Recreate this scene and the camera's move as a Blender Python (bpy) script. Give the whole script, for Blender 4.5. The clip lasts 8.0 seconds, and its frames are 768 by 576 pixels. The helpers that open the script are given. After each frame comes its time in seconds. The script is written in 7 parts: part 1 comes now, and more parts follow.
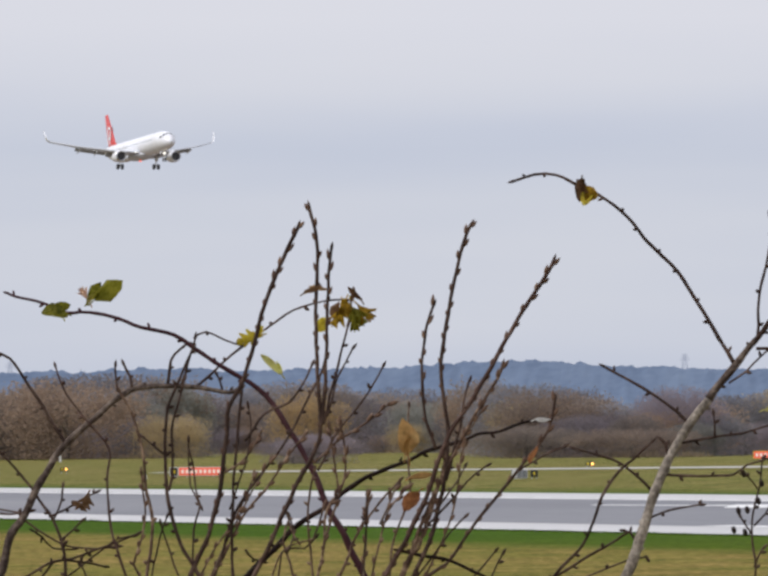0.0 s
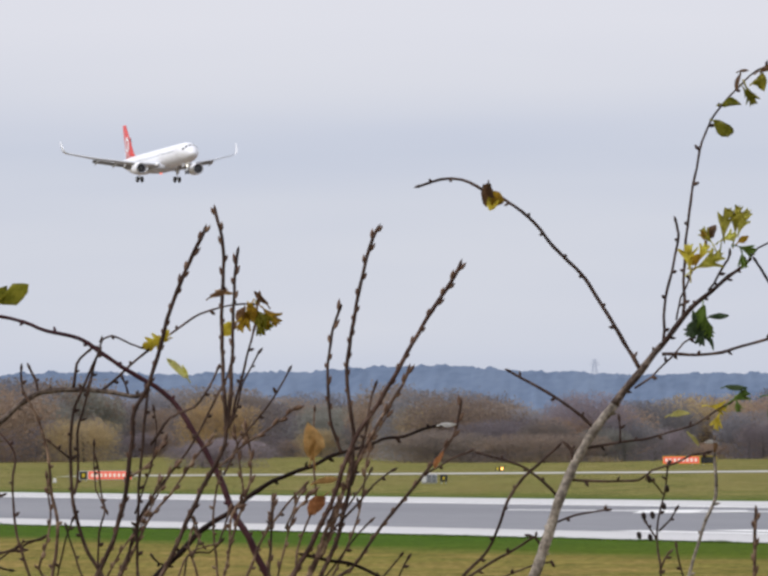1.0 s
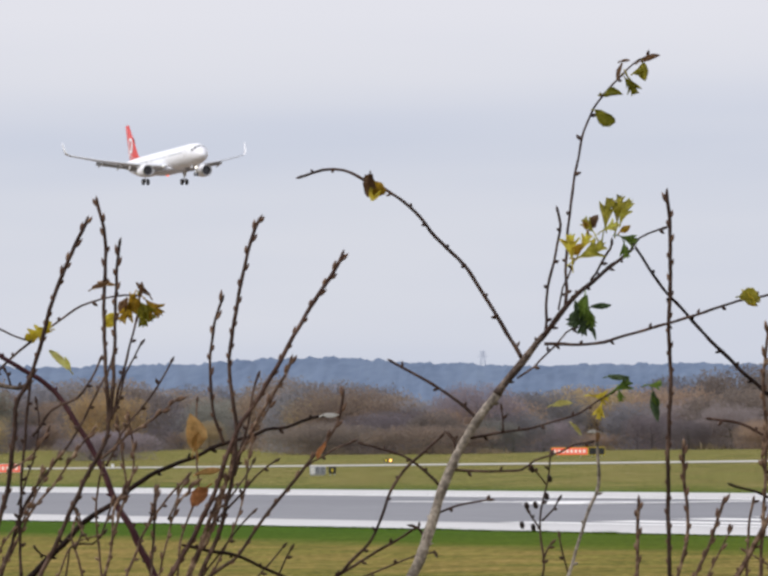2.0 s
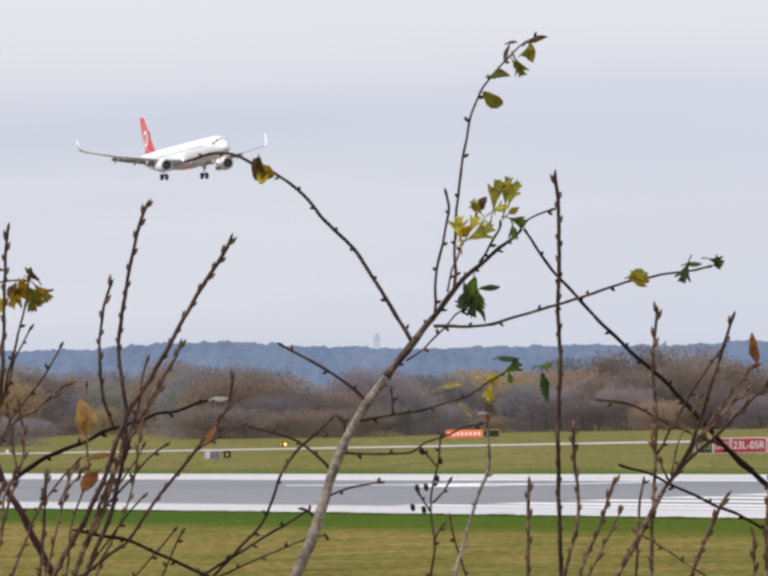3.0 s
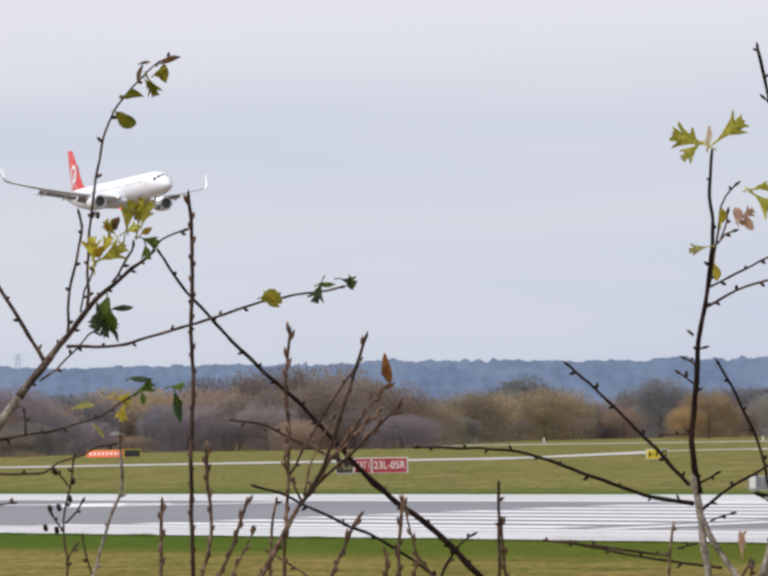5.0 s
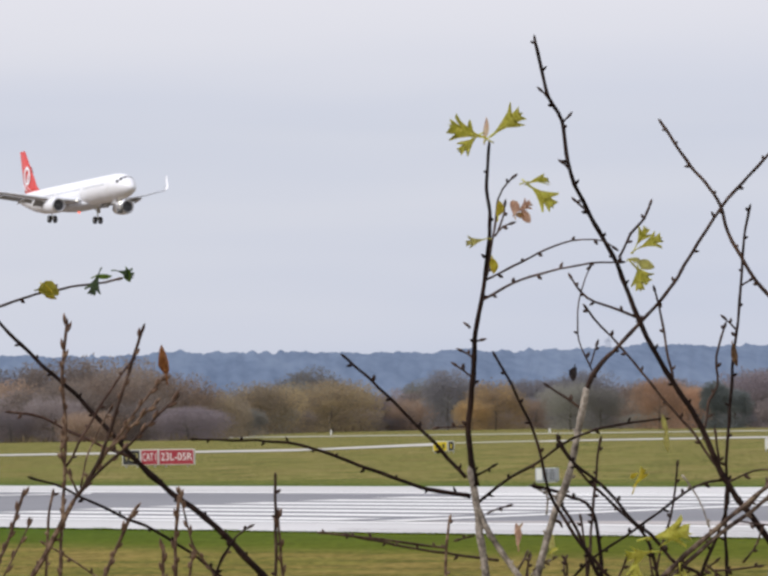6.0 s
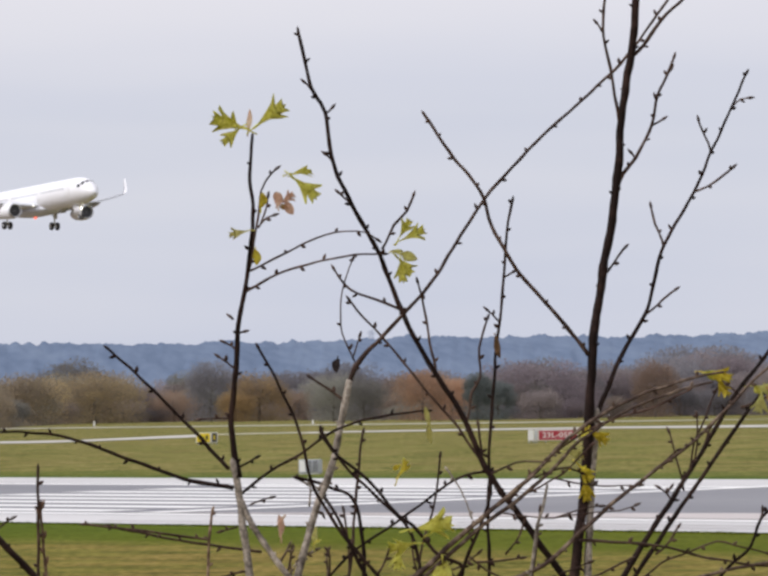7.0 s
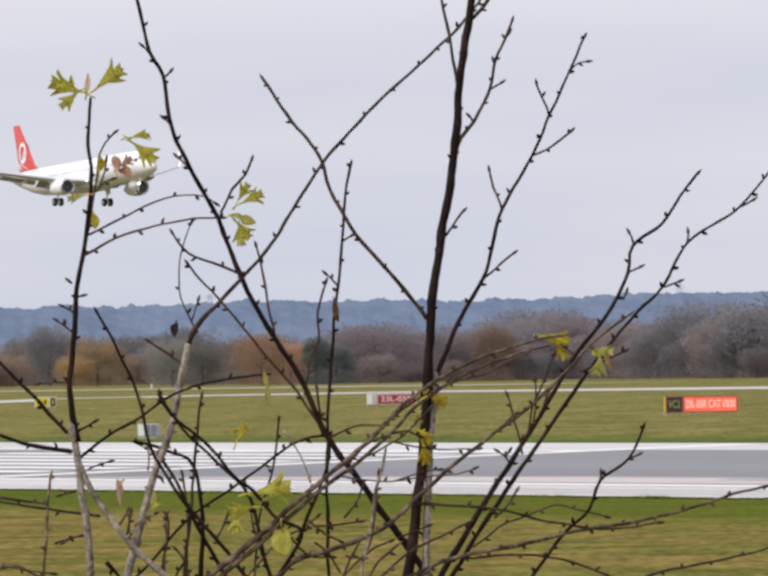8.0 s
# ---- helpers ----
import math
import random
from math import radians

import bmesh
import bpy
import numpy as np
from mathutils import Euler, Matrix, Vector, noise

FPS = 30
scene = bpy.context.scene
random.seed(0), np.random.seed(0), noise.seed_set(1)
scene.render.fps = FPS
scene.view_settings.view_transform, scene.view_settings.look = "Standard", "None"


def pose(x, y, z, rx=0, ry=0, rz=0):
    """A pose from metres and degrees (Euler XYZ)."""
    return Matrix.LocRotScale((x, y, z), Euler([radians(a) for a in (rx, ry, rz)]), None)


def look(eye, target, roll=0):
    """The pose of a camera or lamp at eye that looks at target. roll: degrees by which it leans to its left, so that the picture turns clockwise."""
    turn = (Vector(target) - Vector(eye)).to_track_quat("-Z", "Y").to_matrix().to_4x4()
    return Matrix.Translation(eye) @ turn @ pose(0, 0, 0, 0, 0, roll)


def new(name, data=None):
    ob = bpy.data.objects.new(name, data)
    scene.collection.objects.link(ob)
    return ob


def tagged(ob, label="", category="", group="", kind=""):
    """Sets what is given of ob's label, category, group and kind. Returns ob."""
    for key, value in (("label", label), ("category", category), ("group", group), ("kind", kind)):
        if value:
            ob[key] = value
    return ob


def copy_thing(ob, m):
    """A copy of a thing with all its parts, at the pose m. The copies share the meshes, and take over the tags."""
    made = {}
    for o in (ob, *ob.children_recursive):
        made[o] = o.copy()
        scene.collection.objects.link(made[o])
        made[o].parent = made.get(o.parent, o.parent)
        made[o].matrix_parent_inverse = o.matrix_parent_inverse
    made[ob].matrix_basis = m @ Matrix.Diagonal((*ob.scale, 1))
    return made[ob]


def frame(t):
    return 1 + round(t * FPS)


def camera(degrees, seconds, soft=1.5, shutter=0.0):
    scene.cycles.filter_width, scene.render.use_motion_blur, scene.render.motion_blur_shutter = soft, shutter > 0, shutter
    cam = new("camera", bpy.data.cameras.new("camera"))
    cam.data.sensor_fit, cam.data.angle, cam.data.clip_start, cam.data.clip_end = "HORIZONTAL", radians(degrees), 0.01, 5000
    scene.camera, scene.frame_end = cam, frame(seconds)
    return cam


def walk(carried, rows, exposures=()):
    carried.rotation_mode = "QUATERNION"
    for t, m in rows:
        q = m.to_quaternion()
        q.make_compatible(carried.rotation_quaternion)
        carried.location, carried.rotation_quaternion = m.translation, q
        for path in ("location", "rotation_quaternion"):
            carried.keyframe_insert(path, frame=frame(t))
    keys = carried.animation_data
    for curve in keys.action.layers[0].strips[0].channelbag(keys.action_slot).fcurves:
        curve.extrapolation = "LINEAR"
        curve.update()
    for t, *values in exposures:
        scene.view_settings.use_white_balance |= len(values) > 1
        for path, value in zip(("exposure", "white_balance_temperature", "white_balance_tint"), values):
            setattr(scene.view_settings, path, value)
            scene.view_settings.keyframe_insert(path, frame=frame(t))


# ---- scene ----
# Telephoto view from a bank beside an airfield. X runs along the runway, Y across it, Z up.
# Bearings are degrees away from -X towards +Y, as seen from the eye.
cam = camera(2 * math.degrees(math.atan(784 / 16500)), 8.0, soft=3.0)
EYE = 3.24
SIDE = Vector((math.sin(radians(24)), math.cos(radians(24)), 0))    # to the right along the hedge
AHEAD = Vector((-math.cos(radians(24)), math.sin(radians(24)), 0))  # across the hedge
# seconds, bearing, pitch, lean to the right, drift to the right, drift upwards
PATH = [
    (0.0, 19.6038, 1.0788, 0.477, -0.0012, 0.0017),
    (0.5, 19.9115, 1.1005, 0.343, 0.0003, 0.0010),
    (1.0, 20.2404, 1.1055, 0.324, 0.0040, 0.0018),
    (1.5, 20.6162, 1.1007, 0.389, 0.0053, 0.0016),
    (1.7, 20.7909, 1.0868, 0.450, 0.0077, -0.0000),
    (2.8, 21.6243, 0.9218, 0.791, 0.0163, -0.0001),
    (3.0, 21.7859, 0.9170, 0.935, 0.0170, -0.0008),
    (3.5, 22.2902, 0.9476, 0.966, 0.0203, -0.0020),
    (4.0, 22.9290, 0.9861, 0.838, 0.0210, -0.0012),
    (4.5, 23.6049, 1.0142, 0.879, 0.0248, -0.0002),
    (4.7, 23.8916, 1.0200, 0.906, 0.0260, -0.0006),
    (5.8, 25.5327, 0.9554, 0.900, 0.0353, 0.0001),
    (6.0, 25.8384, 0.9349, 0.863, 0.0398, -0.0002),
    (6.5, 26.6757, 0.8957, 0.873, 0.0428, -0.0006),
    (7.0, 27.5144, 0.8502, 0.820, 0.0403, -0.0001),
    (7.5, 28.1272, 0.7292, 0.843, 0.0400, 0.0001),
    (8.0, 28.6551, 0.5784, 0.899, 0.0404, -0.0005),
]


def view(bearing, pitch, lean, drift, bob):
    p = SIDE * drift
    return pose(p.x, p.y, EYE + bob, 0, 0, 90 - bearing) @ pose(0, 0, 0, 90 + pitch) @ pose(0, 0, 0, 0, 0, -lean)


walk(cam, [(t, view(*row)) for t, *row in PATH], exposures=[(0.0, -0.08, 6430, 10), (0.6, -0.04, 6430, 10), (1.5, 0.0, 6470, 10), (2.9, 0.08, 6560, 10), (3.5, 0.06, 6560, 10), (4.5, 0.05, 6500, 10), (6.5, 0.03, 6540, 11), (8.0, 0.09, 6680, 12)])

# ---- light: a bright overcast sky, the sun veiled behind the viewer ----
world = bpy.data.worlds.new("overcast_sky")
scene.world = world
world.use_nodes = True
wn = world.node_tree.nodes
wl = world.node_tree.links
wn.clear()
sky = wn.new("ShaderNodeTexSky")
sky.sky_type, sky.sun_disc = "NISHITA", False
sky.sun_elevation, sky.sun_rotation = radians(45), radians(183)
spot = wn.new("ShaderNodeTexCoord")
stretch = wn.new("ShaderNodeMapping")
stretch.inputs["Scale"].default_value = (9, 9, 75)
cloud = wn.new("ShaderNodeTexNoise")
cloud.inputs["Scale"].default_value, cloud.inputs["Detail"].default_value, cloud.inputs["Roughness"].default_value = 0.8, 3.0, 0.45
ramp = wn.new("ShaderNodeValToRGB")
for place, colour in zip((0.34, 0.66), ((0.585, 0.628, 0.750, 1), (0.680, 0.703, 0.785, 1))):
    el = ramp.color_ramp.elements[0 if place < 0.5 else 1]
    el.position, el.color = place, colour
height = wn.new("ShaderNodeSeparateXYZ")
band = wn.new("ShaderNodeMapRange")
for key, value in (("From Min", 0.036), ("From Max", 0.052), ("To Min", 0.0), ("To Max", 0.75)):
    band.inputs[key].default_value = value
lift = wn.new("ShaderNodeMixRGB")
lift.inputs[2].default_value = (0.805, 0.80, 0.865, 1)
veil = wn.new("ShaderNodeMixRGB")
veil.inputs[0].default_value = 0.93
dim = wn.new("ShaderNodeMixRGB")
dim.blend_type, dim.inputs[0].default_value, dim.inputs[2].default_value = "MULTIPLY", 1.0, (0.09, 0.09, 0.09, 1)
back = wn.new("ShaderNodeBackground")
back.inputs["Strength"].default_value = 1.0
wout = wn.new("ShaderNodeOutputWorld")
wl.new(spot.outputs["Generated"], stretch.inputs["Vector"])
wl.new(stretch.outputs[0], cloud.inputs["Vector"])
wl.new(cloud.outputs[0], ramp.inputs[0])
wl.new(spot.outputs["Generated"], height.inputs[0])
wl.new(height.outputs[2], band.inputs[0])
wl.new(band.outputs[0], lift.inputs[0])
wl.new(ramp.outputs[0], lift.inputs[1])
wl.new(sky.outputs[0], dim.inputs[1])
wl.new(dim.outputs[0], veil.inputs[1])
wl.new(lift.outputs[0], veil.inputs[2])
wl.new(veil.outputs[0], back.inputs[0])
wl.new(back.outputs[0], wout.inputs[0])

sun = new("sun", bpy.data.lights.new("sun", "SUN"))
sun.data.energy, sun.data.angle, sun.data.color = 2.3, radians(14), (1.0, 0.965, 0.93)
sun.matrix_world = look((-4, -80, 80), (0, 0, 0))
scene.view_settings.exposure = 0.0


# ---- materials ----
def material(name, colours, rough=0.6, metal=0.0, size=1.0, fine=12.0, bump=0.0, per_object=0.0, spec=0.5, glow=0.0, stretch=(1, 1, 1), through_light=0.0, lay=None, grain=0.4, reach=0.36):
    """Principled surface whose colour runs between the given ones by a coarse and a fine noise, in metres."""
    m = bpy.data.materials.new(name)
    m.use_nodes = True
    n, k = m.node_tree.nodes, m.node_tree.links
    b = n["Principled BSDF"]
    b.inputs["Roughness"].default_value, b.inputs["Metallic"].default_value = rough, metal
    b.inputs["Specular IOR Level"].default_value = spec
    at = n.new("ShaderNodeTexCoord")
    mp = n.new("ShaderNodeMapping")
    mp.inputs["Scale"].default_value = stretch
    if lay is not None:
        # grain laid along a direction in the ground's plane
        mp.vector_type = "TEXTURE"
        mp.inputs["Rotation"].default_value = (0, 0, radians(lay))
    k.new(at.outputs["Object"], mp.inputs[0])
    coarse = n.new("ShaderNodeTexNoise")
    coarse.inputs["Scale"].default_value, coarse.inputs["Detail"].default_value = 1 / size, 4
    small = n.new("ShaderNodeTexNoise")
    small.inputs["Scale"].default_value, small.inputs["Detail"].default_value = fine / size, 5
    k.new(mp.outputs[0], coarse.inputs["Vector"])
    k.new(mp.outputs[0], small.inputs["Vector"])
    add = n.new("ShaderNodeMath")
    add.operation = "MULTIPLY_ADD"
    add.inputs[1].default_value = 1 - grain
    half = n.new("ShaderNodeMath")
    half.operation, half.inputs[1].default_value = "MULTIPLY", grain
    k.new(small.outputs[0], half.inputs[0])
    k.new(coarse.outputs[0], add.inputs[0])
    k.new(half.outputs[0], add.inputs[2])
    value = add.outputs[0]
    if per_object:
        info = n.new("ShaderNodeObjectInfo")
        shift = n.new("ShaderNodeMath")
        shift.operation, shift.inputs[1].default_value = "MULTIPLY_ADD", per_object
        k.new(info.outputs["Random"], shift.inputs[0])
        k.new(value, shift.inputs[2])
        less = n.new("ShaderNodeMath")
        less.operation, less.inputs[1].default_value = "SUBTRACT", per_object / 2
        k.new(shift.outputs[0], less.inputs[0])
        value = less.outputs[0]
    r = n.new("ShaderNodeValToRGB")
    els = r.color_ramp.elements
    while len(els) < len(colours):
        els.new(0.5)
    for i, c in enumerate(colours):
        els[i].position, els[i].color = 0.5 - reach / 2 + reach * i / max(1, len(colours) - 1), (*c, 1)
    k.new(value, r.inputs[0])
    k.new(r.outputs[0], b.inputs["Base Color"])
    if glow:
        k.new(r.outputs[0], b.inputs["Emission Color"])
        b.inputs["Emission Strength"].default_value = glow
    if bump:
        bp = n.new("ShaderNodeBump")
        bp.inputs["Strength"].default_value, bp.inputs["Distance"].default_value = 0.6, bump
        k.new(small.outputs[0], bp.inputs["Height"])
        k.new(bp.outputs[0], b.inputs["Normal"])
    if through_light:
        tr = n.new("ShaderNodeBsdfTranslucent")
        mx = n.new("ShaderNodeMixShader")
        mx.inputs[0].default_value = through_light
        k.new(r.outputs[0], tr.inputs[0])
        k.new(b.outputs[0], mx.inputs[1])
        k.new(tr.outputs[0], mx.inputs[2])
        k.new(mx.outputs[0], n["Material Output"].inputs[0])
    return m


def grass_material():
    """Mown airfield grass: a lush strip along the runway, olive turf elsewhere, in mowing bands along X."""
    m = material("mown_grass", [(0.048, 0.049, 0.009), (0.138, 0.124, 0.033), (0.285, 0.226, 0.092)], rough=0.95, size=2.0, fine=8, bump=0.0, spec=0.03, grain=0.68, reach=0.22)
    n, k = m.node_tree.nodes, m.node_tree.links
    b = n["Principled BSDF"]
    old = b.inputs["Base Color"].links[0].from_socket
    at = n.new("ShaderNodeTexCoord")
    xyz = n.new("ShaderNodeSeparateXYZ")
    k.new(at.outputs["Object"], xyz.inputs[0])
    wob = n.new("ShaderNodeTexNoise")
    wob.inputs["Scale"].default_value, wob.inputs["Detail"].default_value = 0.25, 5
    k.new(at.outputs["Object"], wob.inputs["Vector"])
    ad = n.new("ShaderNodeMath")
    ad.operation, ad.inputs[1].default_value = "MULTIPLY_ADD", 3.0
    k.new(wob.outputs[0], ad.inputs[0])
    k.new(xyz.outputs[1], ad.inputs[2])
    rp = n.new("ShaderNodeValToRGB")
    els = rp.color_ramp.elements
    spots = ((0.0, 0.0), (0.415, 0.0), (0.445, 1.0), (0.735, 1.0), (0.755, 0.55), (0.80, 0.0), (1.0, 0.0))
    while len(els) < len(spots):
        els.new(0.5)
    for e, (p, v) in zip(els, spots):
        e.position, e.color = p, (v, v, v, 1)
    sc = n.new("ShaderNodeMapRange")
    sc.inputs["From Min"].default_value, sc.inputs["From Max"].default_value = 1.5, 201.5
    k.new(ad.outputs[0], sc.inputs[0])
    k.new(sc.outputs[0], rp.inputs[0])
    # patches of paler and greener turf, several metres wide
    patch = n.new("ShaderNodeTexNoise")
    patch.inputs["Scale"].default_value, patch.inputs["Detail"].default_value, patch.inputs["Roughness"].default_value = 0.17, 6, 0.62
    k.new(at.outputs["Object"], patch.inputs["Vector"])
    tint = n.new("ShaderNodeValToRGB")
    for e, p, c in zip(tint.color_ramp.elements, (0.43, 0.57), ((0.86, 0.97, 0.70, 1), (1.16, 1.08, 1.08, 1))):
        e.position, e.color = p, c
    k.new(patch.outputs[0], tint.inputs[0])
    patched = n.new("ShaderNodeMixRGB")
    patched.blend_type, patched.inputs[0].default_value = "MULTIPLY", 1.0
    k.new(old, patched.inputs[1])
    k.new(tint.outputs[0], patched.inputs[2])
    # the lush strip yellows towards the runway's end
    drier = n.new("ShaderNodeMapRange")
    drier.inputs["From Min"].default_value, drier.inputs["From Max"].default_value = -255, -175
    k.new(xyz.outputs[0], drier.inputs[0])
    turf = n.new("ShaderNodeMixRGB")
    turf.inputs[1].default_value, turf.inputs[2].default_value = (0.040, 0.095, 0.002, 1), (0.084, 0.106, 0.005, 1)
    k.new(drier.outputs[0], turf.inputs[0])
    tufts = n.new("ShaderNodeMixRGB")
    tufts.blend_type, tufts.inputs[0].default_value = "OVERLAY", 0.45
    shade = n.new("ShaderNodeRGBToBW")
    lighter = n.new("ShaderNodeMath")
    lighter.operation, lighter.inputs[1].default_value = "MULTIPLY", 3.6
    k.new(old, shade.inputs[0])
    k.new(shade.outputs[0], lighter.inputs[0])
    k.new(turf.outputs[0], tufts.inputs[1])
    k.new(lighter.outputs[0], tufts.inputs[2])
    lush = n.new("ShaderNodeMixRGB")
    k.new(tufts.outputs[0], lush.inputs[2])
    amount = n.new("ShaderNodeMath")
    amount.operation, amount.inputs[1].default_value = "MULTIPLY", 0.93
    k.new(rp.outputs[0], amount.inputs[0])
    k.new(amount.outputs[0], lush.inputs[0])
    # greener turf beyond the runway, darker and drier on the near side
    side = n.new("ShaderNodeMapRange")
    side.inputs["From Min"].default_value, side.inputs["From Max"].default_value = 95, 150
    k.new(xyz.outputs[1], side.inputs[0])
    parched = n.new("ShaderNodeMapRange")
    parched.inputs["From Min"].default_value, parched.inputs["From Max"].default_value = -195, -158
    k.new(xyz.outputs[0], parched.inputs[0])
    near = n.new("ShaderNodeMixRGB")
    near.inputs[1].default_value, near.inputs[2].default_value = (1.22, 1.13, 1.02, 1), (1.02, 0.98, 0.80, 1)
    k.new(parched.outputs[0], near.inputs[0])
    tone = n.new("ShaderNodeMixRGB")
    tone.inputs[2].default_value = (1.07, 1.12, 1.20, 1)
    k.new(near.outputs[0], tone.inputs[1])
    k.new(side.outputs[0], tone.inputs[0])
    toned = n.new("ShaderNodeMixRGB")
    toned.blend_type, toned.inputs[0].default_value = "MULTIPLY", 1.0
    k.new(patched.outputs[0], toned.inputs[1])
    k.new(tone.outputs[0], toned.inputs[2])
    k.new(toned.outputs[0], lush.inputs[1])
    k.new(lush.outputs[0], b.inputs["Base Color"])
    return m


GRASS = grass_material()
ASPHALT = material("weathered_asphalt", [(0.150, 0.152, 0.17), (0.185, 0.187, 0.205), (0.23, 0.23, 0.245)], rough=0.62, size=14, fine=40, bump=0.004, stretch=(0.15, 1, 1))
CONCRETE = material("pale_concrete", [(0.48, 0.475, 0.475), (0.60, 0.595, 0.595)], rough=0.75, size=8, fine=30, bump=0.003, stretch=(0.2, 1, 1))
PAINT = material("runway_paint", [(0.74, 0.74, 0.73), (0.84, 0.84, 0.83)], rough=0.55, size=3, fine=20, stretch=(0.3, 1, 1))
TAXI = material("taxiway_concrete", [(0.40, 0.39, 0.36), (0.55, 0.53, 0.49)], rough=0.8, size=12, fine=20)
# distance haze is painted in: blue colours plus a glow on the hill
HILL = material("wooded_hill_with_haze_glow", [(0.070, 0.094, 0.142), (0.090, 0.117, 0.170), (0.108, 0.137, 0.190)], rough=1.0, size=30, fine=5, spec=0.0, glow=0.8, stretch=(14, 1, 1), lay=-24)
LITTER = material("leaf_litter", [(0.13, 0.105, 0.085), (0.19, 0.155, 0.125), (0.25, 0.20, 0.15)], rough=0.95, size=3, fine=9, spec=0.03)
BARK_FAR = material("far_bark", [(0.10, 0.085, 0.075), (0.16, 0.14, 0.12)], rough=0.95, size=2)


# ---- mesh helpers ----
def empty(name, at=(0, 0, 0), turn=0.0):
    ob = new(name)
    ob.empty_display_size = 0.2
    ob.matrix_basis = pose(*at, 0, 0, turn)
    return ob


def solid(name, verts, faces, mat, parent=None, label="", smooth=False):
    me = bpy.data.meshes.new(name)
    me.from_pydata([tuple(v) for v in verts], [], faces)
    me.materials.append(mat)
    if smooth:
        me.polygons.foreach_set("use_smooth", [True] * len(me.polygons))
    me.update()
    ob = new(name, me)
    ob.parent = parent
    if label:
        ob["label"] = label
    return ob


def part(name, bm, mat, parent, label="", smooth=False):
    me = bpy.data.meshes.new(name)
    bmesh.ops.recalc_face_normals(bm, faces=bm.faces[:])
    bm.to_mesh(me)
    bm.free()
    me.materials.append(mat)
    if smooth:
        me.polygons.foreach_set("use_smooth", [True] * len(me.polygons))
    ob = new(name, me)
    ob.parent = parent
    if label:
        ob["label"] = label
    return ob


def add_box(bm, size, at, turn=Matrix(), bevel=0.0):
    made = bmesh.ops.create_cube(bm, size=1, matrix=Matrix.Translation(at) @ turn @ Matrix.Diagonal((*size, 1)))
    if bevel:
        edges = {e for v in made["verts"] for e in v.link_edges}
        bmesh.ops.bevel(bm, geom=list(edges), offset=bevel, segments=2, affect="EDGES")
    return bm


def loft(bm, rings, close=True):
    """Skins a row of rings of equal length."""
    rows = [[bm.verts.new(p) for p in ring] for ring in rings]
    n = len(rows[0])
    for a, b in zip(rows, rows[1:]):
        for i in range(n):
            bm.faces.new((a[i], a[(i + 1) % n], b[(i + 1) % n], b[i]))
    if close:
        bm.faces.new(rows[0])
        bm.faces.new(rows[-1])
    return bm


def ring_x(x, ry, rz, zc=0.0, yc=0.0, n=24):
    return [(x, yc + ry * math.cos(a), zc + rz * math.sin(a)) for a in (2 * math.pi * i / n for i in range(n))]


def tube_rings(points, radii, sides=6):
    """Rings square to a line of points, carried along it without twist."""
    rings, s = [], None
    for i, p in enumerate(points):
        d = (points[min(i + 1, len(points) - 1)] - points[max(i - 1, 0)]).normalized()
        s = d.orthogonal() if s is None else s - d * s.dot(d)
        s.normalize()
        q = s.cross(d)
        rings.append([p + (s * math.cos(a) + q * math.sin(a)) * radii[i] for a in (2 * math.pi * j / sides for j in range(sides))])
    return rings


# ---- ground: bank by the viewer, level field, a gentle rise from the runway on ----
def ground_z(y):
    if y < 20:
        return 1.6
    if y < 45:
        return 1.6 * (45 - y) / 25
    return min(1.5, max(0.0, 0.0098 * (y - 100.6)))


ys = [-4900, 0, 20, 26, 32, 38, 45, 60, 80, 100.6, 120, 146.6, 180, 220, 253.7, 400, 900, 2000, 4900]
xs = [-4900, -2500, -1200, -800, -500, -300, -200, -120, -60, 0, 100, 400, 1200, 4900]
solid("ground", [(x, y, ground_z(y)) for y in ys for x in xs],
      [(j * len(xs) + i, j * len(xs) + i + 1, (j + 1) * len(xs) + i + 1, (j + 1) * len(xs) + i) for j in range(len(ys) - 1) for i in range(len(xs) - 1)], GRASS)
tagged(bpy.data.objects["ground"], "mown olive-green airfield grass with a lush green strip", "grass", kind="structure")


def strip(name, mat, x0, x1, y0, y1, lift, parent=None, step=40.0):
    """A sheet laid on the ground, from x0 to x1 and y0 to y1, lift metres above it."""
    n = max(1, round(abs(x1 - x0) / step))
    cut = [y0] + [c for c in (100.6, 253.7) if y0 < c < y1] + [y1]
    vs = [(x0 + (x1 - x0) * i / n, y, ground_z(y) + lift) for y in cut for i in range(n + 1)]
    fs = [(j * (n + 1) + i, j * (n + 1) + i + 1, (j + 1) * (n + 1) + i + 1, (j + 1) * (n + 1) + i) for j in range(len(cut) - 1) for i in range(n)]
    return solid(name, vs, fs, mat, parent)


runway = strip("runway", ASPHALT, -1800, 900, 107.0, 138.6, 0.02)
tagged(runway, "long grey asphalt runway with white threshold markings", "runway", kind="structure")
for y0, y1 in ((100.6, 107.0), (138.6, 146.6)):
    sh = strip("runway_shoulder", CONCRETE, -1800, 900, y0, y1, 0.024)
    tagged(sh, "pale concrete shoulder along the runway edge", "runway shoulder", kind="structure")
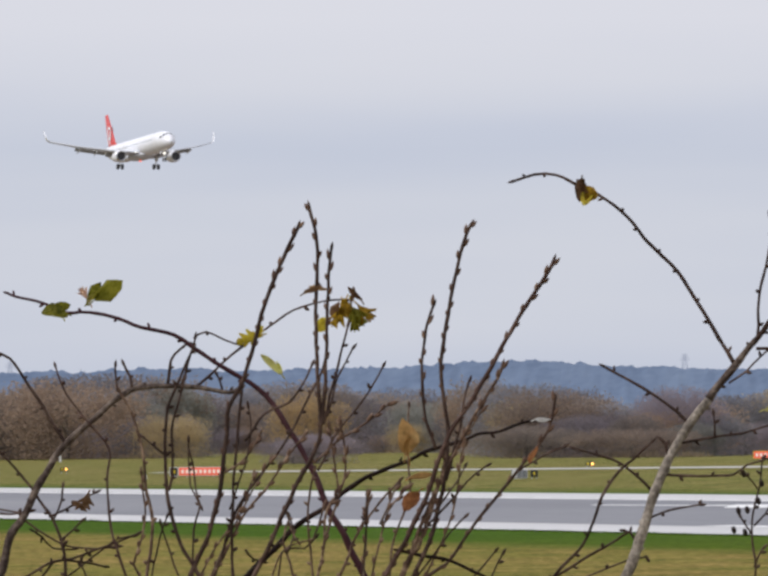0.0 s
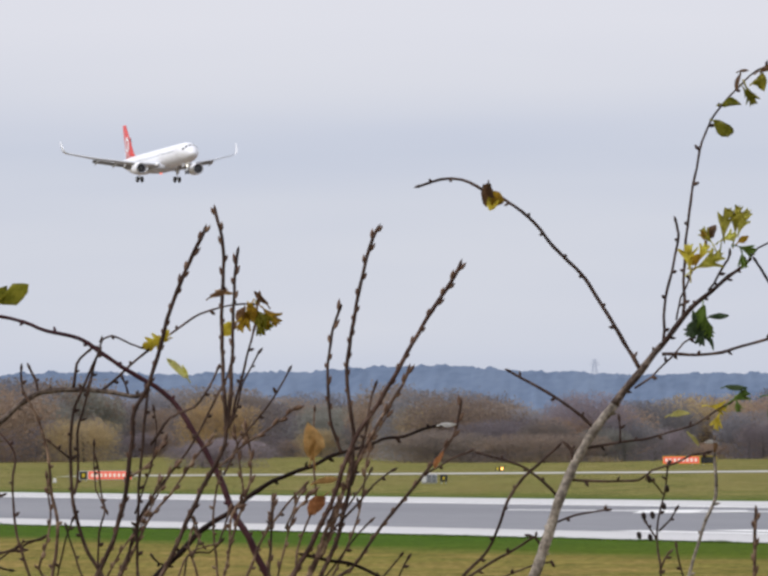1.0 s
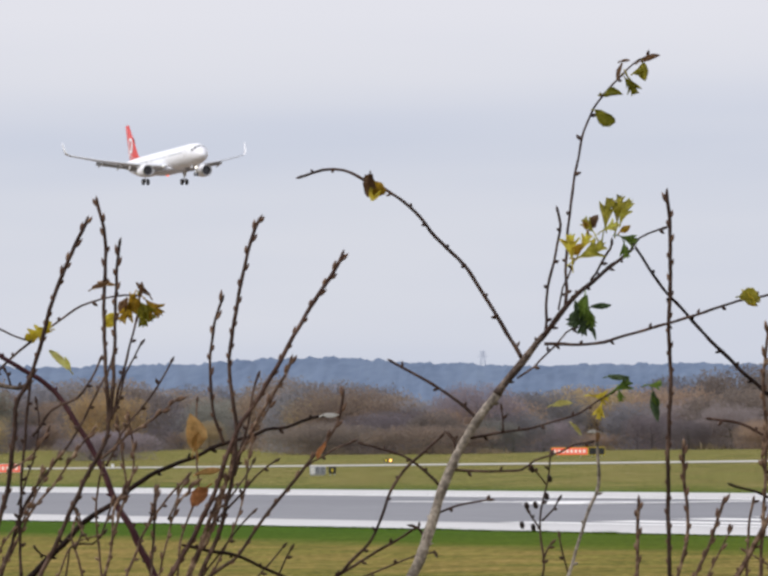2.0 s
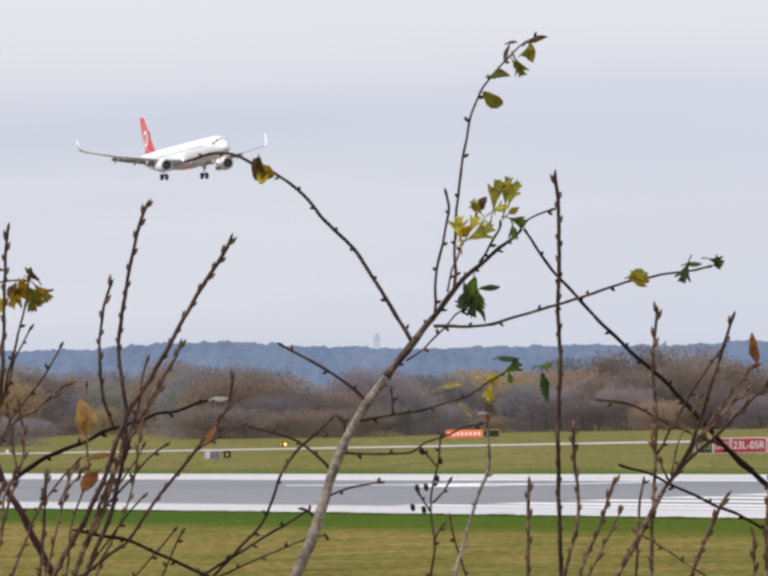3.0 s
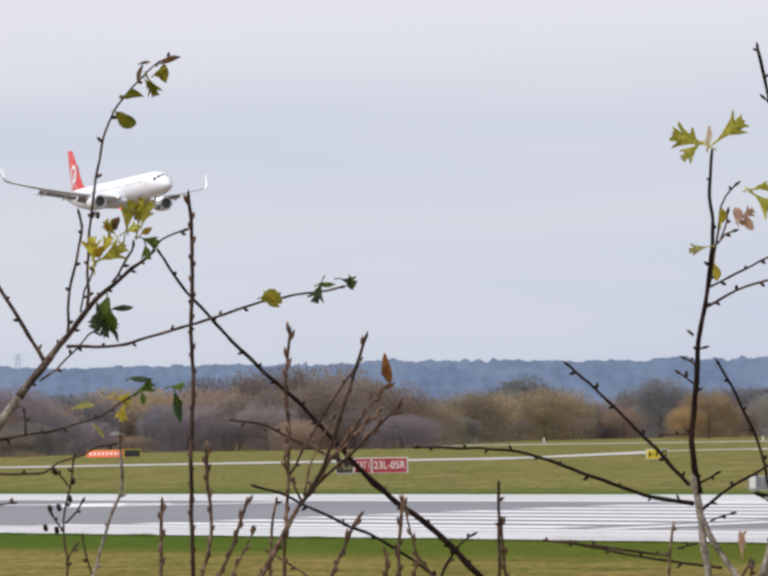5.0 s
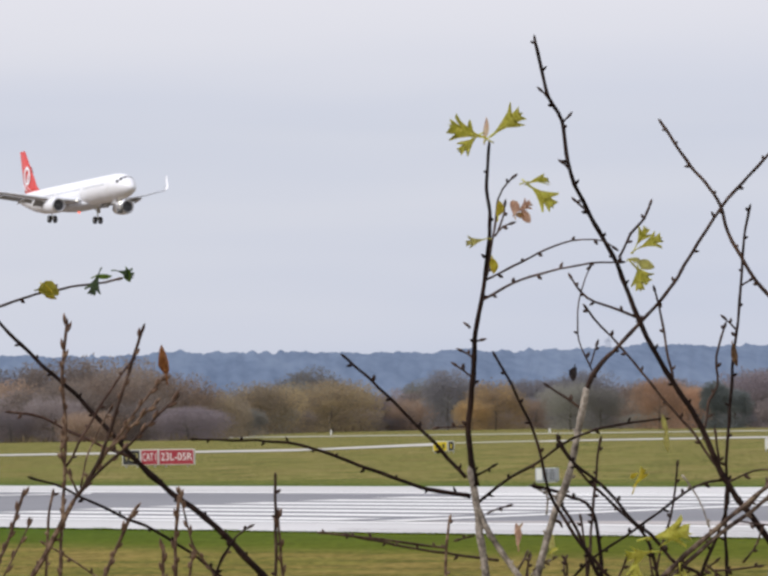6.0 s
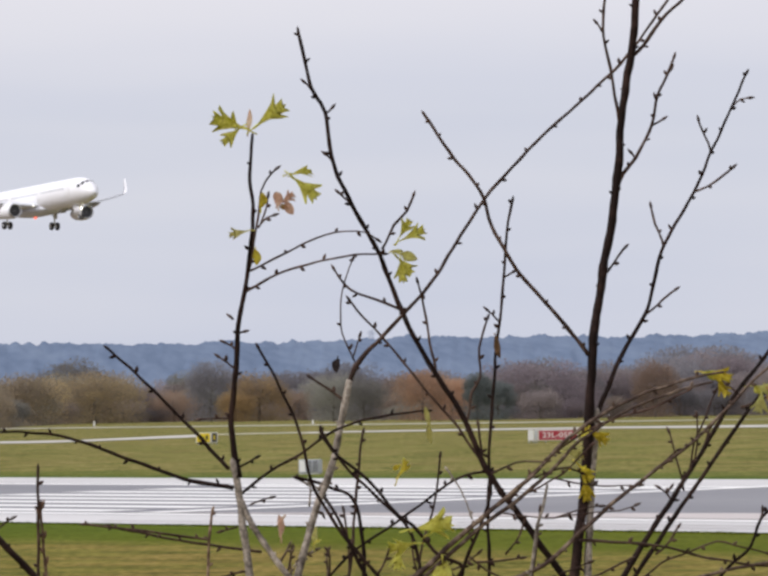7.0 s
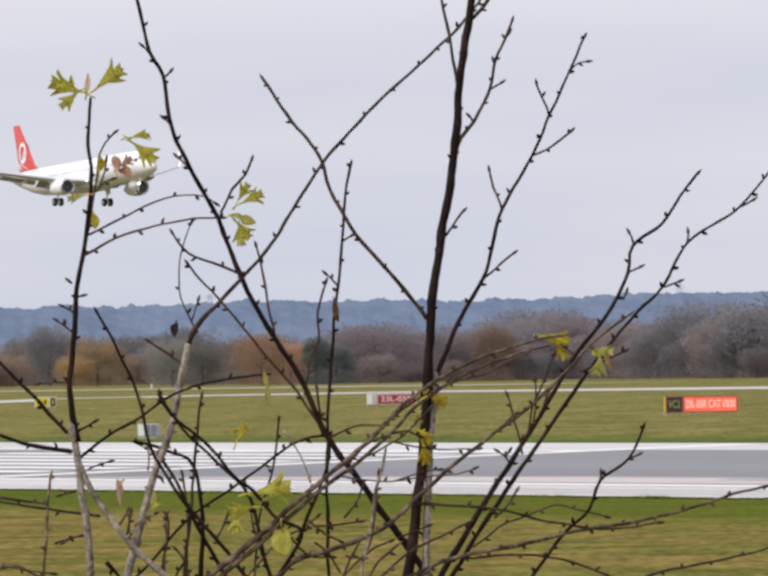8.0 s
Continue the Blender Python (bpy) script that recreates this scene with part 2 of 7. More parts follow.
# side lines, threshold keys, threshold bar and the worn designation strokes: painted, 4 mm thick
strip("side_line", PAINT, -1800, -236, 136.9, 138.3, 0.026, runway)
strip("side_line", PAINT, -268, 900, 107.3, 108.6, 0.026, runway)
for i in range(8):
    y = 109.6 + i * 3.6
    strip("threshold_key", PAINT, -264 - 0.35 * (y - 107), -229 - 0.35 * (y - 107), y, y + 1.8, 0.026, runway)
bar_w = 2.2
solid("threshold_bar", [(-224 + s, 108.8, ground_z(108.8) + 0.03) for s in (0, -bar_w)] + [(-239 + s, 145.5, ground_z(145.5) + 0.03) for s in (-bar_w, 0)], [(0, 1, 2, 3)], PAINT, runway)
def stroke(a, b, width, lift):
    """A worn painted stroke on the runway between two places."""
    (xa, ya), (xb, yb) = a, b
    return solid("designation_stroke", [(xa, ya, ground_z(ya) + lift), (xb, yb, ground_z(yb) + lift), (xb - 0.9 * width, yb + 0.42 * width, ground_z(yb + 0.42 * width) + lift), (xa - 0.9 * width, ya + 0.42 * width, ground_z(ya + 0.42 * width) + lift)], [(0, 1, 2, 3)], PAINT, runway)


stroke((-333, 128.2), (-322, 129.6), 2.4, 0.027)
stroke((-322, 129.6), (-313.6, 131.8), 3.0, 0.027)
stroke((-314.5, 127.0), (-310.6, 128.2), 11.0, 0.031)
stroke((-312.4, 127.6), (-306, 134.6), 2.8, 0.035)
# worn pale patch and open joints past the threshold bar
WORN = material("worn_pale_paving", [(0.40, 0.36, 0.35), (0.54, 0.50, 0.49)], rough=0.7, size=5, fine=12, stretch=(0.15, 1, 1))
SEAM = material("dark_joint", [(0.10, 0.08, 0.075), (0.17, 0.14, 0.13)], rough=0.8, size=2)
solid("worn_patch", [(-226, 108.9, ground_z(108.9) + 0.027), (-60, 108.9, ground_z(108.9) + 0.027), (-60, 117.0, ground_z(117.0) + 0.027), (-196, 113.4, ground_z(113.4) + 0.027)], [(0, 1, 2, 3)], WORN, runway)
for x0, x1, y in ((-187, -60, 112.6), (-186, -120, 111.7), (-230, -150, 108.75), (-196, -100, 104.2), (-215, -60, 102.4)):
    strip("joint", SEAM, x0, x1, y, y + 0.16, 0.034, runway)
# taxiways beyond, seen edge on
def skewed_strip(name, label, a, b, width):
    (xa, ya), (xb, yb) = a, b
    n = 24
    vs = []
    for i in range(n + 1):
        x, y = xa + (xb - xa) * i / n, ya + (yb - ya) * i / n
        vs += [(x, y, ground_z(y) + 0.03), (x, y + width, ground_z(y + width) + 0.03)]
    ob = solid(name, vs, [(2 * i, 2 * i + 2, 2 * i + 3, 2 * i + 1) for i in range(n)], TAXI)
    return tagged(ob, label, "taxiway", kind="structure")


skewed_strip("taxiway", "pale concrete taxiway in front of the far trees", (-860, 355), (-716, 401), 26)
# the nearer one bends away and widens into a holding bay
EDGE = [(-585, 189, 11), (-525, 211, 12.5), (-483, 227, 17), (-494, 241, 30), (-515, 264, 34), (-514, 276, 40), (-512, 285, 46), (-486, 283, 58), (-464, 283, 66), (-436, 283, 76)]
bay = []
for ex, ey, wide in EDGE:
    bay += [(ex, ey, ground_z(ey) + 0.03), (ex - 0.88 * wide, ey + 0.5 * wide, ground_z(ey + 0.5 * wide) + 0.03)]
tagged(solid("taxiway", bay, [(2 * i, 2 * i + 2, 2 * i + 3, 2 * i + 1) for i in range(len(EDGE) - 1)], TAXI), "pale concrete taxiway widening into a holding bay", "taxiway", kind="structure")


# ---- far wooded ridge ----
def bearing_point(bearing, d, z=0.0):
    a = radians(bearing)
    return Vector((-math.cos(a) * d, math.sin(a) * d, z))


def ridge():
    """A long low hill, its slope a canopy of tree tops row behind row; the hindmost rows make the skyline."""
    n, vs, fs = 1500, [], []
    rows = 13
    for i in range(n + 1):
        b = 8 + 32 * i / n
        big = noise.noise((b * 0.35, 0.3, 0)) * 2.4 + noise.noise((b * 1.1, 2.3, 0)) * 1.8 + 2.8 * math.exp(-((b - 20.5) / 0.8) ** 2)
        top = EYE + 4420 * 142 / 16500 + big
        for j in range(rows):
            f = j / (rows - 2)
            d = 3500 + 920 * f
            crowns = noise.noise((b * 4.1, j * 1.7, 1)) * 1.3 + noise.noise((b * 11.3, j * 2.3, 4)) * 1.5 + noise.noise((b * 27, j * 3.1, 7)) * 1.0 + noise.noise((b * 61, j * 0.9, 2)) * 0.45
            lone = max(0.0, noise.noise((b * 9.7, j * 5.1, 12)) - 0.30) * 5
            rise = math.sin(min(1.0, f) * math.pi / 2) if f <= 1 else 0.9
            z = 1.0 + (top - 1.0) * rise * d / 4420
            vs.append(bearing_point(b, d + 22 * noise.noise((b * 15, j * 7.7, 3)), z + (crowns + lone) * (0.4 + 0.8 * min(1.0, f))))
    for i in range(n):
        for j in range(rows - 1):
            fs.append((i * rows + j, (i + 1) * rows + j, (i + 1) * rows + j + 1, i * rows + j + 1))
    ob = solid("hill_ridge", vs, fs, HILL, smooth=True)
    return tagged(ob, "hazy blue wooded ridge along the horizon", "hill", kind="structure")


ridge()

# ---- trees of the far belt ----
def crown_mesh(rnd, height, spread, count, leaf, lobes, slim=1.0, start=0.2):
    """Many slim twig sprays, fanning outwards in uneven lobes that make a broad, ragged dome."""
    vs, fs = [], []
    mid = height * (start + 1.0) * 0.5
    half = height * (0.94 - start) * 0.5
    cores = [(Vector((0, 0, mid)), spread * 0.30, 1.0), (Vector((0, 0, height * start)), spread * 0.30, 0.5)]
    for i in range(lobes):
        lift = -0.55 + 1.5 * (i + 0.5) / lobes
        a = i * 2.4 + rnd.random() * 0.8
        out = math.sqrt(max(0.02, 1 - min(1.0, lift * lift)))
        k = rnd.uniform(0.56, 0.76)
        c = Vector((math.cos(a) * out * spread * 0.5 * k, math.sin(a) * out * spread * 0.5 * k, mid + lift * half * k))
        cores.append((c, spread * rnd.uniform(0.15, 0.24), rnd.uniform(0.8, 1.1)))
    for i in range(count):
        c, r, tall = cores[rnd.randrange(len(cores))]
        d = Vector((rnd.gauss(0, 1), rnd.gauss(0, 1), rnd.gauss(0, 1))).normalized()
        if i % 7 == 0:
            # low growth round the foot
            c, r, tall = Vector((0, 0, height * 0.14)), spread * 0.46, height * 0.30 / (spread * 0.46)
        p = c + Vector((d.x, d.y, d.z * tall)) * r * rnd.random() ** 0.42 * (1 + 0.10 * abs(rnd.gauss(0, 1)))
        if p.z < 0.1:
            p.z = 0.1 + rnd.random() * height * 0.25
        s = leaf * rnd.uniform(0.5, 1.5)
        away = (p - Vector((0, 0, height * start))).normalized()
        e1 = (away * 0.7 + Vector((rnd.gauss(0, 0.6), rnd.gauss(0, 0.6), 0.35 + rnd.gauss(0, 0.5)))).normalized()
        e2 = (e1.orthogonal().normalized() * math.cos(i) + e1.cross(e1.orthogonal()).normalized() * math.sin(i)) * s * 0.30 * slim
        k = len(vs)
        vs += [p - e2 * 0.5, p + e2 * 0.5, p + e1 * s]
        fs.append((k, k + 1, k + 2))
    return vs, fs


def far_tree(name, label, mat, seed, height, spread, count, leaf=0.55, lobes=9, slim=1.0, start=0.2):
    rnd = random.Random(seed)
    root = empty(name)
    bm = bmesh.new()
    trunk = [Vector((0.15 * math.sin(i), 0.1 * math.cos(i * 1.7), height * 0.72 * i / 6)) for i in range(7)]
    loft(bm, tube_rings(trunk, [0.26 * (1 - i / 7.5) for i in range(7)], 7))
    part("trunk", bm, BARK_FAR, root)
    for i in range(7):
        bm = bmesh.new()
        h = height * (0.20 + 0.065 * i)
        a = i * 2.4 + rnd.random()
        out = spread * rnd.uniform(0.18, 0.32)
        pts = [Vector((math.cos(a) * out * f, math.sin(a) * out * f, h + out * 0.55 * f ** 1.3)) for f in (0, 0.35, 0.7, 1)]
        loft(bm, tube_rings(pts, [0.11, 0.08, 0.05, 0.02], 5))
        part("limb", bm, BARK_FAR, root)
    vs, fs = crown_mesh(rnd, height, spread, count, leaf, lobes, slim, start)
    solid("crown", vs, fs, mat, root)
    return tagged(root, label, "tree", "trees of the far belt")


def leafy(name, a, b, c):
    return material(name, [a, b, c], rough=0.95, size=2.2, fine=4, per_object=0.5, spec=0.0, through_light=0.55)


# autumn crown colours, lifted and greyed so that haze is painted into them
KINDS = {
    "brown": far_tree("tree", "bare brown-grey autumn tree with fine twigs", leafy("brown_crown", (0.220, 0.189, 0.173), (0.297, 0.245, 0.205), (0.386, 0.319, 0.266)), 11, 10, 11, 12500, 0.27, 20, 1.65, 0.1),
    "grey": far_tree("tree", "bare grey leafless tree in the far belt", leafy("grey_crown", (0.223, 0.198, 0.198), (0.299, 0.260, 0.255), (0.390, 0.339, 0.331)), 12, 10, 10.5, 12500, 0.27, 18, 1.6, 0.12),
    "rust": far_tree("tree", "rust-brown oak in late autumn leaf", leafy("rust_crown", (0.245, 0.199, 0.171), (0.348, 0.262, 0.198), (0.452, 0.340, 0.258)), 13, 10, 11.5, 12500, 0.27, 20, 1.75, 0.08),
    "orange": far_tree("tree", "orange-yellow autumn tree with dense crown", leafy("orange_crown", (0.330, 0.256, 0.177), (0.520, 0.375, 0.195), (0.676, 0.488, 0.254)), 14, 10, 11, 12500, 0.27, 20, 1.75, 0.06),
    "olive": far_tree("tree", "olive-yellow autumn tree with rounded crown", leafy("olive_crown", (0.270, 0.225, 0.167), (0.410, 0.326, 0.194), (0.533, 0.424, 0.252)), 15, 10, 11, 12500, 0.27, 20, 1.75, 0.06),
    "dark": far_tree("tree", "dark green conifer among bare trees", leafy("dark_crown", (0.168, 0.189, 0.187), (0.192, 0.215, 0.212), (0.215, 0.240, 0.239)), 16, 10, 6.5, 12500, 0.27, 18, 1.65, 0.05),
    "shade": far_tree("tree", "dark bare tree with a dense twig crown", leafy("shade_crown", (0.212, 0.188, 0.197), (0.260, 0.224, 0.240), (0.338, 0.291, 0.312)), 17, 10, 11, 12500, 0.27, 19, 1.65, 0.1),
    "slate": far_tree("tree", "leafless tree tinted slate-grey for haze in the far belt", leafy("hazed_slate_crown", (0.209, 0.198, 0.207), (0.252, 0.246, 0.262), (0.328, 0.320, 0.341)), 18, 10, 11, 12500, 0.27, 19, 1.65, 0.1),
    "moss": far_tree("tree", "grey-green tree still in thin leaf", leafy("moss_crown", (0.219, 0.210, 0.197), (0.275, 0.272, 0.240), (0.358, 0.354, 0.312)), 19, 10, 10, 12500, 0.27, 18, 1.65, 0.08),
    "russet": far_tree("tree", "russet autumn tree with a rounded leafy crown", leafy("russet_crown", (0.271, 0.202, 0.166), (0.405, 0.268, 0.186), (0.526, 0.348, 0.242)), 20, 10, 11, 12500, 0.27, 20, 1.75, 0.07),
}


def table(value, rows):
    for (a, va), (b, vb) in zip(rows, rows[1:]):
        if a <= value <= b:
            return va + (vb - va) * (value - a) / (b - a)
    return rows[0][1] if value < rows[0][0] else rows[-1][1]


# distance to the foot of the belt and height of its top (thousandths of the distance), by bearing
FOOT = [(15, 850), (17.4, 870), (18.1, 880), (18.35, 1150), (19.0, 1150), (19.15, 900), (19.4, 1120), (20.2, 1080), (20.5, 760), (21.9, 740), (22.3, 840), (24.5, 810), (25.3, 1250), (26.6, 1290), (28.5, 1050), (30.0, 1150), (31.2, 1000), (33, 980)]
TOP = [(15, 5.88), (16.9, 5.98), (17.4, 7.64), (18.3, 6.57), (19.0, 6.86), (19.8, 5.98), (20.6, 7.06), (21.4, 5.68), (22.0, 6.47), (22.4, 5.29), (23.2, 6.57), (24.0, 6.9), (24.6, 4.35), (25.35, 5.57), (25.9, 3.83), (26.6, 4.52), (27.6, 4.0), (28.0, 4.52), (28.55, 5.48), (29.0, 4.46), (29.5, 5.95), (29.85, 7.44), (30.3, 6.14), (30.8, 6.32), (31.1, 8.56), (33, 8.74)]
MIX = [(19, ("brown", "shade", "brown", "rust", "moss", "grey", "slate")), (21, ("brown", "rust", "shade", "moss", "brown", "olive", "slate")), (22.5, ("brown", "grey", "shade", "rust", "brown", "slate", "moss", "olive")),
       (24.2, ("brown", "shade", "brown", "grey", "slate", "rust")), (26.2, ("olive", "grey", "shade", "moss", "rust", "brown", "olive", "brown")), (27.5, ("rust", "slate", "brown", "moss", "grey", "brown", "slate")),
       (28.3, ("rust", "slate", "brown", "moss", "grey")), (29.2, ("slate", "grey", "brown", "shade", "moss")), (40, ("slate", "slate", "shade", "slate", "slate", "grey"))]


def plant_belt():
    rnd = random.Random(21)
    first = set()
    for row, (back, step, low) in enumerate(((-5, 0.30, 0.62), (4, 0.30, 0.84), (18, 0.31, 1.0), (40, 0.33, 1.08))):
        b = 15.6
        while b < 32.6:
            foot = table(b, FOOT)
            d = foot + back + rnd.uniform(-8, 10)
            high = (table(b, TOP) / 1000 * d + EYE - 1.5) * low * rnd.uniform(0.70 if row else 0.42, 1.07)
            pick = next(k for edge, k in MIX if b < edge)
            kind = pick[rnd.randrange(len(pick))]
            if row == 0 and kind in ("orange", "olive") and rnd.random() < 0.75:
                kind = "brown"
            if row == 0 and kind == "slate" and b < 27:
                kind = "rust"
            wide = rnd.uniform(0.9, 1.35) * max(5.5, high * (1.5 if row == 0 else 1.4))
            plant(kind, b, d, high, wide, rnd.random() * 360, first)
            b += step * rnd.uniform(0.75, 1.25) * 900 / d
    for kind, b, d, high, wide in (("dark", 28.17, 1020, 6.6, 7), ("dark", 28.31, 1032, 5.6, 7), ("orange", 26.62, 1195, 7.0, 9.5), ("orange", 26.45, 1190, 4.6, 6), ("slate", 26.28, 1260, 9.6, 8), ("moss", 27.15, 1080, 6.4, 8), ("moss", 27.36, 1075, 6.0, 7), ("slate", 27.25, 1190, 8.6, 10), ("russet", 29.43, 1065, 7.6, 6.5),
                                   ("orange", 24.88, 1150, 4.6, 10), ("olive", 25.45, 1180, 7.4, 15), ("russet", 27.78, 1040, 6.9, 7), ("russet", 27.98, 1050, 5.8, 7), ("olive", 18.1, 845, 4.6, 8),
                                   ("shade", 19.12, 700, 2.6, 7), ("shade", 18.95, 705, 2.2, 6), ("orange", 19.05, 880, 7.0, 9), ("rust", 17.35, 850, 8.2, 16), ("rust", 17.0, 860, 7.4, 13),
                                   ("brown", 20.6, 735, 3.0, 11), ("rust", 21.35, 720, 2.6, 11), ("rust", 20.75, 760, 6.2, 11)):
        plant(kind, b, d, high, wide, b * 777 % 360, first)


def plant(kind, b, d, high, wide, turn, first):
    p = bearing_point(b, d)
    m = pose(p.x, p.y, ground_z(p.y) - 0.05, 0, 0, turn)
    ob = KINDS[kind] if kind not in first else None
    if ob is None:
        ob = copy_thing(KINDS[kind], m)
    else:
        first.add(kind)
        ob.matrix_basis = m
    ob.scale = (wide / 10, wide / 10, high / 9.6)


plant_belt()


def woodland_floor():
    """Fallen leaves under and behind the belt, from its foot outwards."""
    vs, fs = [], []
    steps = [15 + 0.25 * i for i in range(73)]
    for b in steps:
        # the unseen stretch behind the trees is added to bounce neutral light upwards
        for d in (table(b, FOOT) - 9 + 5 * noise.noise((b * 4, 0, 3)), table(b, FOOT) + 300, 3400):
            p = bearing_point(b, d)
            vs.append((p.x, p.y, ground_z(p.y) + 0.02))
    for i in range(len(steps) - 1):
        for j in range(2):
            fs.append((i * 3 + j, i * 3 + j + 1, i * 3 + j + 4, i * 3 + j + 3))
    tagged(solid("woodland_floor", vs, fs, LITTER), "brown leaf litter under the far trees and unseen ground behind", "woodland floor", kind="structure")


def dry_fringe():
    """Uncut dry grass and low brambles along the foot of the belt."""
    rnd = random.Random(31)
    vs, fs = [], []
    for i in range(26000):
        b = rnd.uniform(15.6, 32.6)
        lush = 0.08 + 1.1 * noise.noise((b * 2.6, 4, 1)) + 0.4 * noise.noise((b * 9, 2, 8))
        if rnd.random() > lush:
            continue
        p = bearing_point(b, table(b, FOOT) - rnd.uniform(6, 15))
        p.z = ground_z(p.y)
        tall = rnd.uniform(0.35, 1.0) * (0.5 + lush)
        lean = Vector((rnd.gauss(0, 0.25), rnd.gauss(0, 0.25), 1)) * tall
        a = rnd.random() * 6.3
        w = Vector((math.cos(a), math.sin(a), 0)) * 0.11
        k = len(vs)
        vs += [p - w, p + w, p + lean]
        fs.append((k, k + 1, k + 2))
    mat = leafy("dry_grass", (0.24, 0.195, 0.13), (0.33, 0.265, 0.17), (0.40, 0.32, 0.21))
    tagged(solid("dry_grass", vs, fs, mat), "tall tan dry grass along the foot of the trees", "grass", kind="stuff")


woodland_floor()
dry_fringe()


def edge_grass():
    """Ragged blades of grass along the near edge of the paving."""
    rnd = random.Random(8)
    vs, fs = [], []

    def tuft(x, y, tall):
        for _ in range(3):
            p = Vector((x + rnd.gauss(0, 0.05), y + rnd.gauss(0, 0.05), ground_z(y) - 0.004))
            a = rnd.random() * 6.3
            w = Vector((math.cos(a), math.sin(a), 0)) * rnd.uniform(0.008, 0.02)
            k = len(vs)
            vs.extend((p - w, p + w, p + Vector((rnd.gauss(0, 1.3), rnd.gauss(0, 1.3), 0.8)) * tall * rnd.uniform(0.6, 1.3)))
            fs.append((k, k + 1, k + 2))

    for i in range(9000):
        x = rnd.uniform(-345, -150)
        ragged = noise.noise((x * 0.35, 1, 1)) + 0.6 * noise.noise((x * 1.9, 4, 1))
        tuft(x, 100.5 + rnd.uniform(-0.7, 0.12) + 0.25 * ragged, 0.06 + 0.06 * max(0.0, ragged))
    tagged(solid("edge_grass", vs, fs, GRASS), "ragged grass blades along the runway edge", "grass", kind="stuff")


edge_grass()


def far_pylon(b, d, high):
    """Lattice pylon on the ridge."""
    # steel painted paler and bluer to stand in for distance haze
    steel = material("hazed_steel", [(0.42, 0.46, 0.54), (0.48, 0.52, 0.60)], rough=0.7, metal=0.0)
    root = empty("pylon")
    foot = bearing_point(b, d, 39.5)
    root.matrix_basis = pose(*foot, 0, 0, 90 - b)
    for sx in (-1, 1):
        for sy in (-1, 1):
            bm = bmesh.new()
            loft(bm, tube_rings([Vector((sx * 2.6, sy * 2.6, -6)), Vector((sx * 0.9, sy * 0.9, high * 0.6)), Vector((sx * 0.25, sy * 0.25, high))], [0.22, 0.18, 0.12], 4))
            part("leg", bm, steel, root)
    for z, w in ((0.62, 2.6), (0.76, 2.2), (0.90, 1.6)):
        bm = bmesh.new()
        add_box(bm, (w * 2, 0.25, 0.3), (0, 0, high * z))
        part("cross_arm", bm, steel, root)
    for i in range(6):
        bm = bmesh.new()
        z0, z1 = high * i / 7, high * (i + 1) / 7
        r0, r1 = 2.4 * (1 - i / 7.5), 2.4 * (1 - (i + 1) / 7.5)
        loft(bm, tube_rings([Vector((-r0, 0, z0)), Vector((r1, 0, z1))], [0.13, 0.13], 4))
        loft(bm, tube_rings([Vector((r0, 0, z0)), Vector((-r1, 0, z1))], [0.13, 0.13], 4))
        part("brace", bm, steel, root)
    return tagged(root, "grey lattice power pylon on the far ridge", "pylon", "far pylons")


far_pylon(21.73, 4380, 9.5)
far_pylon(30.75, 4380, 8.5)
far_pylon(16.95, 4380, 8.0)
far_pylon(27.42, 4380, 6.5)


# ---- signs and small fixtures on the grass ----
RED = material("sign_red", [(0.33, 0.026, 0.045), (0.40, 0.035, 0.055)], rough=0.45, size=0.6)
RED_LIT = material("lit_sign_red", [(0.75, 0.12, 0.07), (0.85, 0.15, 0.09)], rough=0.45, size=0.6, glow=0.45)
BLACK = material("sign_black", [(0.018, 0.018, 0.018), (0.03, 0.03, 0.03)], rough=0.5, size=0.5)
YELLOW = material("sign_yellow", [(0.72, 0.55, 0.02), (0.82, 0.64, 0.03)], rough=0.5, size=0.5)
SIGN_WHITE = material("sign_white", [(0.74, 0.74, 0.72), (0.82, 0.82, 0.80)], rough=0.5, size=0.5)
SIGN_GREY = material("sign_grey", [(0.42, 0.44, 0.47), (0.52, 0.54, 0.57)], rough=0.55, size=0.5)
LETTER_LIT = material("lit_letter", [(0.80, 0.60, 0.54), (0.86, 0.68, 0.60)], rough=0.5, glow=0.4)
DIM_YELLOW = material("dim_letter_yellow", [(0.36, 0.32, 0.10), (0.44, 0.39, 0.13)], rough=0.5)


def lettering(text, high, mat, parent, at, squeeze=1.0):
    cu = bpy.data.curves.new("writing", "FONT")
    cu.body, cu.size, cu.align_x, cu.align_y, cu.extrude, cu.offset = text, high * 1.38, "CENTER", "CENTER", 0.004, 0.002
    tmp = bpy.data.objects.new("writing", cu)
    scene.collection.objects.link(tmp)
    bpy.context.view_layer.update()
    me = bpy.data.meshes.new_from_object(tmp.evaluated_get(bpy.context.evaluated_depsgraph_get()))
    bpy.data.objects.remove(tmp)
    me.materials.clear()
    me.materials.append(mat)
    ob = new("writing", me)
    ob.parent = parent
    ob.matrix_basis = pose(*at, 90, 0, 0) @ Matrix.Diagonal((squeeze, 1, 1, 1))
    return ob


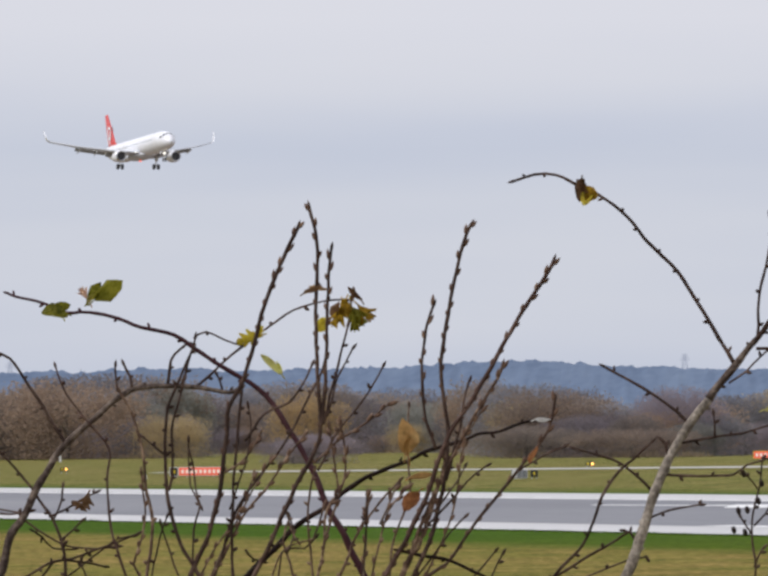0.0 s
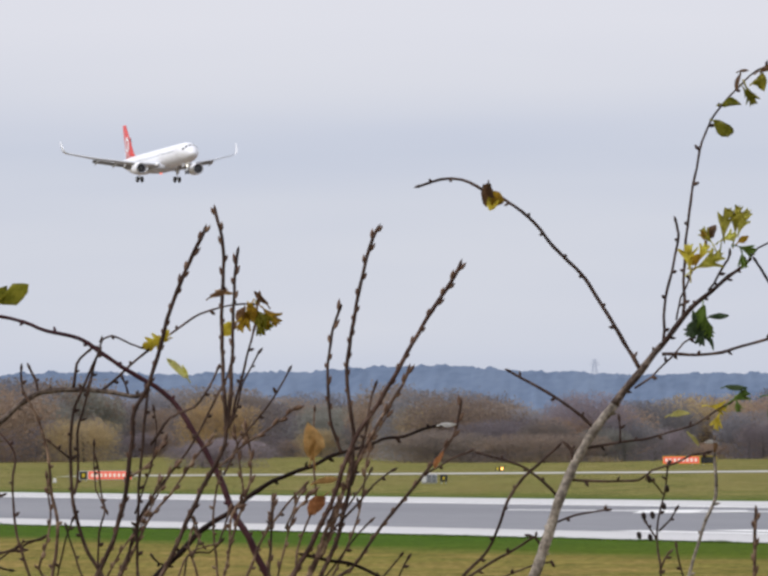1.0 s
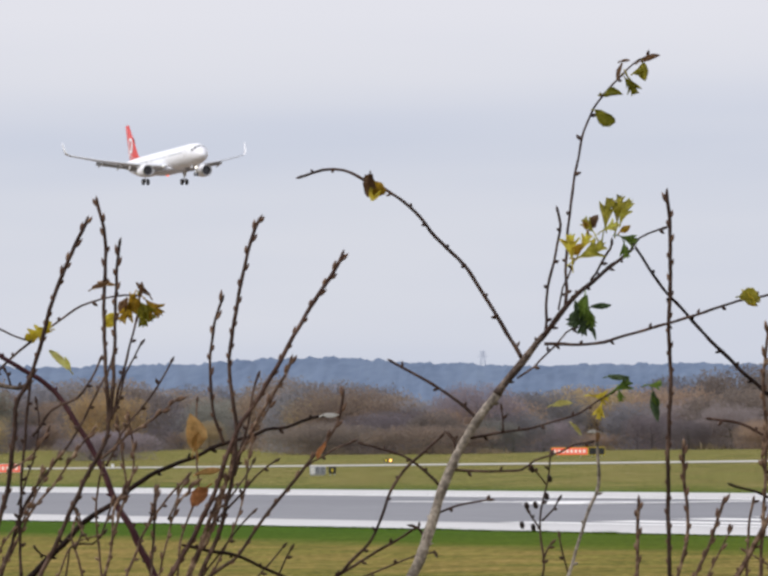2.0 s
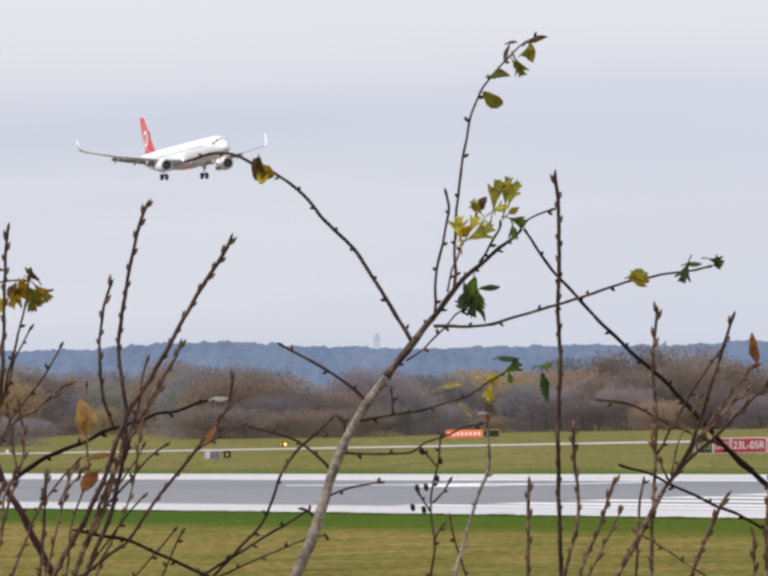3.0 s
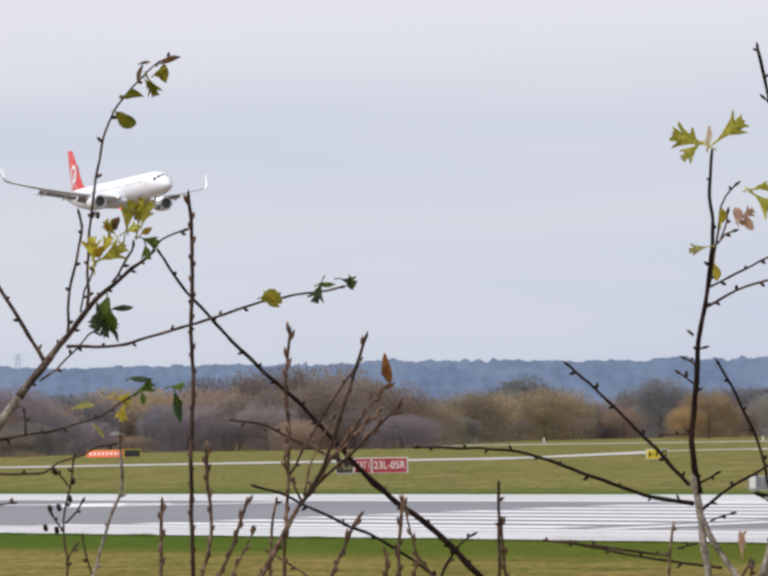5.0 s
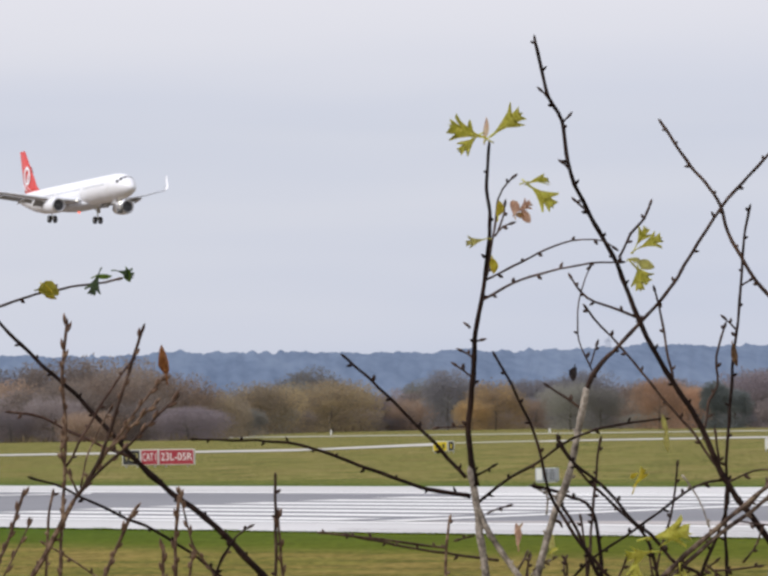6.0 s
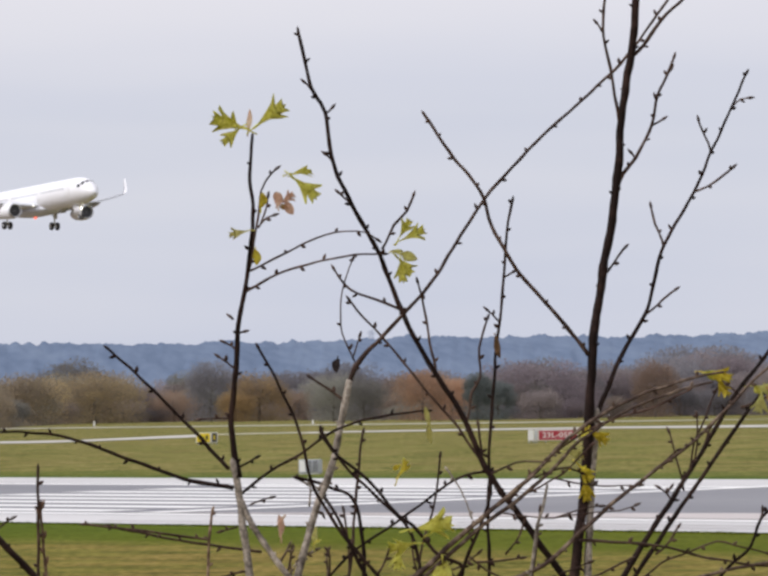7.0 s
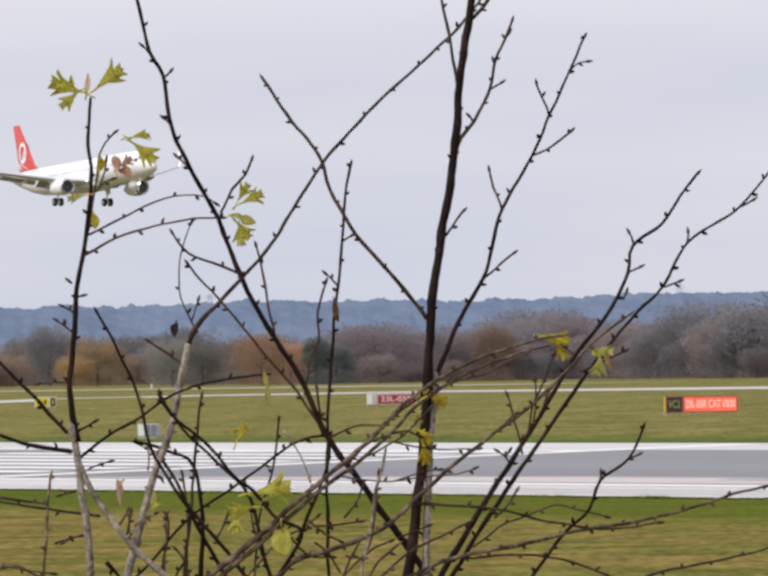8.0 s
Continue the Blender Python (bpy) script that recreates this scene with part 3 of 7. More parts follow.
def sign(label, foot, turn, panels, high, depth=0.22, clear=0.12, frame_mat=None):
    """Airfield sign: panels side by side, each (width, material, text, text material) with rims, on short legs. Local x to the right, faces -y."""
    root = empty("airfield_sign", (foot[0], foot[1], ground_z(foot[1])), turn)
    total = sum(p[0] for p in panels)
    x = -total / 2
    for w, mat, text, tmat in panels:
        bm = bmesh.new()
        add_box(bm, (w - 0.03, depth, high), (x + w / 2, 0, clear + high / 2), bevel=0.012)
        pan = part("panel", bm, mat if w < 0.15 else frame_mat or SIGN_WHITE, root)
        bm = bmesh.new()
        add_box(bm, (max(w * 0.7, w - 0.11), 0.012, high - 0.08), (x + w / 2, -depth / 2 - 0.004, clear + high / 2))
        part("face", bm, mat, pan)
        if text:
            if text[0] == "#":
                n = len(text)
                for i, c in enumerate(text):
                    bm = bmesh.new()
                    add_box(bm, ((w - 0.3) / n * 0.62, 0.01, high * (0.42 if c == "#" else 0.12)), (x + 0.15 + (i + 0.5) * (w - 0.3) / n, -depth / 2 - 0.014, clear + high / 2))
                    part("mark", bm, tmat, pan)
            else:
                ob = lettering(text, high * 0.50, tmat, pan, (x + w / 2, -depth / 2 - 0.012, clear + high / 2))
                wide = max(v.co.x for v in ob.data.vertices) - min(v.co.x for v in ob.data.vertices)
                ob.matrix_basis = pose(x + w / 2, -depth / 2 - 0.012, clear + high / 2, 90, 0, 0) @ Matrix.Diagonal((min(1.25, (w - 0.26) / wide), 1, 1, 1))
        for s in (0.2, 0.8):
            bm = bmesh.new()
            add_box(bm, (0.07, 0.07, clear + 0.02), (x + w * s, 0, (clear + 0.02) / 2 - 0.005))
            part("leg", bm, SIGN_GREY, root)
        x += w
    return tagged(root, label, "sign", "airfield signs")


def facing(b):
    return 90 - b


sign("glowing red holding sign with black panel in the grass", (-534.6, 176.4), facing(18.2), [(0.62, BLACK, "#", YELLOW), (3.1, RED_LIT, "#########", LETTER_LIT)], 0.62)
sign("glowing red holding sign with black panel beside the taxiway", (-592, 244), facing(22.4), [(2.95, RED_LIT, "########", LETTER_LIT), (1.35, BLACK, "", YELLOW)], 0.62, frame_mat=YELLOW)
sign("red and white holding position sign with black panel", (-408.2, 183.7), facing(24.2) - 14, [(1.05, BLACK, "VC3", DIM_YELLOW), (1.02, RED, "CAT I", SIGN_WHITE), (2.05, RED, "23L-05R", SIGN_WHITE)], 0.86)
sign("small yellow and black direction sign on the grass", (-442.3, 218.1), facing(26.3), [(0.92, YELLOW, "#=#", BLACK), (0.42, BLACK, "#", YELLOW)], 0.62)
sign("red runway sign with grey end panel", (-398.9, 218.4), facing(28.6), [(0.36, SIGN_WHITE, "", RED), (0.2, SIGN_GREY, "", RED), (2.25, RED, "23L-05R", SIGN_WHITE)], 0.60)
sign("glowing red holding sign with black location panel", (-322.36, 192.87), facing(30.8), [(0.10, YELLOW, "", YELLOW), (0.80, BLACK, "VC2", DIM_YELLOW), (2.55, RED_LIT, "23L-05R CAT I/II/III", LETTER_LIT)], 0.74, clear=0.13, frame_mat=RED)


FLAP_SLAT = material("grey_louvre", [(0.12, 0.125, 0.135), (0.17, 0.175, 0.185)], rough=0.6, size=0.5)


def cabinet(label, foot, turn, w, d, h, mat):
    root = empty("equipment_cabinet", (foot[0], foot[1], ground_z(foot[1])), turn)
    bm = bmesh.new()
    add_box(bm, (w, d, h), (0, 0, 0.05 + h / 2), bevel=0.02)
    part("body", bm, mat, root)
    for i in range(3):
        bm = bmesh.new()
        add_box(bm, (w * 0.26, 0.012, h * 0.84), (-w * 0.31 + i * w * 0.31, -d / 2 - 0.004, 0.05 + h / 2))
        part("panel", bm, FLAP_SLAT if i else SIGN_WHITE, root)
    for i in range(6):
        bm = bmesh.new()
        add_box(bm, (w * 0.56, 0.03, 0.018), (w * 0.155, -d / 2 - 0.02, 0.13 + (h - 0.16) * i / 6))
        part("slat", bm, SIGN_GREY, root)
    bm = bmesh.new()
    add_box(bm, (w * 0.9, d * 0.9, 0.06), (0, 0, 0.025))
    part("plinth", bm, CONCRETE, root)
    return tagged(root, label, "cabinet")


cabinet("grey and white equipment cabinet beside the runway", (-301.57, 153.54), facing(27) - 16, 0.90, 0.5, 0.56, SIGN_GREY)
cabinet("small pale grey equipment box in the grass", (-474.2, 177.8), facing(20.5), 1.0, 0.5, 0.50, SIGN_GREY)
sign("small black numbered marker board in the grass", (-471.6, 177.8), facing(20.6), [(0.48, BLACK, "#", YELLOW)], 0.42, frame_mat=BLACK)

LAMP_GLOW = material("amber_lamp_glow", [(1.0, 0.50, 0.10), (1.0, 0.55, 0.14)], rough=0.3, glow=3.0)


def guard_light(foot, b):
    root = empty("runway_guard_light", (foot[0], foot[1], ground_z(foot[1])), facing(b))
    bm = bmesh.new()
    add_box(bm, (0.62, 0.16, 0.26), (0, 0, 0.36), bevel=0.02)
    part("housing", bm, BLACK, root)
    for s in (-1, 1):
        bm = bmesh.new()
        loft(bm, [[(s * 0.16 + r * math.cos(a), y, 0.36 + r * math.sin(a)) for a in (math.tau * i / 12 for i in range(12))] for y, r in ((-0.08, 0.09), (-0.10, 0.085), (-0.115, 0.05))])
        part("lens", bm, LAMP_GLOW if s > 0 else YELLOW, root, "glowing amber lens")
    for s in (-0.2, 0.2):
        bm = bmesh.new()
        add_box(bm, (0.04, 0.04, 0.26), (s, 0, 0.125))
        part("leg", bm, SIGN_GREY, root)
    return tagged(root, "amber runway guard light on short legs", "light", "runway guard lights")


guard_light((-595.9, 185.9), 17.3)
guard_light((-542.4, 208.8), 21.0)


def marker_post(foot, h, b):
    root = empty("marker_post", (foot[0], foot[1], ground_z(foot[1])), facing(b))
    bm = bmesh.new()
    add_box(bm, (0.22, 0.12, h), (0, 0, h / 2), bevel=0.02)
    part("board", bm, SIGN_WHITE, root)
    bm = bmesh.new()
    add_box(bm, (0.34, 0.22, 0.06), (0, 0, 0.02))
    part("base", bm, SIGN_GREY, root)
    return tagged(root, "small white marker post in the grass", "marker", "white marker posts")


for d, b, h in ((800, 17.3, 0.62), (560, 17.9, 0.30), (600, 19.1, 0.36), (1000, 25.45, 0.62), (1010, 29.1, 0.5), (930, 27.0, 0.5)):
    p = bearing_point(b, d)
    marker_post((p.x, p.y), h, b)

# ---- airliner on final approach; local x towards its nose, y to its left wing, nose tip at the origin's front ----
WHITE = material("airliner_white", [(0.88, 0.89, 0.93), (0.91, 0.92, 0.96)], rough=0.3, size=6, fine=5)
BELLY = material("airliner_belly_grey", [(0.62, 0.64, 0.70), (0.68, 0.70, 0.76)], rough=0.4, size=5)
WING_GREY = material("wing_grey", [(0.62, 0.64, 0.68), (0.70, 0.72, 0.76)], rough=0.4, size=4)
FLAP_GREY = material("flap_grey", [(0.30, 0.31, 0.33), (0.38, 0.39, 0.41)], rough=0.5, size=3)
FIN_RED = material("fin_red", [(0.60, 0.055, 0.05), (0.68, 0.07, 0.06)], rough=0.4, size=3)
METAL = material("bare_metal", [(0.55, 0.56, 0.58), (0.65, 0.66, 0.68)], rough=0.28, metal=0.9, size=1)
DARK = material("engine_dark", [(0.03, 0.03, 0.035), (0.06, 0.06, 0.065)], rough=0.6, size=0.5)
GLASS_DARK = material("cockpit_glass", [(0.03, 0.035, 0.045), (0.05, 0.055, 0.07)], rough=0.12, size=1)
TYRE = material("tyre_rubber", [(0.02, 0.02, 0.022), (0.04, 0.04, 0.042)], rough=0.85, size=0.3)
BEACON = material("red_beacon", [(0.8, 0.12, 0.08), (0.9, 0.16, 0.10)], rough=0.3, glow=1.6)
LANDING = material("landing_light", [(1.0, 0.95, 0.82), (1.0, 0.97, 0.88)], rough=0.2, glow=3.0)


def wing_rings(stations, thick):
    """Aerofoil rings: (x of leading edge, y, z, chord)."""
    prof = [(0, 0), (0.03, 0.32), (0.15, 0.50), (0.4, 0.46), (0.75, 0.2), (1, 0.02), (1, -0.02), (0.7, -0.16), (0.35, -0.38), (0.12, -0.42), (0.02, -0.24)]
    return [[(x - c * u, y, z + thick * c * v) for u, v in prof] for x, y, z, c in stations]


def airliner():
    root = empty("airliner")
    # fuselage: distance behind the nose tip, radius, centre height
    st = [(0.0, 0.05, -0.55), (0.25, 0.42, -0.50), (0.8, 0.85, -0.40), (1.6, 1.25, -0.24), (2.6, 1.58, -0.10), (3.8, 1.82, -0.03), (5.4, 1.96, 0), (7.0, 1.975, 0), (20, 1.975, 0), (30.5, 1.975, 0),
          (33.5, 1.88, 0.10), (36.5, 1.62, 0.36), (39.5, 1.22, 0.72), (42.0, 0.80, 1.02), (43.8, 0.45, 1.22), (44.5, 0.18, 1.30)]
    bm = bmesh.new()
    loft(bm, [ring_x(-d, r, r * 1.03, z, n=36) for d, r, z in st])
    body = part("fuselage", bm, WHITE, root, "plain white fuselage", True)
    bm = bmesh.new()
    loft(bm, [ring_x(-d, ry, rz, z, n=20) for d, ry, rz, z in ((14.2, 0.5, 0.2, -1.75), (15.8, 1.7, 0.65, -1.72), (18, 2.1, 0.85, -1.7), (22, 2.1, 0.85, -1.7), (25, 1.6, 0.6, -1.7), (27, 0.5, 0.2, -1.7))])
    part("belly_fairing", bm, BELLY, root, "", True)
    for s in (-1, 1):
        for k, (d, a0, a1, w) in enumerate(((1.75, 61, 87, 0.50), (1.92, 35, 58, 0.54), (2.35, 16, 32, 0.60))):
            bm = bmesh.new()
            quad = []
            for dd, a in ((d, a1), (d, a0), (d + w, a0), (d + w, a1)):
                r = 1.02 * np.interp(dd, [p[0] for p in st], [p[1] for p in st]) + 0.015
                zc = np.interp(dd, [p[0] for p in st], [p[2] for p in st])
                quad.append(bm.verts.new((-dd, s * r * math.cos(radians(a)), zc + r * 1.03 * math.sin(radians(a)))))
            bm.faces.new(quad)
            part("cockpit_window", bm, GLASS_DARK, body)
        for i in range(52):
            d = 6.8 + i * 0.53
            if 14.6 < d < 15.4 or 24.6 < d < 25.4:
                continue
            bm = bmesh.new()
            y = s * 1.955
            add_box(bm, (0.23, 0.06, 0.33), (-d, y * 0.996, 0.42))
            part("cabin_window", bm, CABIN, body)
        for d, w in ((5.4, 0.82), (15.0, 0.6), (25.0, 0.6), (34.2, 0.76)):
            bm = bmesh.new()
            for dx in (-w / 2, w / 2):
                add_box(bm, (0.03, 0.05, 1.8), (-d + dx, s * (1.95 if d < 33 else 1.82), 0.1))
            part("door_seam", bm, SIGN_WHITE, body)
    # wings
    for s in (-1, 1):
        bm = bmesh.new()
        tip = (-25.6, 16.9 * s, 1.55, 1.6)
        loft(bm, wing_rings([(-15.7, 1.2 * s, -1.28, 7.4), (-16.4, 2.2 * s, -1.2, 6.6), (-19.2, 6.6 * s, -0.6, 4.0), (-22.8, 12.4 * s, 0.45, 2.5), tip], 0.125))
        wing = part("wing", bm, WING_GREY, root, "grey swept wing", True)
        bm = bmesh.new()
        loft(bm, wing_rings([(-15.66, 1.9 * s, -1.32, 0.5), (-19.1, 6.6 * s, -0.70, 0.45), (-22.7, 12.4 * s, 0.36, 0.35), (-25.4, 16.7 * s, 1.45, 0.25)], 0.22))
        part("slat", bm, METAL, wing, "bare metal leading-edge slat")
        bm = bmesh.new()
        up = [(tip[0] - 0.0, tip[1], tip[2], 1.6), (tip[0] - 0.35, tip[1] + 0.55 * s, tip[2] + 0.25, 1.35), (tip[0] - 0.75, tip[1] + 0.85 * s, tip[2] + 0.85, 1.1), (tip[0] - 1.75, tip[1] + 1.05 * s, tip[2] + 2.45, 0.55)]
        loft(bm, [[(x - c * u, y + s * 0.10 * c * v, z + 0.02 * v) for u, v in ((0, 0), (0.2, 0.5), (0.6, 0.35), (1, 0), (0.6, -0.35), (0.2, -0.5))] for x, y, z, c in up])
        part("winglet", bm, WHITE, wing, "upswept white winglet", True)
        for y0, y1, x0, x1, c in ((2.3, 6.4, -22.2, -22.6, 1.35), (6.6, 12.2, -22.9, -25.0, 0.95)):
            z0, z1 = np.interp(y0, (2.2, 6.6, 12.4), (-1.2, -0.6, 0.45)), np.interp(y1, (2.2, 6.6, 12.4), (-1.2, -0.6, 0.45))
            bm = bmesh.new()
            rr = []
            for x, y, z in ((x0, y0 * s, z0), (x1, y1 * s, z1)):
                rr.append([(x - c * u * 0.82, y, z - 0.12 - c * u * 0.55 + c * 0.1 * v) for u, v in ((0, 0.3), (0.3, 0.6), (1, 0.05), (1, -0.05), (0.3, -0.5))])
            loft(bm, rr)
            part("flap", bm, FLAP_GREY, wing, "lowered grey flap")
        for y in (4.9, 8.4, 11.6):
            x, z = np.interp(y, (2.2, 6.6, 12.4), (-22.2, -22.9, -25.0)), np.interp(y, (2.2, 6.6, 12.4), (-1.2, -0.6, 0.45))
            bm = bmesh.new()
            loft(bm, [ring_x(x + 1.9, 0.06, 0.06, z - 0.32, y * s, 8), ring_x(x + 0.9, 0.19, 0.24, z - 0.45, y * s, 8), ring_x(x - 0.5, 0.16, 0.22, z - 0.68, y * s, 8), ring_x(x - 1.5, 0.03, 0.03, z - 1.05, y * s, 8)])
            part("flap_fairing", bm, WING_GREY, wing, "", True)
        # engine
        ey, ez = 5.75 * s, -2.1
        bm = bmesh.new()
        loft(bm, [ring_x(-x, r, r, ez, ey, 28) for x, r in ((15.25, 0.83), (15.02, 0.88), (14.9, 0.95), (14.96, 1.0), (15.3, 1.07), (16.2, 1.12), (17.4, 1.08), (18.6, 0.92), (19.0, 0.82), (18.9, 0.76))], False)
        eng = part("engine", bm, WHITE, root, "white engine nacelle", True)
        bm = bmesh.new()
        loft(bm, [ring_x(-x, r, r, ez, ey, 28) for x, r in ((15.3, 0.825), (15.05, 0.87), (14.885, 0.95), (14.95, 1.01), (15.22, 1.065))], False)
        part("intake_lip", bm, METAL, eng, "polished metal intake lip", True)
        bm = bmesh.new()
        loft(bm, [ring_x(-15.28, 0.83, 0.83, ez, ey, 28), ring_x(-15.7, 0.80, 0.80, ez, ey, 28)])
        part("fan", bm, DARK, eng, "dark fan disc")
        bm = bmesh.new()
        loft(bm, [ring_x(-15.25, 0.03, 0.03, ez, ey, 12), ring_x(-15.45, 0.16, 0.16, ez, ey, 12), ring_x(-15.72, 0.26, 0.26, ez, ey, 12)])
        part("spinner", bm, WING_GREY, eng, "", True)
        bm = bmesh.new()
        loft(bm, [ring_x(-x, r, r, ez, ey, 20) for x, r in ((18.5, 0.62), (19.3, 0.55), (20.1, 0.38), (20.2, 0.1))])
        part("exhaust", bm, METAL, eng, "", True)
        bm = bmesh.new()
        loft(bm, [[(x, ey + w, z) for w, z in ((-0.16, z0), (0.16, z0), (0.16, z1), (-0.16, z1))] for x, z0, z1 in ((-16.0, -1.15, -1.05), (-17.2, -1.25, -0.75), (-19.6, -1.45, -0.8), (-21.0, -1.1, -0.85))])
        part("pylon", bm, WHITE, eng)
        # tailplane
        bm = bmesh.new()
        loft(bm, wing_rings([(-38.0, 0.6 * s, 0.75, 4.0), (-41.2, 6.2 * s, 1.38, 1.6)], 0.10))
        part("tailplane", bm, WHITE, root, "", True)
        # main gear
        gx, gy = -22.1, 3.8 * s
        bm = bmesh.new()
        loft(bm, tube_rings([Vector((gx, gy, -1.1)), Vector((gx, gy, -2.6))], [0.17, 0.17], 10))
        loft(bm, tube_rings([Vector((gx, gy, -2.6)), Vector((gx, gy, -3.68))], [0.11, 0.11], 10))
        loft(bm, tube_rings([Vector((gx, gy, -2.3)), Vector((gx, gy - 1.3 * s, -1.3))], [0.08, 0.08], 8))
        gear = part("main_gear", bm, SIGN_WHITE, root)
        bm = bmesh.new()
        add_box(bm, (1.1, 0.05, 1.4), (gx, gy + 0.22 * s, -1.9), bevel=0.02)
        part("gear_door", bm, WHITE, gear)
        for w in (-0.46, 0.46):
            wheel(gear, gx, gy + w, -3.68, 0.58, 0.42)
        bm = bmesh.new()
        loft(bm, [[(-16.3 + dx, 2.35 * s + 0.09 * math.cos(a), -1.25 + 0.08 * math.sin(a)) for a in (math.tau * i / 10 for i in range(10))] for dx in (0.1, 0.35)])
        part("landing_light", bm, LANDING, wing, "lit landing light")
    # fin with a plain pale disc and curve for its emblem
    bm = bmesh.new()
    fin_st = [(-35.0, 1.75, 6.2), (-36.5, 2.6, 5.1), (-41.2, 8.6, 1.95)]
    prof = [(0, 0), (0.12, 0.5), (0.5, 0.45), (1, 0.03), (1, -0.03), (0.5, -0.45), (0.12, -0.5)]
    loft(bm, [[(x - c * u, 0.085 * c * v, z) for u, v in prof] for x, z, c in fin_st])
    fin = part("fin", bm, FIN_RED, root, "red tail fin with white emblem", True)
    for s in (-1, 1):
        bm = bmesh.new()
        n = 20
        outer = [bm.verts.new((-39.9 + 1.15 * math.cos(a), s * 0.27, 4.6 + 1.5 * math.sin(a))) for a in (math.tau * i / n for i in range(n))]
        inner = [bm.verts.new((-39.95 + 0.74 * math.cos(a), s * 0.27, 4.55 + 1.02 * math.sin(a))) for a in (math.tau * i / n for i in range(n))]
        for i in range(n):
            bm.faces.new((outer[i], outer[(i + 1) % n], inner[(i + 1) % n], inner[i]))
        part("emblem_ring", bm, WHITE, fin, "white ring")
        bm = bmesh.new()
        bm.faces.new([bm.verts.new((-39.6 + x, s * 0.275, 4.2 + z)) for x, z in ((0.5, 0.75), (-0.1, 0.5), (-0.35, -0.3), (0.0, -1.0), (0.25, -0.95), (0.0, -0.2), (0.2, 0.35))])
        part("emblem_bird", bm, WHITE, fin, "white curved stroke")
        for x0, x1 in ((-38.2, -41.2), (-39.9, -41.6)):
            bm = bmesh.new()
            bm.faces.new([bm.verts.new(p) for p in ((x0, s * 0.29, 2.2), (x0 - 0.3, s * 0.29, 2.2), (x1 - 0.3, s * 0.2, 3.3), (x1, s * 0.2, 3.3))])
            part("emblem_line", bm, WHITE, fin)
    # nose gear
    bm = bmesh.new()
    loft(bm, tube_rings([Vector((-5.0, 0, -1.5)), Vector((-5.1, 0, -3.68))], [0.11, 0.08], 10))
    loft(bm, tube_rings([Vector((-5.05, 0, -2.7)), Vector((-6.3, 0, -1.7))], [0.06, 0.06], 8))
    gear = part("nose_gear", bm, SIGN_WHITE, root)
    for w in (-0.25, 0.25):
        wheel(gear, -5.1, w, -3.72, 0.38, 0.22)
    for s in (-1, 1):
        bm = bmesh.new()
        add_box(bm, (1.4, 0.04, 0.6), (-5.9, 0.45 * s, -2.2), bevel=0.01)
        part("gear_door", bm, WHITE, gear)
    bm = bmesh.new()
    loft(bm, [[(-4.95 + dx, 0.17 * math.cos(a), -2.45 + 0.17 * math.sin(a)) for a in (math.tau * i / 10 for i in range(10))] for dx in (0.0, 0.14)])
    part("taxi_light", bm, LANDING, gear, "lit nose-gear light")
    bm = bmesh.new()
    bmesh.ops.create_uvsphere(bm, u_segments=10, v_segments=6, radius=0.24, matrix=Matrix.Translation((-20.5, 0, -2.6)))
    part("beacon", bm, BEACON, root, "red anti-collision beacon")
    return tagged(root, "white twin-engine airliner with red tail, gear down, on approach", "airplane")


def wheel(gear, x, y, z, r, w):
    bm = bmesh.new()
    loft(bm, [[(x + rr * math.cos(a), y + dy, z + rr * math.sin(a)) for a in (math.tau * i / 20 for i in range(20))] for dy, rr in ((-w / 2, r * 0.8), (-w * 0.4, r * 0.96), (0, r), (w * 0.4, r * 0.96), (w / 2, r * 0.8))])
    tyre = part("wheel", bm, TYRE, gear, "black tyre")
    bm = bmesh.new()
    loft(bm, [[(x + r * 0.45 * math.cos(a), y + dy, z + r * 0.45 * math.sin(a)) for a in (math.tau * i / 14 for i in range(14))] for dy in (-w / 2 - 0.01, w / 2 + 0.01)])
    part("rim", bm, WING_GREY, tyre)


CABIN = material("cabin_window_pane", [(0.58, 0.60, 0.64), (0.66, 0.68, 0.72)], rough=0.2, size=1)
PLANE = airliner()


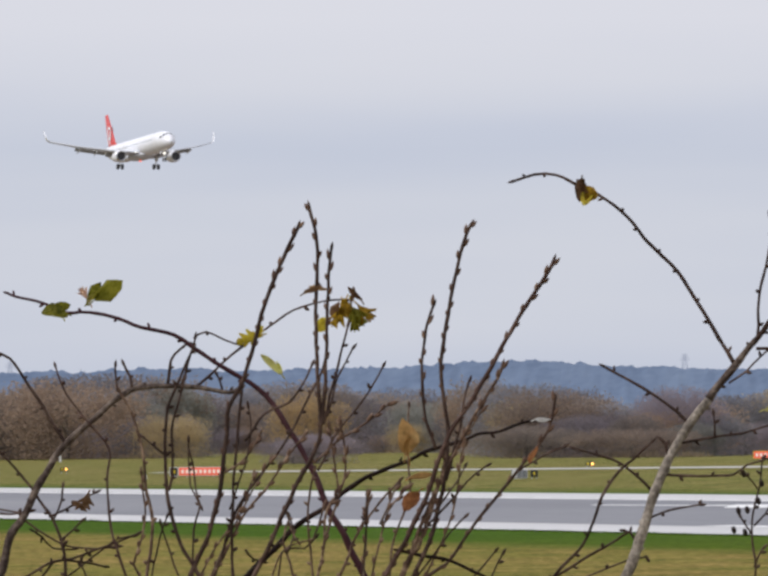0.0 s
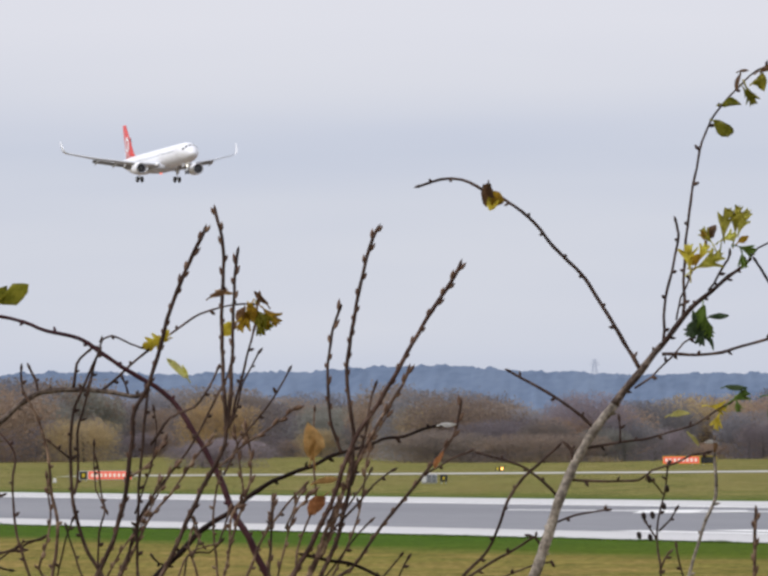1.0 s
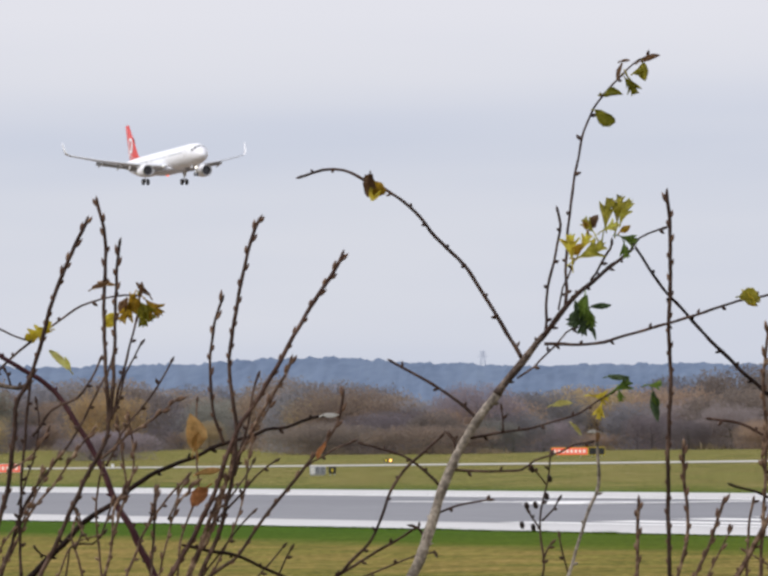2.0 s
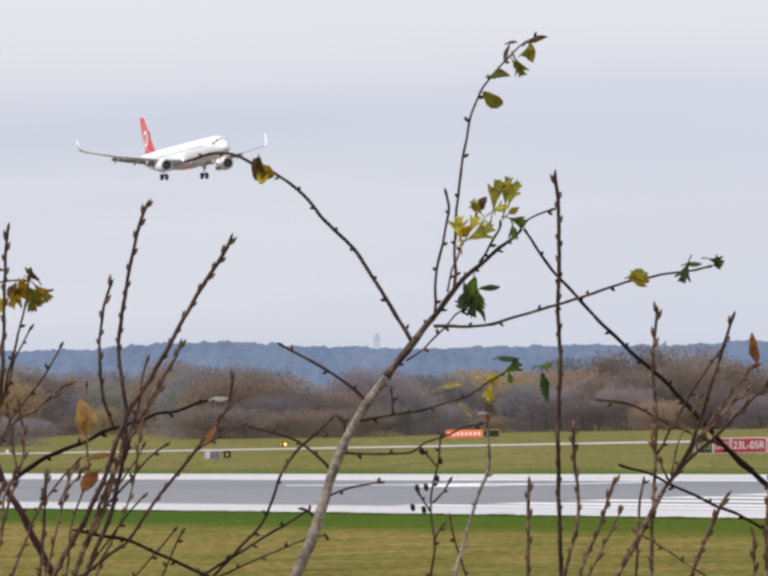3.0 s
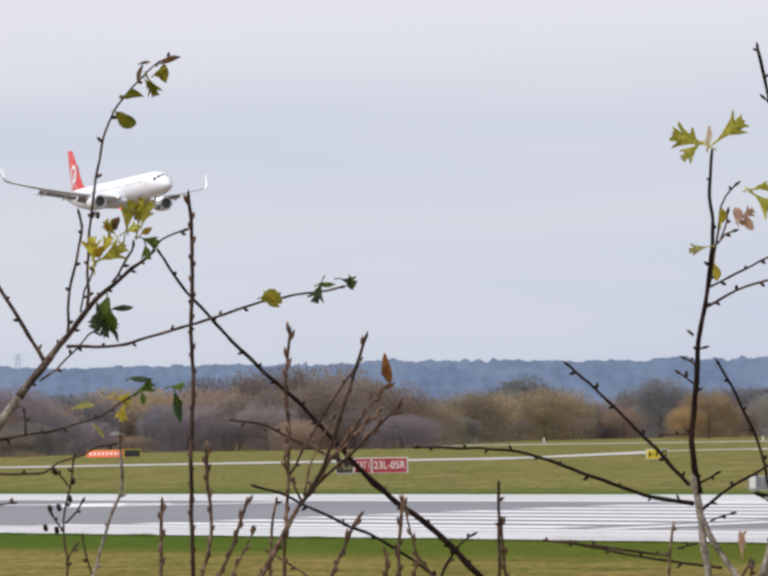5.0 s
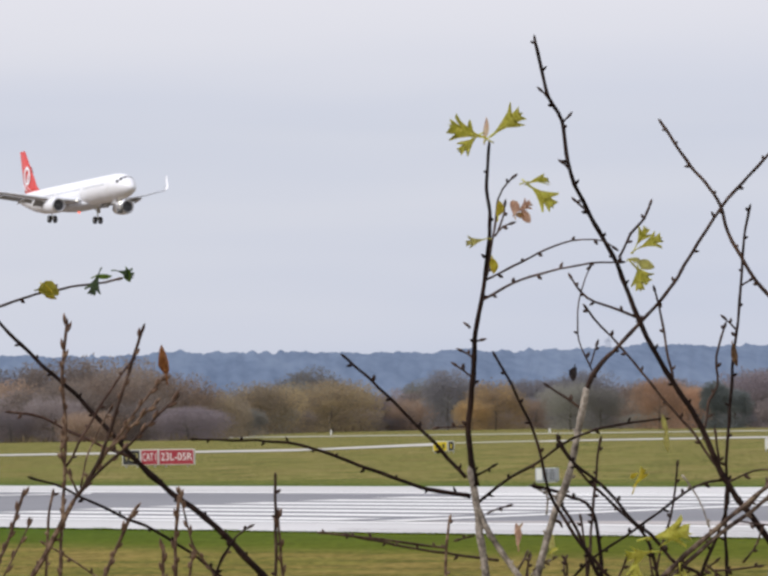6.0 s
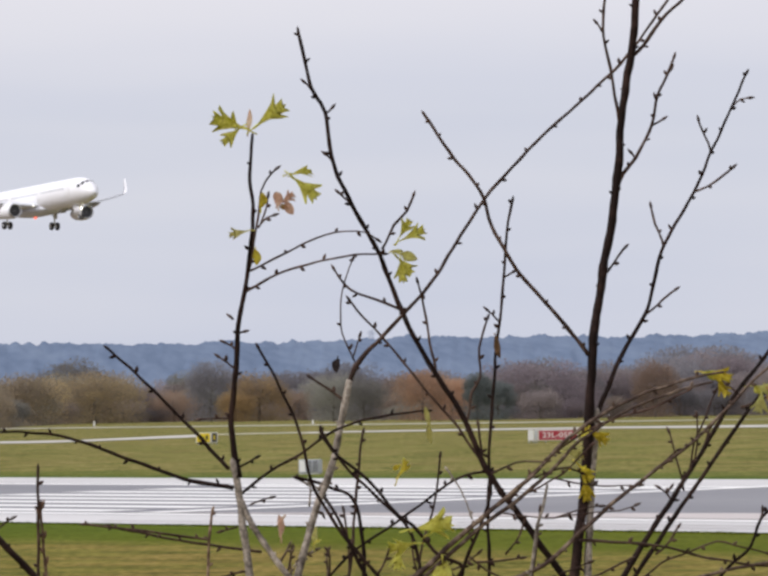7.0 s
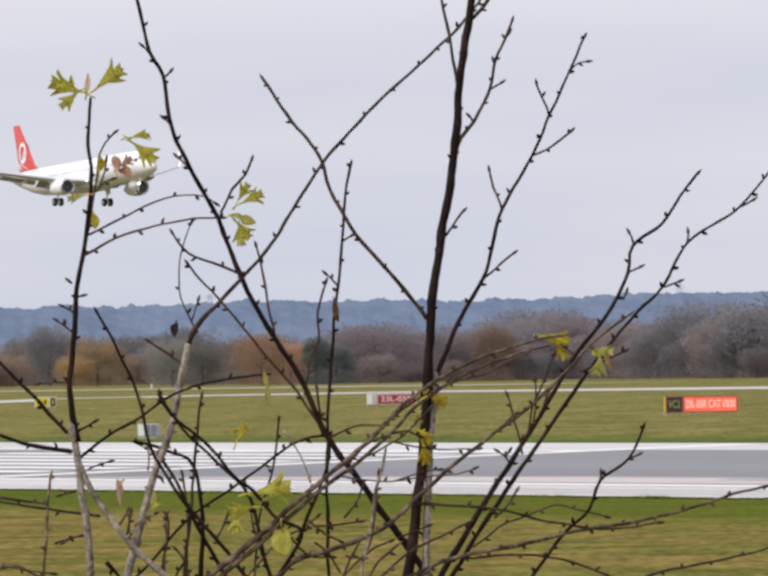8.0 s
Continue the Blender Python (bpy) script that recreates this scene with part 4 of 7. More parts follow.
# ---- hedge of saplings and brambles, ten metres ahead of the viewer ----
# places in centimetres: along the hedge, and above or below the eye
BARKS = {
    "twig": material("twig_bark", [(0.021, 0.012, 0.010), (0.055, 0.033, 0.026), (0.150, 0.097, 0.074)], rough=0.75, size=0.05, fine=6, bump=0.0008, spec=0.12),
    "dark": material("dark_bark", [(0.0061, 0.0029, 0.0025), (0.0154, 0.0075, 0.006), (0.0486, 0.0264, 0.021)], rough=0.7, size=0.06, fine=6, bump=0.0008, spec=0.12),
    "straw": material("straw_bark", [(0.022, 0.013, 0.012), (0.085, 0.057, 0.045), (0.28, 0.21, 0.155)], rough=0.8, size=0.02, fine=3, bump=0.001, spec=0.12),
    "brown": material("brown_bark", [(0.036, 0.021, 0.016), (0.115, 0.070, 0.050), (0.32, 0.22, 0.15)], rough=0.75, size=0.016, fine=3, bump=0.0008, spec=0.12, reach=0.30),
    "red": material("reddish_bark", [(0.031, 0.0155, 0.013), (0.068, 0.038, 0.030), (0.185, 0.115, 0.090)], rough=0.65, size=0.05, fine=6, bump=0.0006, spec=0.12),
    "purple": material("purple_bark", [(0.0299, 0.0099, 0.0152), (0.0544, 0.0206, 0.0257), (0.0959, 0.0436, 0.0482)], rough=0.55, size=0.06, fine=6, bump=0.0006, spec=0.12),
    "mid": material("weathered_bark", [(0.026, 0.017, 0.015), (0.085, 0.062, 0.052), (0.24, 0.19, 0.155)], rough=0.85, size=0.022, fine=4, bump=0.001, spec=0.12),
    "bud": material("bud_scales", [(0.050, 0.026, 0.019), (0.125, 0.070, 0.046), (0.28, 0.18, 0.115)], rough=0.6, size=0.012, fine=3, spec=0.2),
    "grey": material("grey_bark", [(0.075, 0.062, 0.054), (0.245, 0.211, 0.178), (0.50, 0.44, 0.38)], rough=0.85, size=0.02, fine=4, bump=0.0012, spec=0.12),
}


def leaf_stuff(name, a, b):
    return material(name, [tuple(p * 0.8 for p in a), tuple((p + q) / 2 for p, q in zip(a, b)), tuple(min(0.85, q * 1.08) for q in b)], rough=0.55, size=0.016, fine=4, per_object=0.2, spec=0.3, through_light=0.58)


LEAVES = {
    "green": leaf_stuff("olive_green_leaf", (0.21, 0.22, 0.02), (0.43, 0.40, 0.06)),
    "leafgreen": leaf_stuff("mid_green_leaf", (0.125, 0.215, 0.042), (0.28, 0.385, 0.085)),
    "darkgreen": leaf_stuff("dark_green_leaf", (0.075, 0.125, 0.065), (0.165, 0.225, 0.120)),
    "olive": leaf_stuff("olive_leaf", (0.26, 0.25, 0.033), (0.52, 0.47, 0.075)),
    "lime": leaf_stuff("yellow_green_leaf", (0.58, 0.56, 0.08), (0.84, 0.79, 0.24)),
    "yellow": leaf_stuff("yellow_leaf", (0.58, 0.45, 0.03), (0.84, 0.74, 0.13)),
    "ochre": leaf_stuff("ochre_leaf", (0.34, 0.20, 0.03), (0.66, 0.47, 0.06)),
    "pale": leaf_stuff("pale_yellow_leaf", (0.598, 0.546, 0.195), (0.750, 0.750, 0.338)),
    "salmon": leaf_stuff("salmon_leaf", (0.82, 0.55, 0.41), (0.84, 0.70, 0.56)),
    "tan": leaf_stuff("tan_dry_leaf", (0.468, 0.299, 0.117), (0.676, 0.468, 0.208)),
    "orange": leaf_stuff("orange_dry_leaf", (0.390, 0.169, 0.065), (0.585, 0.286, 0.117)),
    "brown": leaf_stuff("brown_dry_leaf", (0.169, 0.098, 0.052), (0.325, 0.195, 0.104)),
    "paper": leaf_stuff("papery_leaf", (0.750, 0.728, 0.702), (0.750, 0.750, 0.750)),
    "dark": leaf_stuff("withered_dark_leaf", (0.039, 0.026, 0.026), (0.078, 0.055, 0.052)),
}
DEPTH, BASE = {}, {}
pick = random.Random(77)


def hedge_point(u, z, w):
    """u, z in centimetres; w: metres behind the hedge's middle."""
    p = SIDE * (u / 100) + AHEAD * (10 + w)
    return Vector((p.x, p.y, EYE + z / 100))


def shrub(label, base, depth):
    p = hedge_point(base * 100, 0, depth)
    root = empty("shrub", (p.x, p.y, 1.6))
    DEPTH[root.name], BASE[root.name] = depth, base
    return tagged(root, label, "shrub", "shrubs of the hedge")


def hedge_part(name, bm, mat, root, under=None, label=""):
    """Puts a mesh built in world places under its shrub, or under a part of it."""
    bmesh.ops.translate(bm, vec=-root.matrix_basis.translation, verts=bm.verts[:])
    return part(name, bm, mat, under or root, label, True)


def smooth_line(pts, step):
    out = []
    for i in range(len(pts) - 1):
        p0, p1, p2, p3 = pts[max(i - 1, 0)], pts[i], pts[i + 1], pts[min(i + 2, len(pts) - 1)]
        n = max(2, int((p2 - p1).length / step))
        for j in range(n):
            t = j / n
            out.append(0.5 * (2 * p1 + (p2 - p0) * t + (2 * p0 - 5 * p1 + 4 * p2 - p3) * t * t + (3 * p1 - p0 - 3 * p2 + p3) * t ** 3))
    return out + [pts[-1]]


def bud_shape(bm, p, along, out, long, wide):
    """A pointed bud that leans along its twig."""
    d = (along * 0.75 + out * 0.65).normalized()
    s = d.orthogonal().normalized()
    q = d.cross(s)
    ring = [[bm.verts.new(p + d * long * f + (s * math.cos(a) + q * math.sin(a)) * wide * g) for a in (math.tau * i / 5 for i in range(5))] for f, g in ((0.0, 0.55), (0.3, 1.0), (0.65, 0.8))]
    tip = bm.verts.new(p + d * long)
    for a, b in zip(ring, ring[1:]):
        for i in range(5):
            bm.faces.new((a[i], a[(i + 1) % 5], b[(i + 1) % 5], b[i]))
    for i in range(5):
        bm.faces.new((ring[-1][i], ring[-1][(i + 1) % 5], tip))


def branch(root, mm0, mm1, line, bark="twig", buds=1.0, rooted=False):
    """A tapered, slightly knotted stem through a few guide places, with buds left and right; rooted ones run down to the bank."""
    depth, base = DEPTH[root.name], BASE[root.name]
    pts = []
    for u, z in line:
        far = 0.05 * noise.noise((u * 0.02, z * 0.02, depth * 9))
        grow = (10 + depth + far) / (10 + depth)
        pts.append(hedge_point(u * grow, z * grow, depth + far))
    r0, r1 = mm0 / 2000 * (0.93 if mm0 < 9 else 0.96), mm1 / 2000 * (0.92 if mm1 < 7 else 0.96)
    below = []
    if rooted:
        d = (pts[0] - pts[1]).normalized()
        d.z = min(d.z, -0.4)
        mid = pts[0] + d.normalized() * 0.14
        foot = hedge_point(base * 100 + pick.uniform(-9, 9), 0, depth + pick.uniform(-0.08, 0.08))
        foot.z = 1.58
        knee = Vector((mid.x * 0.6 + foot.x * 0.4, mid.y * 0.6 + foot.y * 0.4, min(mid.z - 0.1, 2.5)))
        pts = [mid] + pts
        below = [foot.lerp(knee, i / 8) for i in range(8)] + [knee.lerp(mid, i / 8) for i in range(8)]
    path = below + smooth_line(pts, 0.009)
    run = [0.0]
    for a, b in zip(path, path[1:]):
        run.append(run[-1] + (b - a).length)
    seen = run[len(below)] if rooted else 0.0
    total = max(run[-1] - seen, 0.01)
    radii = []
    for r in run:
        f = (r - seen) / total
        radii.append((r0 + (r1 - r0) * f ** 0.8 if f >= 0 else r0 * (1 - 0.35 * f)) * (1 + 0.22 * noise.noise((r * 60, mm0, 2))))
    for i in range(1, len(path) - 1):
        path[i] = path[i] + Vector((noise.noise((run[i] * 38, mm0, 5)), noise.noise((run[i] * 38, mm1, 9)), noise.noise((run[i] * 38, mm0, 13)))) * 0.0015
    radii[-1] *= 0.55
    bm, scales = bmesh.new(), []
    loft(bm, tube_rings(path, radii, 7))
    gap, side, nxt = (0.0105 if buds > 1.05 else 0.030 / max(0.6, buds)), 1, seen + 0.012
    for i in range(1, len(path) - 1):
        if run[i] < nxt or buds <= 0:
            continue
        nxt = run[i] + gap * pick.uniform(0.7, 1.5)
        side = -side
        along = (path[i + 1] - path[i - 1]).normalized()
        out = along.cross(AHEAD).normalized() * side
        tip_near = max(0.0, 1 - (run[-1] - run[i]) / 0.16)
        if radii[i] > 0.0055 and pick.random() < 0.6:
            continue
        lift = AHEAD * pick.uniform(-0.6, 0.6)
        if buds > 1.05:
            # slim buds pressed to the shoot, crowding towards its tip
            long = (0.0076 + 0.0052 * tip_near) * pick.uniform(0.75, 1.3)
            scales.append(bmesh.new())
            bud_shape(scales[-1], path[i] + out * radii[i] * 0.7, along * 1.9, out * 0.6 + lift * 0.5, long, 0.0016 + 0.0011 * tip_near)
        else:
            # short knobs and spurs
            bud_shape(bm, path[i] + out * radii[i] * 0.5, along * 0.6, out + lift, pick.uniform(0.0038, 0.0092), pick.uniform(0.0017, 0.0027))
    end = (path[-1] - path[-2]).normalized()
    if buds > 0:
        bud_shape(bm, path[-1] - end * 0.008 * max(0.8, buds), end, end, 0.011 * max(0.8, buds), 0.0014 + 0.0007 * buds)
    stem = hedge_part("branch", bm, BARKS[bark], root)
    for bud in scales:
        hedge_part("bud", bud, BARKS["bud"], root, stem)
    return stem


# along the midrib, along the edge, half width: shares of the length
LOBES = {
    "oval": ((0.0, 0.0, 0.05), (0.15, 0.15, 0.17), (0.35, 0.35, 0.27), (0.6, 0.6, 0.28), (0.82, 0.84, 0.17), (1.0, 1.0, 0.0)),
    "round": ((0.0, 0.0, 0.08), (0.12, 0.10, 0.27), (0.32, 0.32, 0.40), (0.58, 0.60, 0.42), (0.82, 0.86, 0.30), (1.0, 1.0, 0.06)),
    "thin": ((0.0, 0.0, 0.05), (0.2, 0.2, 0.11), (0.45, 0.45, 0.15), (0.7, 0.7, 0.12), (0.9, 0.9, 0.06), (1.0, 1.0, 0.0)),
    "wedge": ((0.0, 0.0, 0.015), (0.22, 0.22, 0.035), (0.40, 0.42, 0.10), (0.52, 0.66, 0.22), (0.57, 0.84, 0.34), (0.62, 0.86, 0.28), (0.68, 0.68, 0.11), (0.78, 0.86, 0.14), (0.86, 1.0, 0.17), (0.90, 0.98, 0.11), (0.94, 0.90, 0.05), (1.0, 1.03, 0.0)),
    "lobed": ((0.0, 0.0, 0.02), (0.16, 0.14, 0.06), (0.28, 0.32, 0.19), (0.35, 0.49, 0.36), (0.40, 0.56, 0.35), (0.46, 0.51, 0.15), (0.55, 0.62, 0.19), (0.62, 0.79, 0.31), (0.68, 0.85, 0.27), (0.75, 0.78, 0.11), (0.83, 0.90, 0.15), (0.92, 1.02, 0.09), (1.0, 1.0, 0.0)),
}


def leaf(root, u, z, cm, turn, kind, shape):
    """A folded, drooping leaf with a short stalk; turn: degrees of its tip from the hedge's right, upwards."""
    size = cm / 100
    c = hedge_point(u, z, DEPTH[root.name] - 0.02)
    a = radians(turn)
    tipward = (SIDE * math.cos(a) + Vector((0, 0, 1)) * math.sin(a) + AHEAD * pick.uniform(-0.45, 0.45)).normalized()
    across = tipward.cross(AHEAD + SIDE * pick.uniform(-0.5, 0.5) + Vector((0, 0, pick.uniform(-0.5, 0.5)))).normalized()
    face = tipward.cross(across)
    bm = bmesh.new()
    spine, left, right = [], [], []
    droop, fold, curl = pick.uniform(0.1, 0.45), pick.uniform(0.2, 0.65), pick.uniform(-0.5, 0.5)
    for f, g, w in LOBES[shape]:
        def at(v):
            return c + tipward * size * (v - 0.5) - face * size * droop * (v - 0.5) ** 2 * 2
        spine.append(bm.verts.new(at(f)))
        for side, store in ((1, left), (-1, right)):
            wob = 1 + pick.uniform(-0.14, 0.14)
            store.append(bm.verts.new(at(g) + across * side * size * w * wob + face * size * w * (fold + side * curl * g) + face * size * pick.uniform(-0.03, 0.03)))
    for i in range(len(spine) - 1):
        bm.faces.new((spine[i], spine[i + 1], left[i + 1], left[i]))
        bm.faces.new((spine[i + 1], spine[i], right[i], right[i + 1]))
    bmesh.ops.solidify(bm, geom=bm.faces[:], thickness=0.0006)
    blade = hedge_part("leaf", bm, LEAVES[kind], root)
    bm = bmesh.new()
    base = c - tipward * size * 0.5
    loft(bm, tube_rings([base + tipward * size * 0.15, base, base - tipward * size * 0.22 + Vector((0, 0, -0.002))], [0.0006, 0.0008, 0.0010], 5))
    hedge_part("stalk", bm, LEAVES[kind], root, blade)
    return blade


def berry(root, u, z):
    bm = bmesh.new()
    p = hedge_point(u, z, DEPTH[root.name])
    bmesh.ops.create_uvsphere(bm, u_segments=8, v_segments=6, radius=1, matrix=Matrix.Translation(p) @ pose(0, 0, 0, 20, 15, 0) @ Matrix.Diagonal((0.0033, 0.0033, 0.0052, 1)))
    return hedge_part("berry", bm, LEAVES["dark"], root, None, "withered dark berry")


SHRUB_A = shrub('leafless budding shrub with upright brown shoots', -1.00, -0.12)
branch(SHRUB_A, 7.3, 5.5, [(-99.9, -15.7), (-97.7, -10.6), (-96.3, -4.6), (-95.6, 1.4), (-95.3, 4.4), (-93.9, 7.1), (-92.4, 11.0), (-91.1, 15.8), (-89.6, 20.0), (-87.7, 24.2), (-86.4, 27.0)], buds=1.3, rooted=True)
branch(SHRUB_A, 5.5, 3.6, [(-95.0, -16.4), (-95.0, -8.8), (-94.3, 0.2), (-93.8, 5.6), (-93.3, 8.0)], rooted=True)
branch(SHRUB_A, 7.3, 3.6, [(-99.3, -16.0), (-101.6, -11.8), (-102.8, -7.0), (-103.2, -1.5), (-103.0, 3.3), (-102.1, 6.3), (-100.5, 9.9), (-99.4, 12.1)], rooted=True)
branch(SHRUB_A, 4.2, 3.0, [(-102.8, -5.8), (-102.2, -2.2), (-102.4, 1.5), (-101.5, 5.1), (-100.6, 8.4)])
branch(SHRUB_A, 4.8, 2.4, [(-108.2, -16.3), (-109.9, -10.5), (-110.4, -4.5), (-110.2, -0.6), (-113.3, 3.4), (-115.4, 6.4), (-116.8, 10.0)], 'red', buds=0.8, rooted=True)
branch(SHRUB_A, 6.1, 3.6, [(-105.6, -16.3), (-104.8, -10.5), (-105.5, -5.7), (-105.9, -1.5), (-106.7, 2.1), (-107.7, 4.5), (-109.0, 6.9)], 'brown', rooted=True)
branch(SHRUB_A, 3.0, 2.4, [(-103.2, -1.5), (-104.7, -0.3), (-106.2, 1.0)])
branch(SHRUB_A, 7.3, 4.8, [(-92.3, -16.4), (-90.8, -13.4), (-87.4, -5.9), (-85.0, -1.7), (-84.0, 1.9), (-84.3, 8.5), (-84.5, 15.1), (-84.2, 23.5), (-84.8, 27.1), (-85.3, 29.4)], buds=1.3, rooted=True)
branch(SHRUB_A, 5.5, 4.2, [(-84.0, 1.9), (-83.4, 7.3), (-83.1, 15.1), (-82.9, 19.9), (-82.4, 24.3)], buds=1.2)
branch(SHRUB_A, 4.8, 3.0, [(-97.2, -16.4), (-94.7, -8.8), (-91.6, -4.1), (-88.3, 0.1), (-85.2, 6.1), (-84.0, 8.2), (-83.1, 11.0)], rooted=True)
branch(SHRUB_A, 4.2, 3.0, [(-93.4, 0.2), (-90.9, 3.5), (-87.9, 4.9), (-86.1, 7.3), (-84.8, 10.0)])
branch(SHRUB_A, 4.2, 3.0, [(-83.7, 2.2), (-82.5, 6.7), (-81.2, 11.8), (-80.4, 14.8)])
branch(SHRUB_A, 3.0, 2.4, [(-83.2, 3.1), (-81.8, 7.9), (-80.5, 10.6), (-79.6, 11.9)])
branch(SHRUB_A, 3.6, 2.4, [(-84.4, -3.5), (-81.9, 1.3), (-78.9, 4.8), (-77.3, 7.2), (-76.0, 9.7)])
branch(SHRUB_A, 3.6, 2.4, [(-85.0, -2.6), (-81.9, 0.1), (-78.3, 2.4), (-75.1, 4.9)], 'brown', buds=1.2)
branch(SHRUB_A, 5.5, 1.8, [(-99.9, -15.7), (-99.8, -10.6), (-99.0, -7.6), (-100.1, -5.2), (-100.3, 0.8)], rooted=True)
branch(SHRUB_A, 3.6, 3.0, [(-85.1, -16.5), (-85.5, -11.9), (-85.6, -7.7), (-84.7, -2.9)], 'brown', rooted=True)
branch(SHRUB_A, 3.6, 3.0, [(-87.5, -16.5), (-88.7, -11.9), (-88.0, -9.5), (-88.6, -8.3)], 'brown', rooted=True)
branch(SHRUB_A, 4.8, 3.0, [(-84.5, -16.5), (-83.5, -11.9), (-82.0, -7.1), (-81.0, -3.5), (-81.3, 1.0), (-81.9, 2.5)], 'brown', buds=1.2, rooted=True)
branch(SHRUB_A, 3.0, 1.8, [(-95.3, -8.2), (-93.4, -2.8), (-92.6, 1.4), (-93.0, 5.0)])
branch(SHRUB_A, 3.0, 2.4, [(-105.0, -16.3), (-103.8, -11.2), (-102.8, -8.5)], rooted=True)
branch(SHRUB_A, 3.6, 2.4, [(-101.7, -16.3), (-103.2, -11.8), (-103.9, -9.4)], rooted=True)
branch(SHRUB_A, 4.2, 2.4, [(-106.5, -16.3), (-107.1, -14.7), (-106.2, -11.7), (-105.7, -8.7), (-106.0, -5.7), (-106.2, -3.0)], 'brown', buds=1.2, rooted=True)
branch(SHRUB_A, 3.6, 2.4, [(-90.2, -16.4), (-89.0, -13.7), (-87.5, -12.6), (-85.0, -11.9)], 'brown', rooted=True)
branch(SHRUB_A, 3.0, 1.8, [(-86.6, -12.6), (-87.5, -11.3), (-88.0, -9.8)], 'brown')
branch(SHRUB_A, 4.8, 3.0, [(-97.5, -16.4), (-95.3, -12.4), (-93.5, -8.8), (-91.0, -5.9), (-88.0, -1.7), (-85.6, 1.4)], 'brown', buds=1.1, rooted=True)
branch(SHRUB_A, 3.6, 2.4, [(-99.0, -16.4), (-97.1, -13.0), (-94.7, -9.4), (-93.0, -5.8), (-92.2, -3.4)], 'brown', buds=1.1, rooted=True)
branch(SHRUB_A, 3.6, 2.4, [(-83.9, -13.7), (-83.3, -8.3), (-82.0, -5.9), (-82.4, -1.7), (-83.0, 2.5)], 'brown', buds=1.2)
branch(SHRUB_A, 3.0, 2.4, [(-81.2, -15.0), (-79.0, -9.9), (-77.8, -6.6)], 'brown', rooted=True)
leaf(SHRUB_A, -84.6, 18.7, 2.4, 20, 'brown', 'thin')
branch(SHRUB_A, 3.8, 2.6, [(-96.1, -3.7), (-93.3, -1.9), (-92.1, -0.1), (-91.3, 1.4)], 'brown', buds=1.1)
branch(SHRUB_A, 3.4, 2.4, [(-97.7, -16.4), (-95.2, -11.2), (-93.1, -7.0), (-91.2, -3.7), (-90.0, -1.6)], 'straw', buds=1.1, rooted=True)
branch(SHRUB_A, 3.2, 2.2, [(-88.3, -13.7), (-87.4, -11.0), (-88.1, -8.6)], 'straw', buds=0.9)
branch(SHRUB_A, 3.4, 2.4, [(-89.5, -16.7), (-88.6, -13.2), (-86.1, -13.1), (-84.4, -11.3)], 'twig', buds=0.9, rooted=True)
branch(SHRUB_A, 3.0, 2.2, [(-100.3, -0.7), (-99.7, -3.4), (-99.3, -6.4), (-98.7, -8.2)], 'twig', buds=0.8)
branch(SHRUB_A, 3.2, 2.4, [(-85.0, -11.9), (-83.7, -8.3), (-81.9, -7.1)], 'straw', buds=1.1)

SHRUB_A2 = shrub('leafless budding shrub with slender upright shoots', -0.75, -0.16)
branch(SHRUB_A2, 7.9, 5.5, [(-76.0, -16.5), (-73.0, -11.4), (-70.5, -6.0), (-68.4, -0.1), (-66.2, 3.5), (-63.1, 8.3), (-60.8, 12.4), (-57.9, 17.2), (-55.9, 20.1), (-54.8, 22.4)], 'red', buds=1.4, rooted=True)
branch(SHRUB_A2, 6.7, 4.8, [(-72.4, -16.5), (-70.0, -10.8), (-68.4, -3.6), (-68.1, 1.1), (-68.7, 6.5), (-68.7, 10.7), (-67.6, 17.3), (-66.1, 23.8), (-64.8, 26.8)], buds=1.3, rooted=True)
branch(SHRUB_A2, 4.8, 3.6, [(-69.6, -0.9), (-70.9, 3.5), (-71.2, 9.5), (-70.5, 14.3), (-69.5, 17.1)], buds=1.1)
branch(SHRUB_A2, 6.7, 4.2, [(-73.9, -16.5), (-71.2, -9.6), (-68.7, -4.2), (-66.6, -0.1), (-64.2, 4.1), (-61.9, 7.6), (-61.2, 9.7)], 'brown', buds=1.2, rooted=True)
branch(SHRUB_A2, 4.8, 3.0, [(-68.4, -4.8), (-66.6, 1.7), (-65.9, 5.9), (-65.2, 7.8)])
branch(SHRUB_A2, 3.6, 2.4, [(-72.1, -11.4), (-68.8, -8.4), (-65.7, -4.9), (-62.9, -2.8)])
branch(SHRUB_A2, 3.0, 2.4, [(-70.8, -15.0), (-67.6, -10.8), (-65.7, -8.9)], rooted=True)
branch(SHRUB_A2, 5.5, 3.6, [(-70.7, -16.5), (-67.9, -14.4), (-64.6, -9.7), (-59.6, -3.7), (-56.0, 1.0), (-54.9, 5.5)], buds=1.1, rooted=True)
branch(SHRUB_A2, 3.0, 2.4, [(-59.5, -3.6), (-56.6, -2.0), (-53.4, -0.5)])
branch(SHRUB_A2, 4.2, 2.4, [(-75.4, -16.5), (-74.8, -12.0), (-72.8, -6.6), (-73.0, -2.4), (-72.8, 4.8)], 'brown', buds=0.8, rooted=True)
branch(SHRUB_A2, 5.5, 4.2, [(-63.7, -16.6), (-67.6, -14.7), (-71.8, -13.8), (-74.8, -13.2)], 'dark', rooted=True)
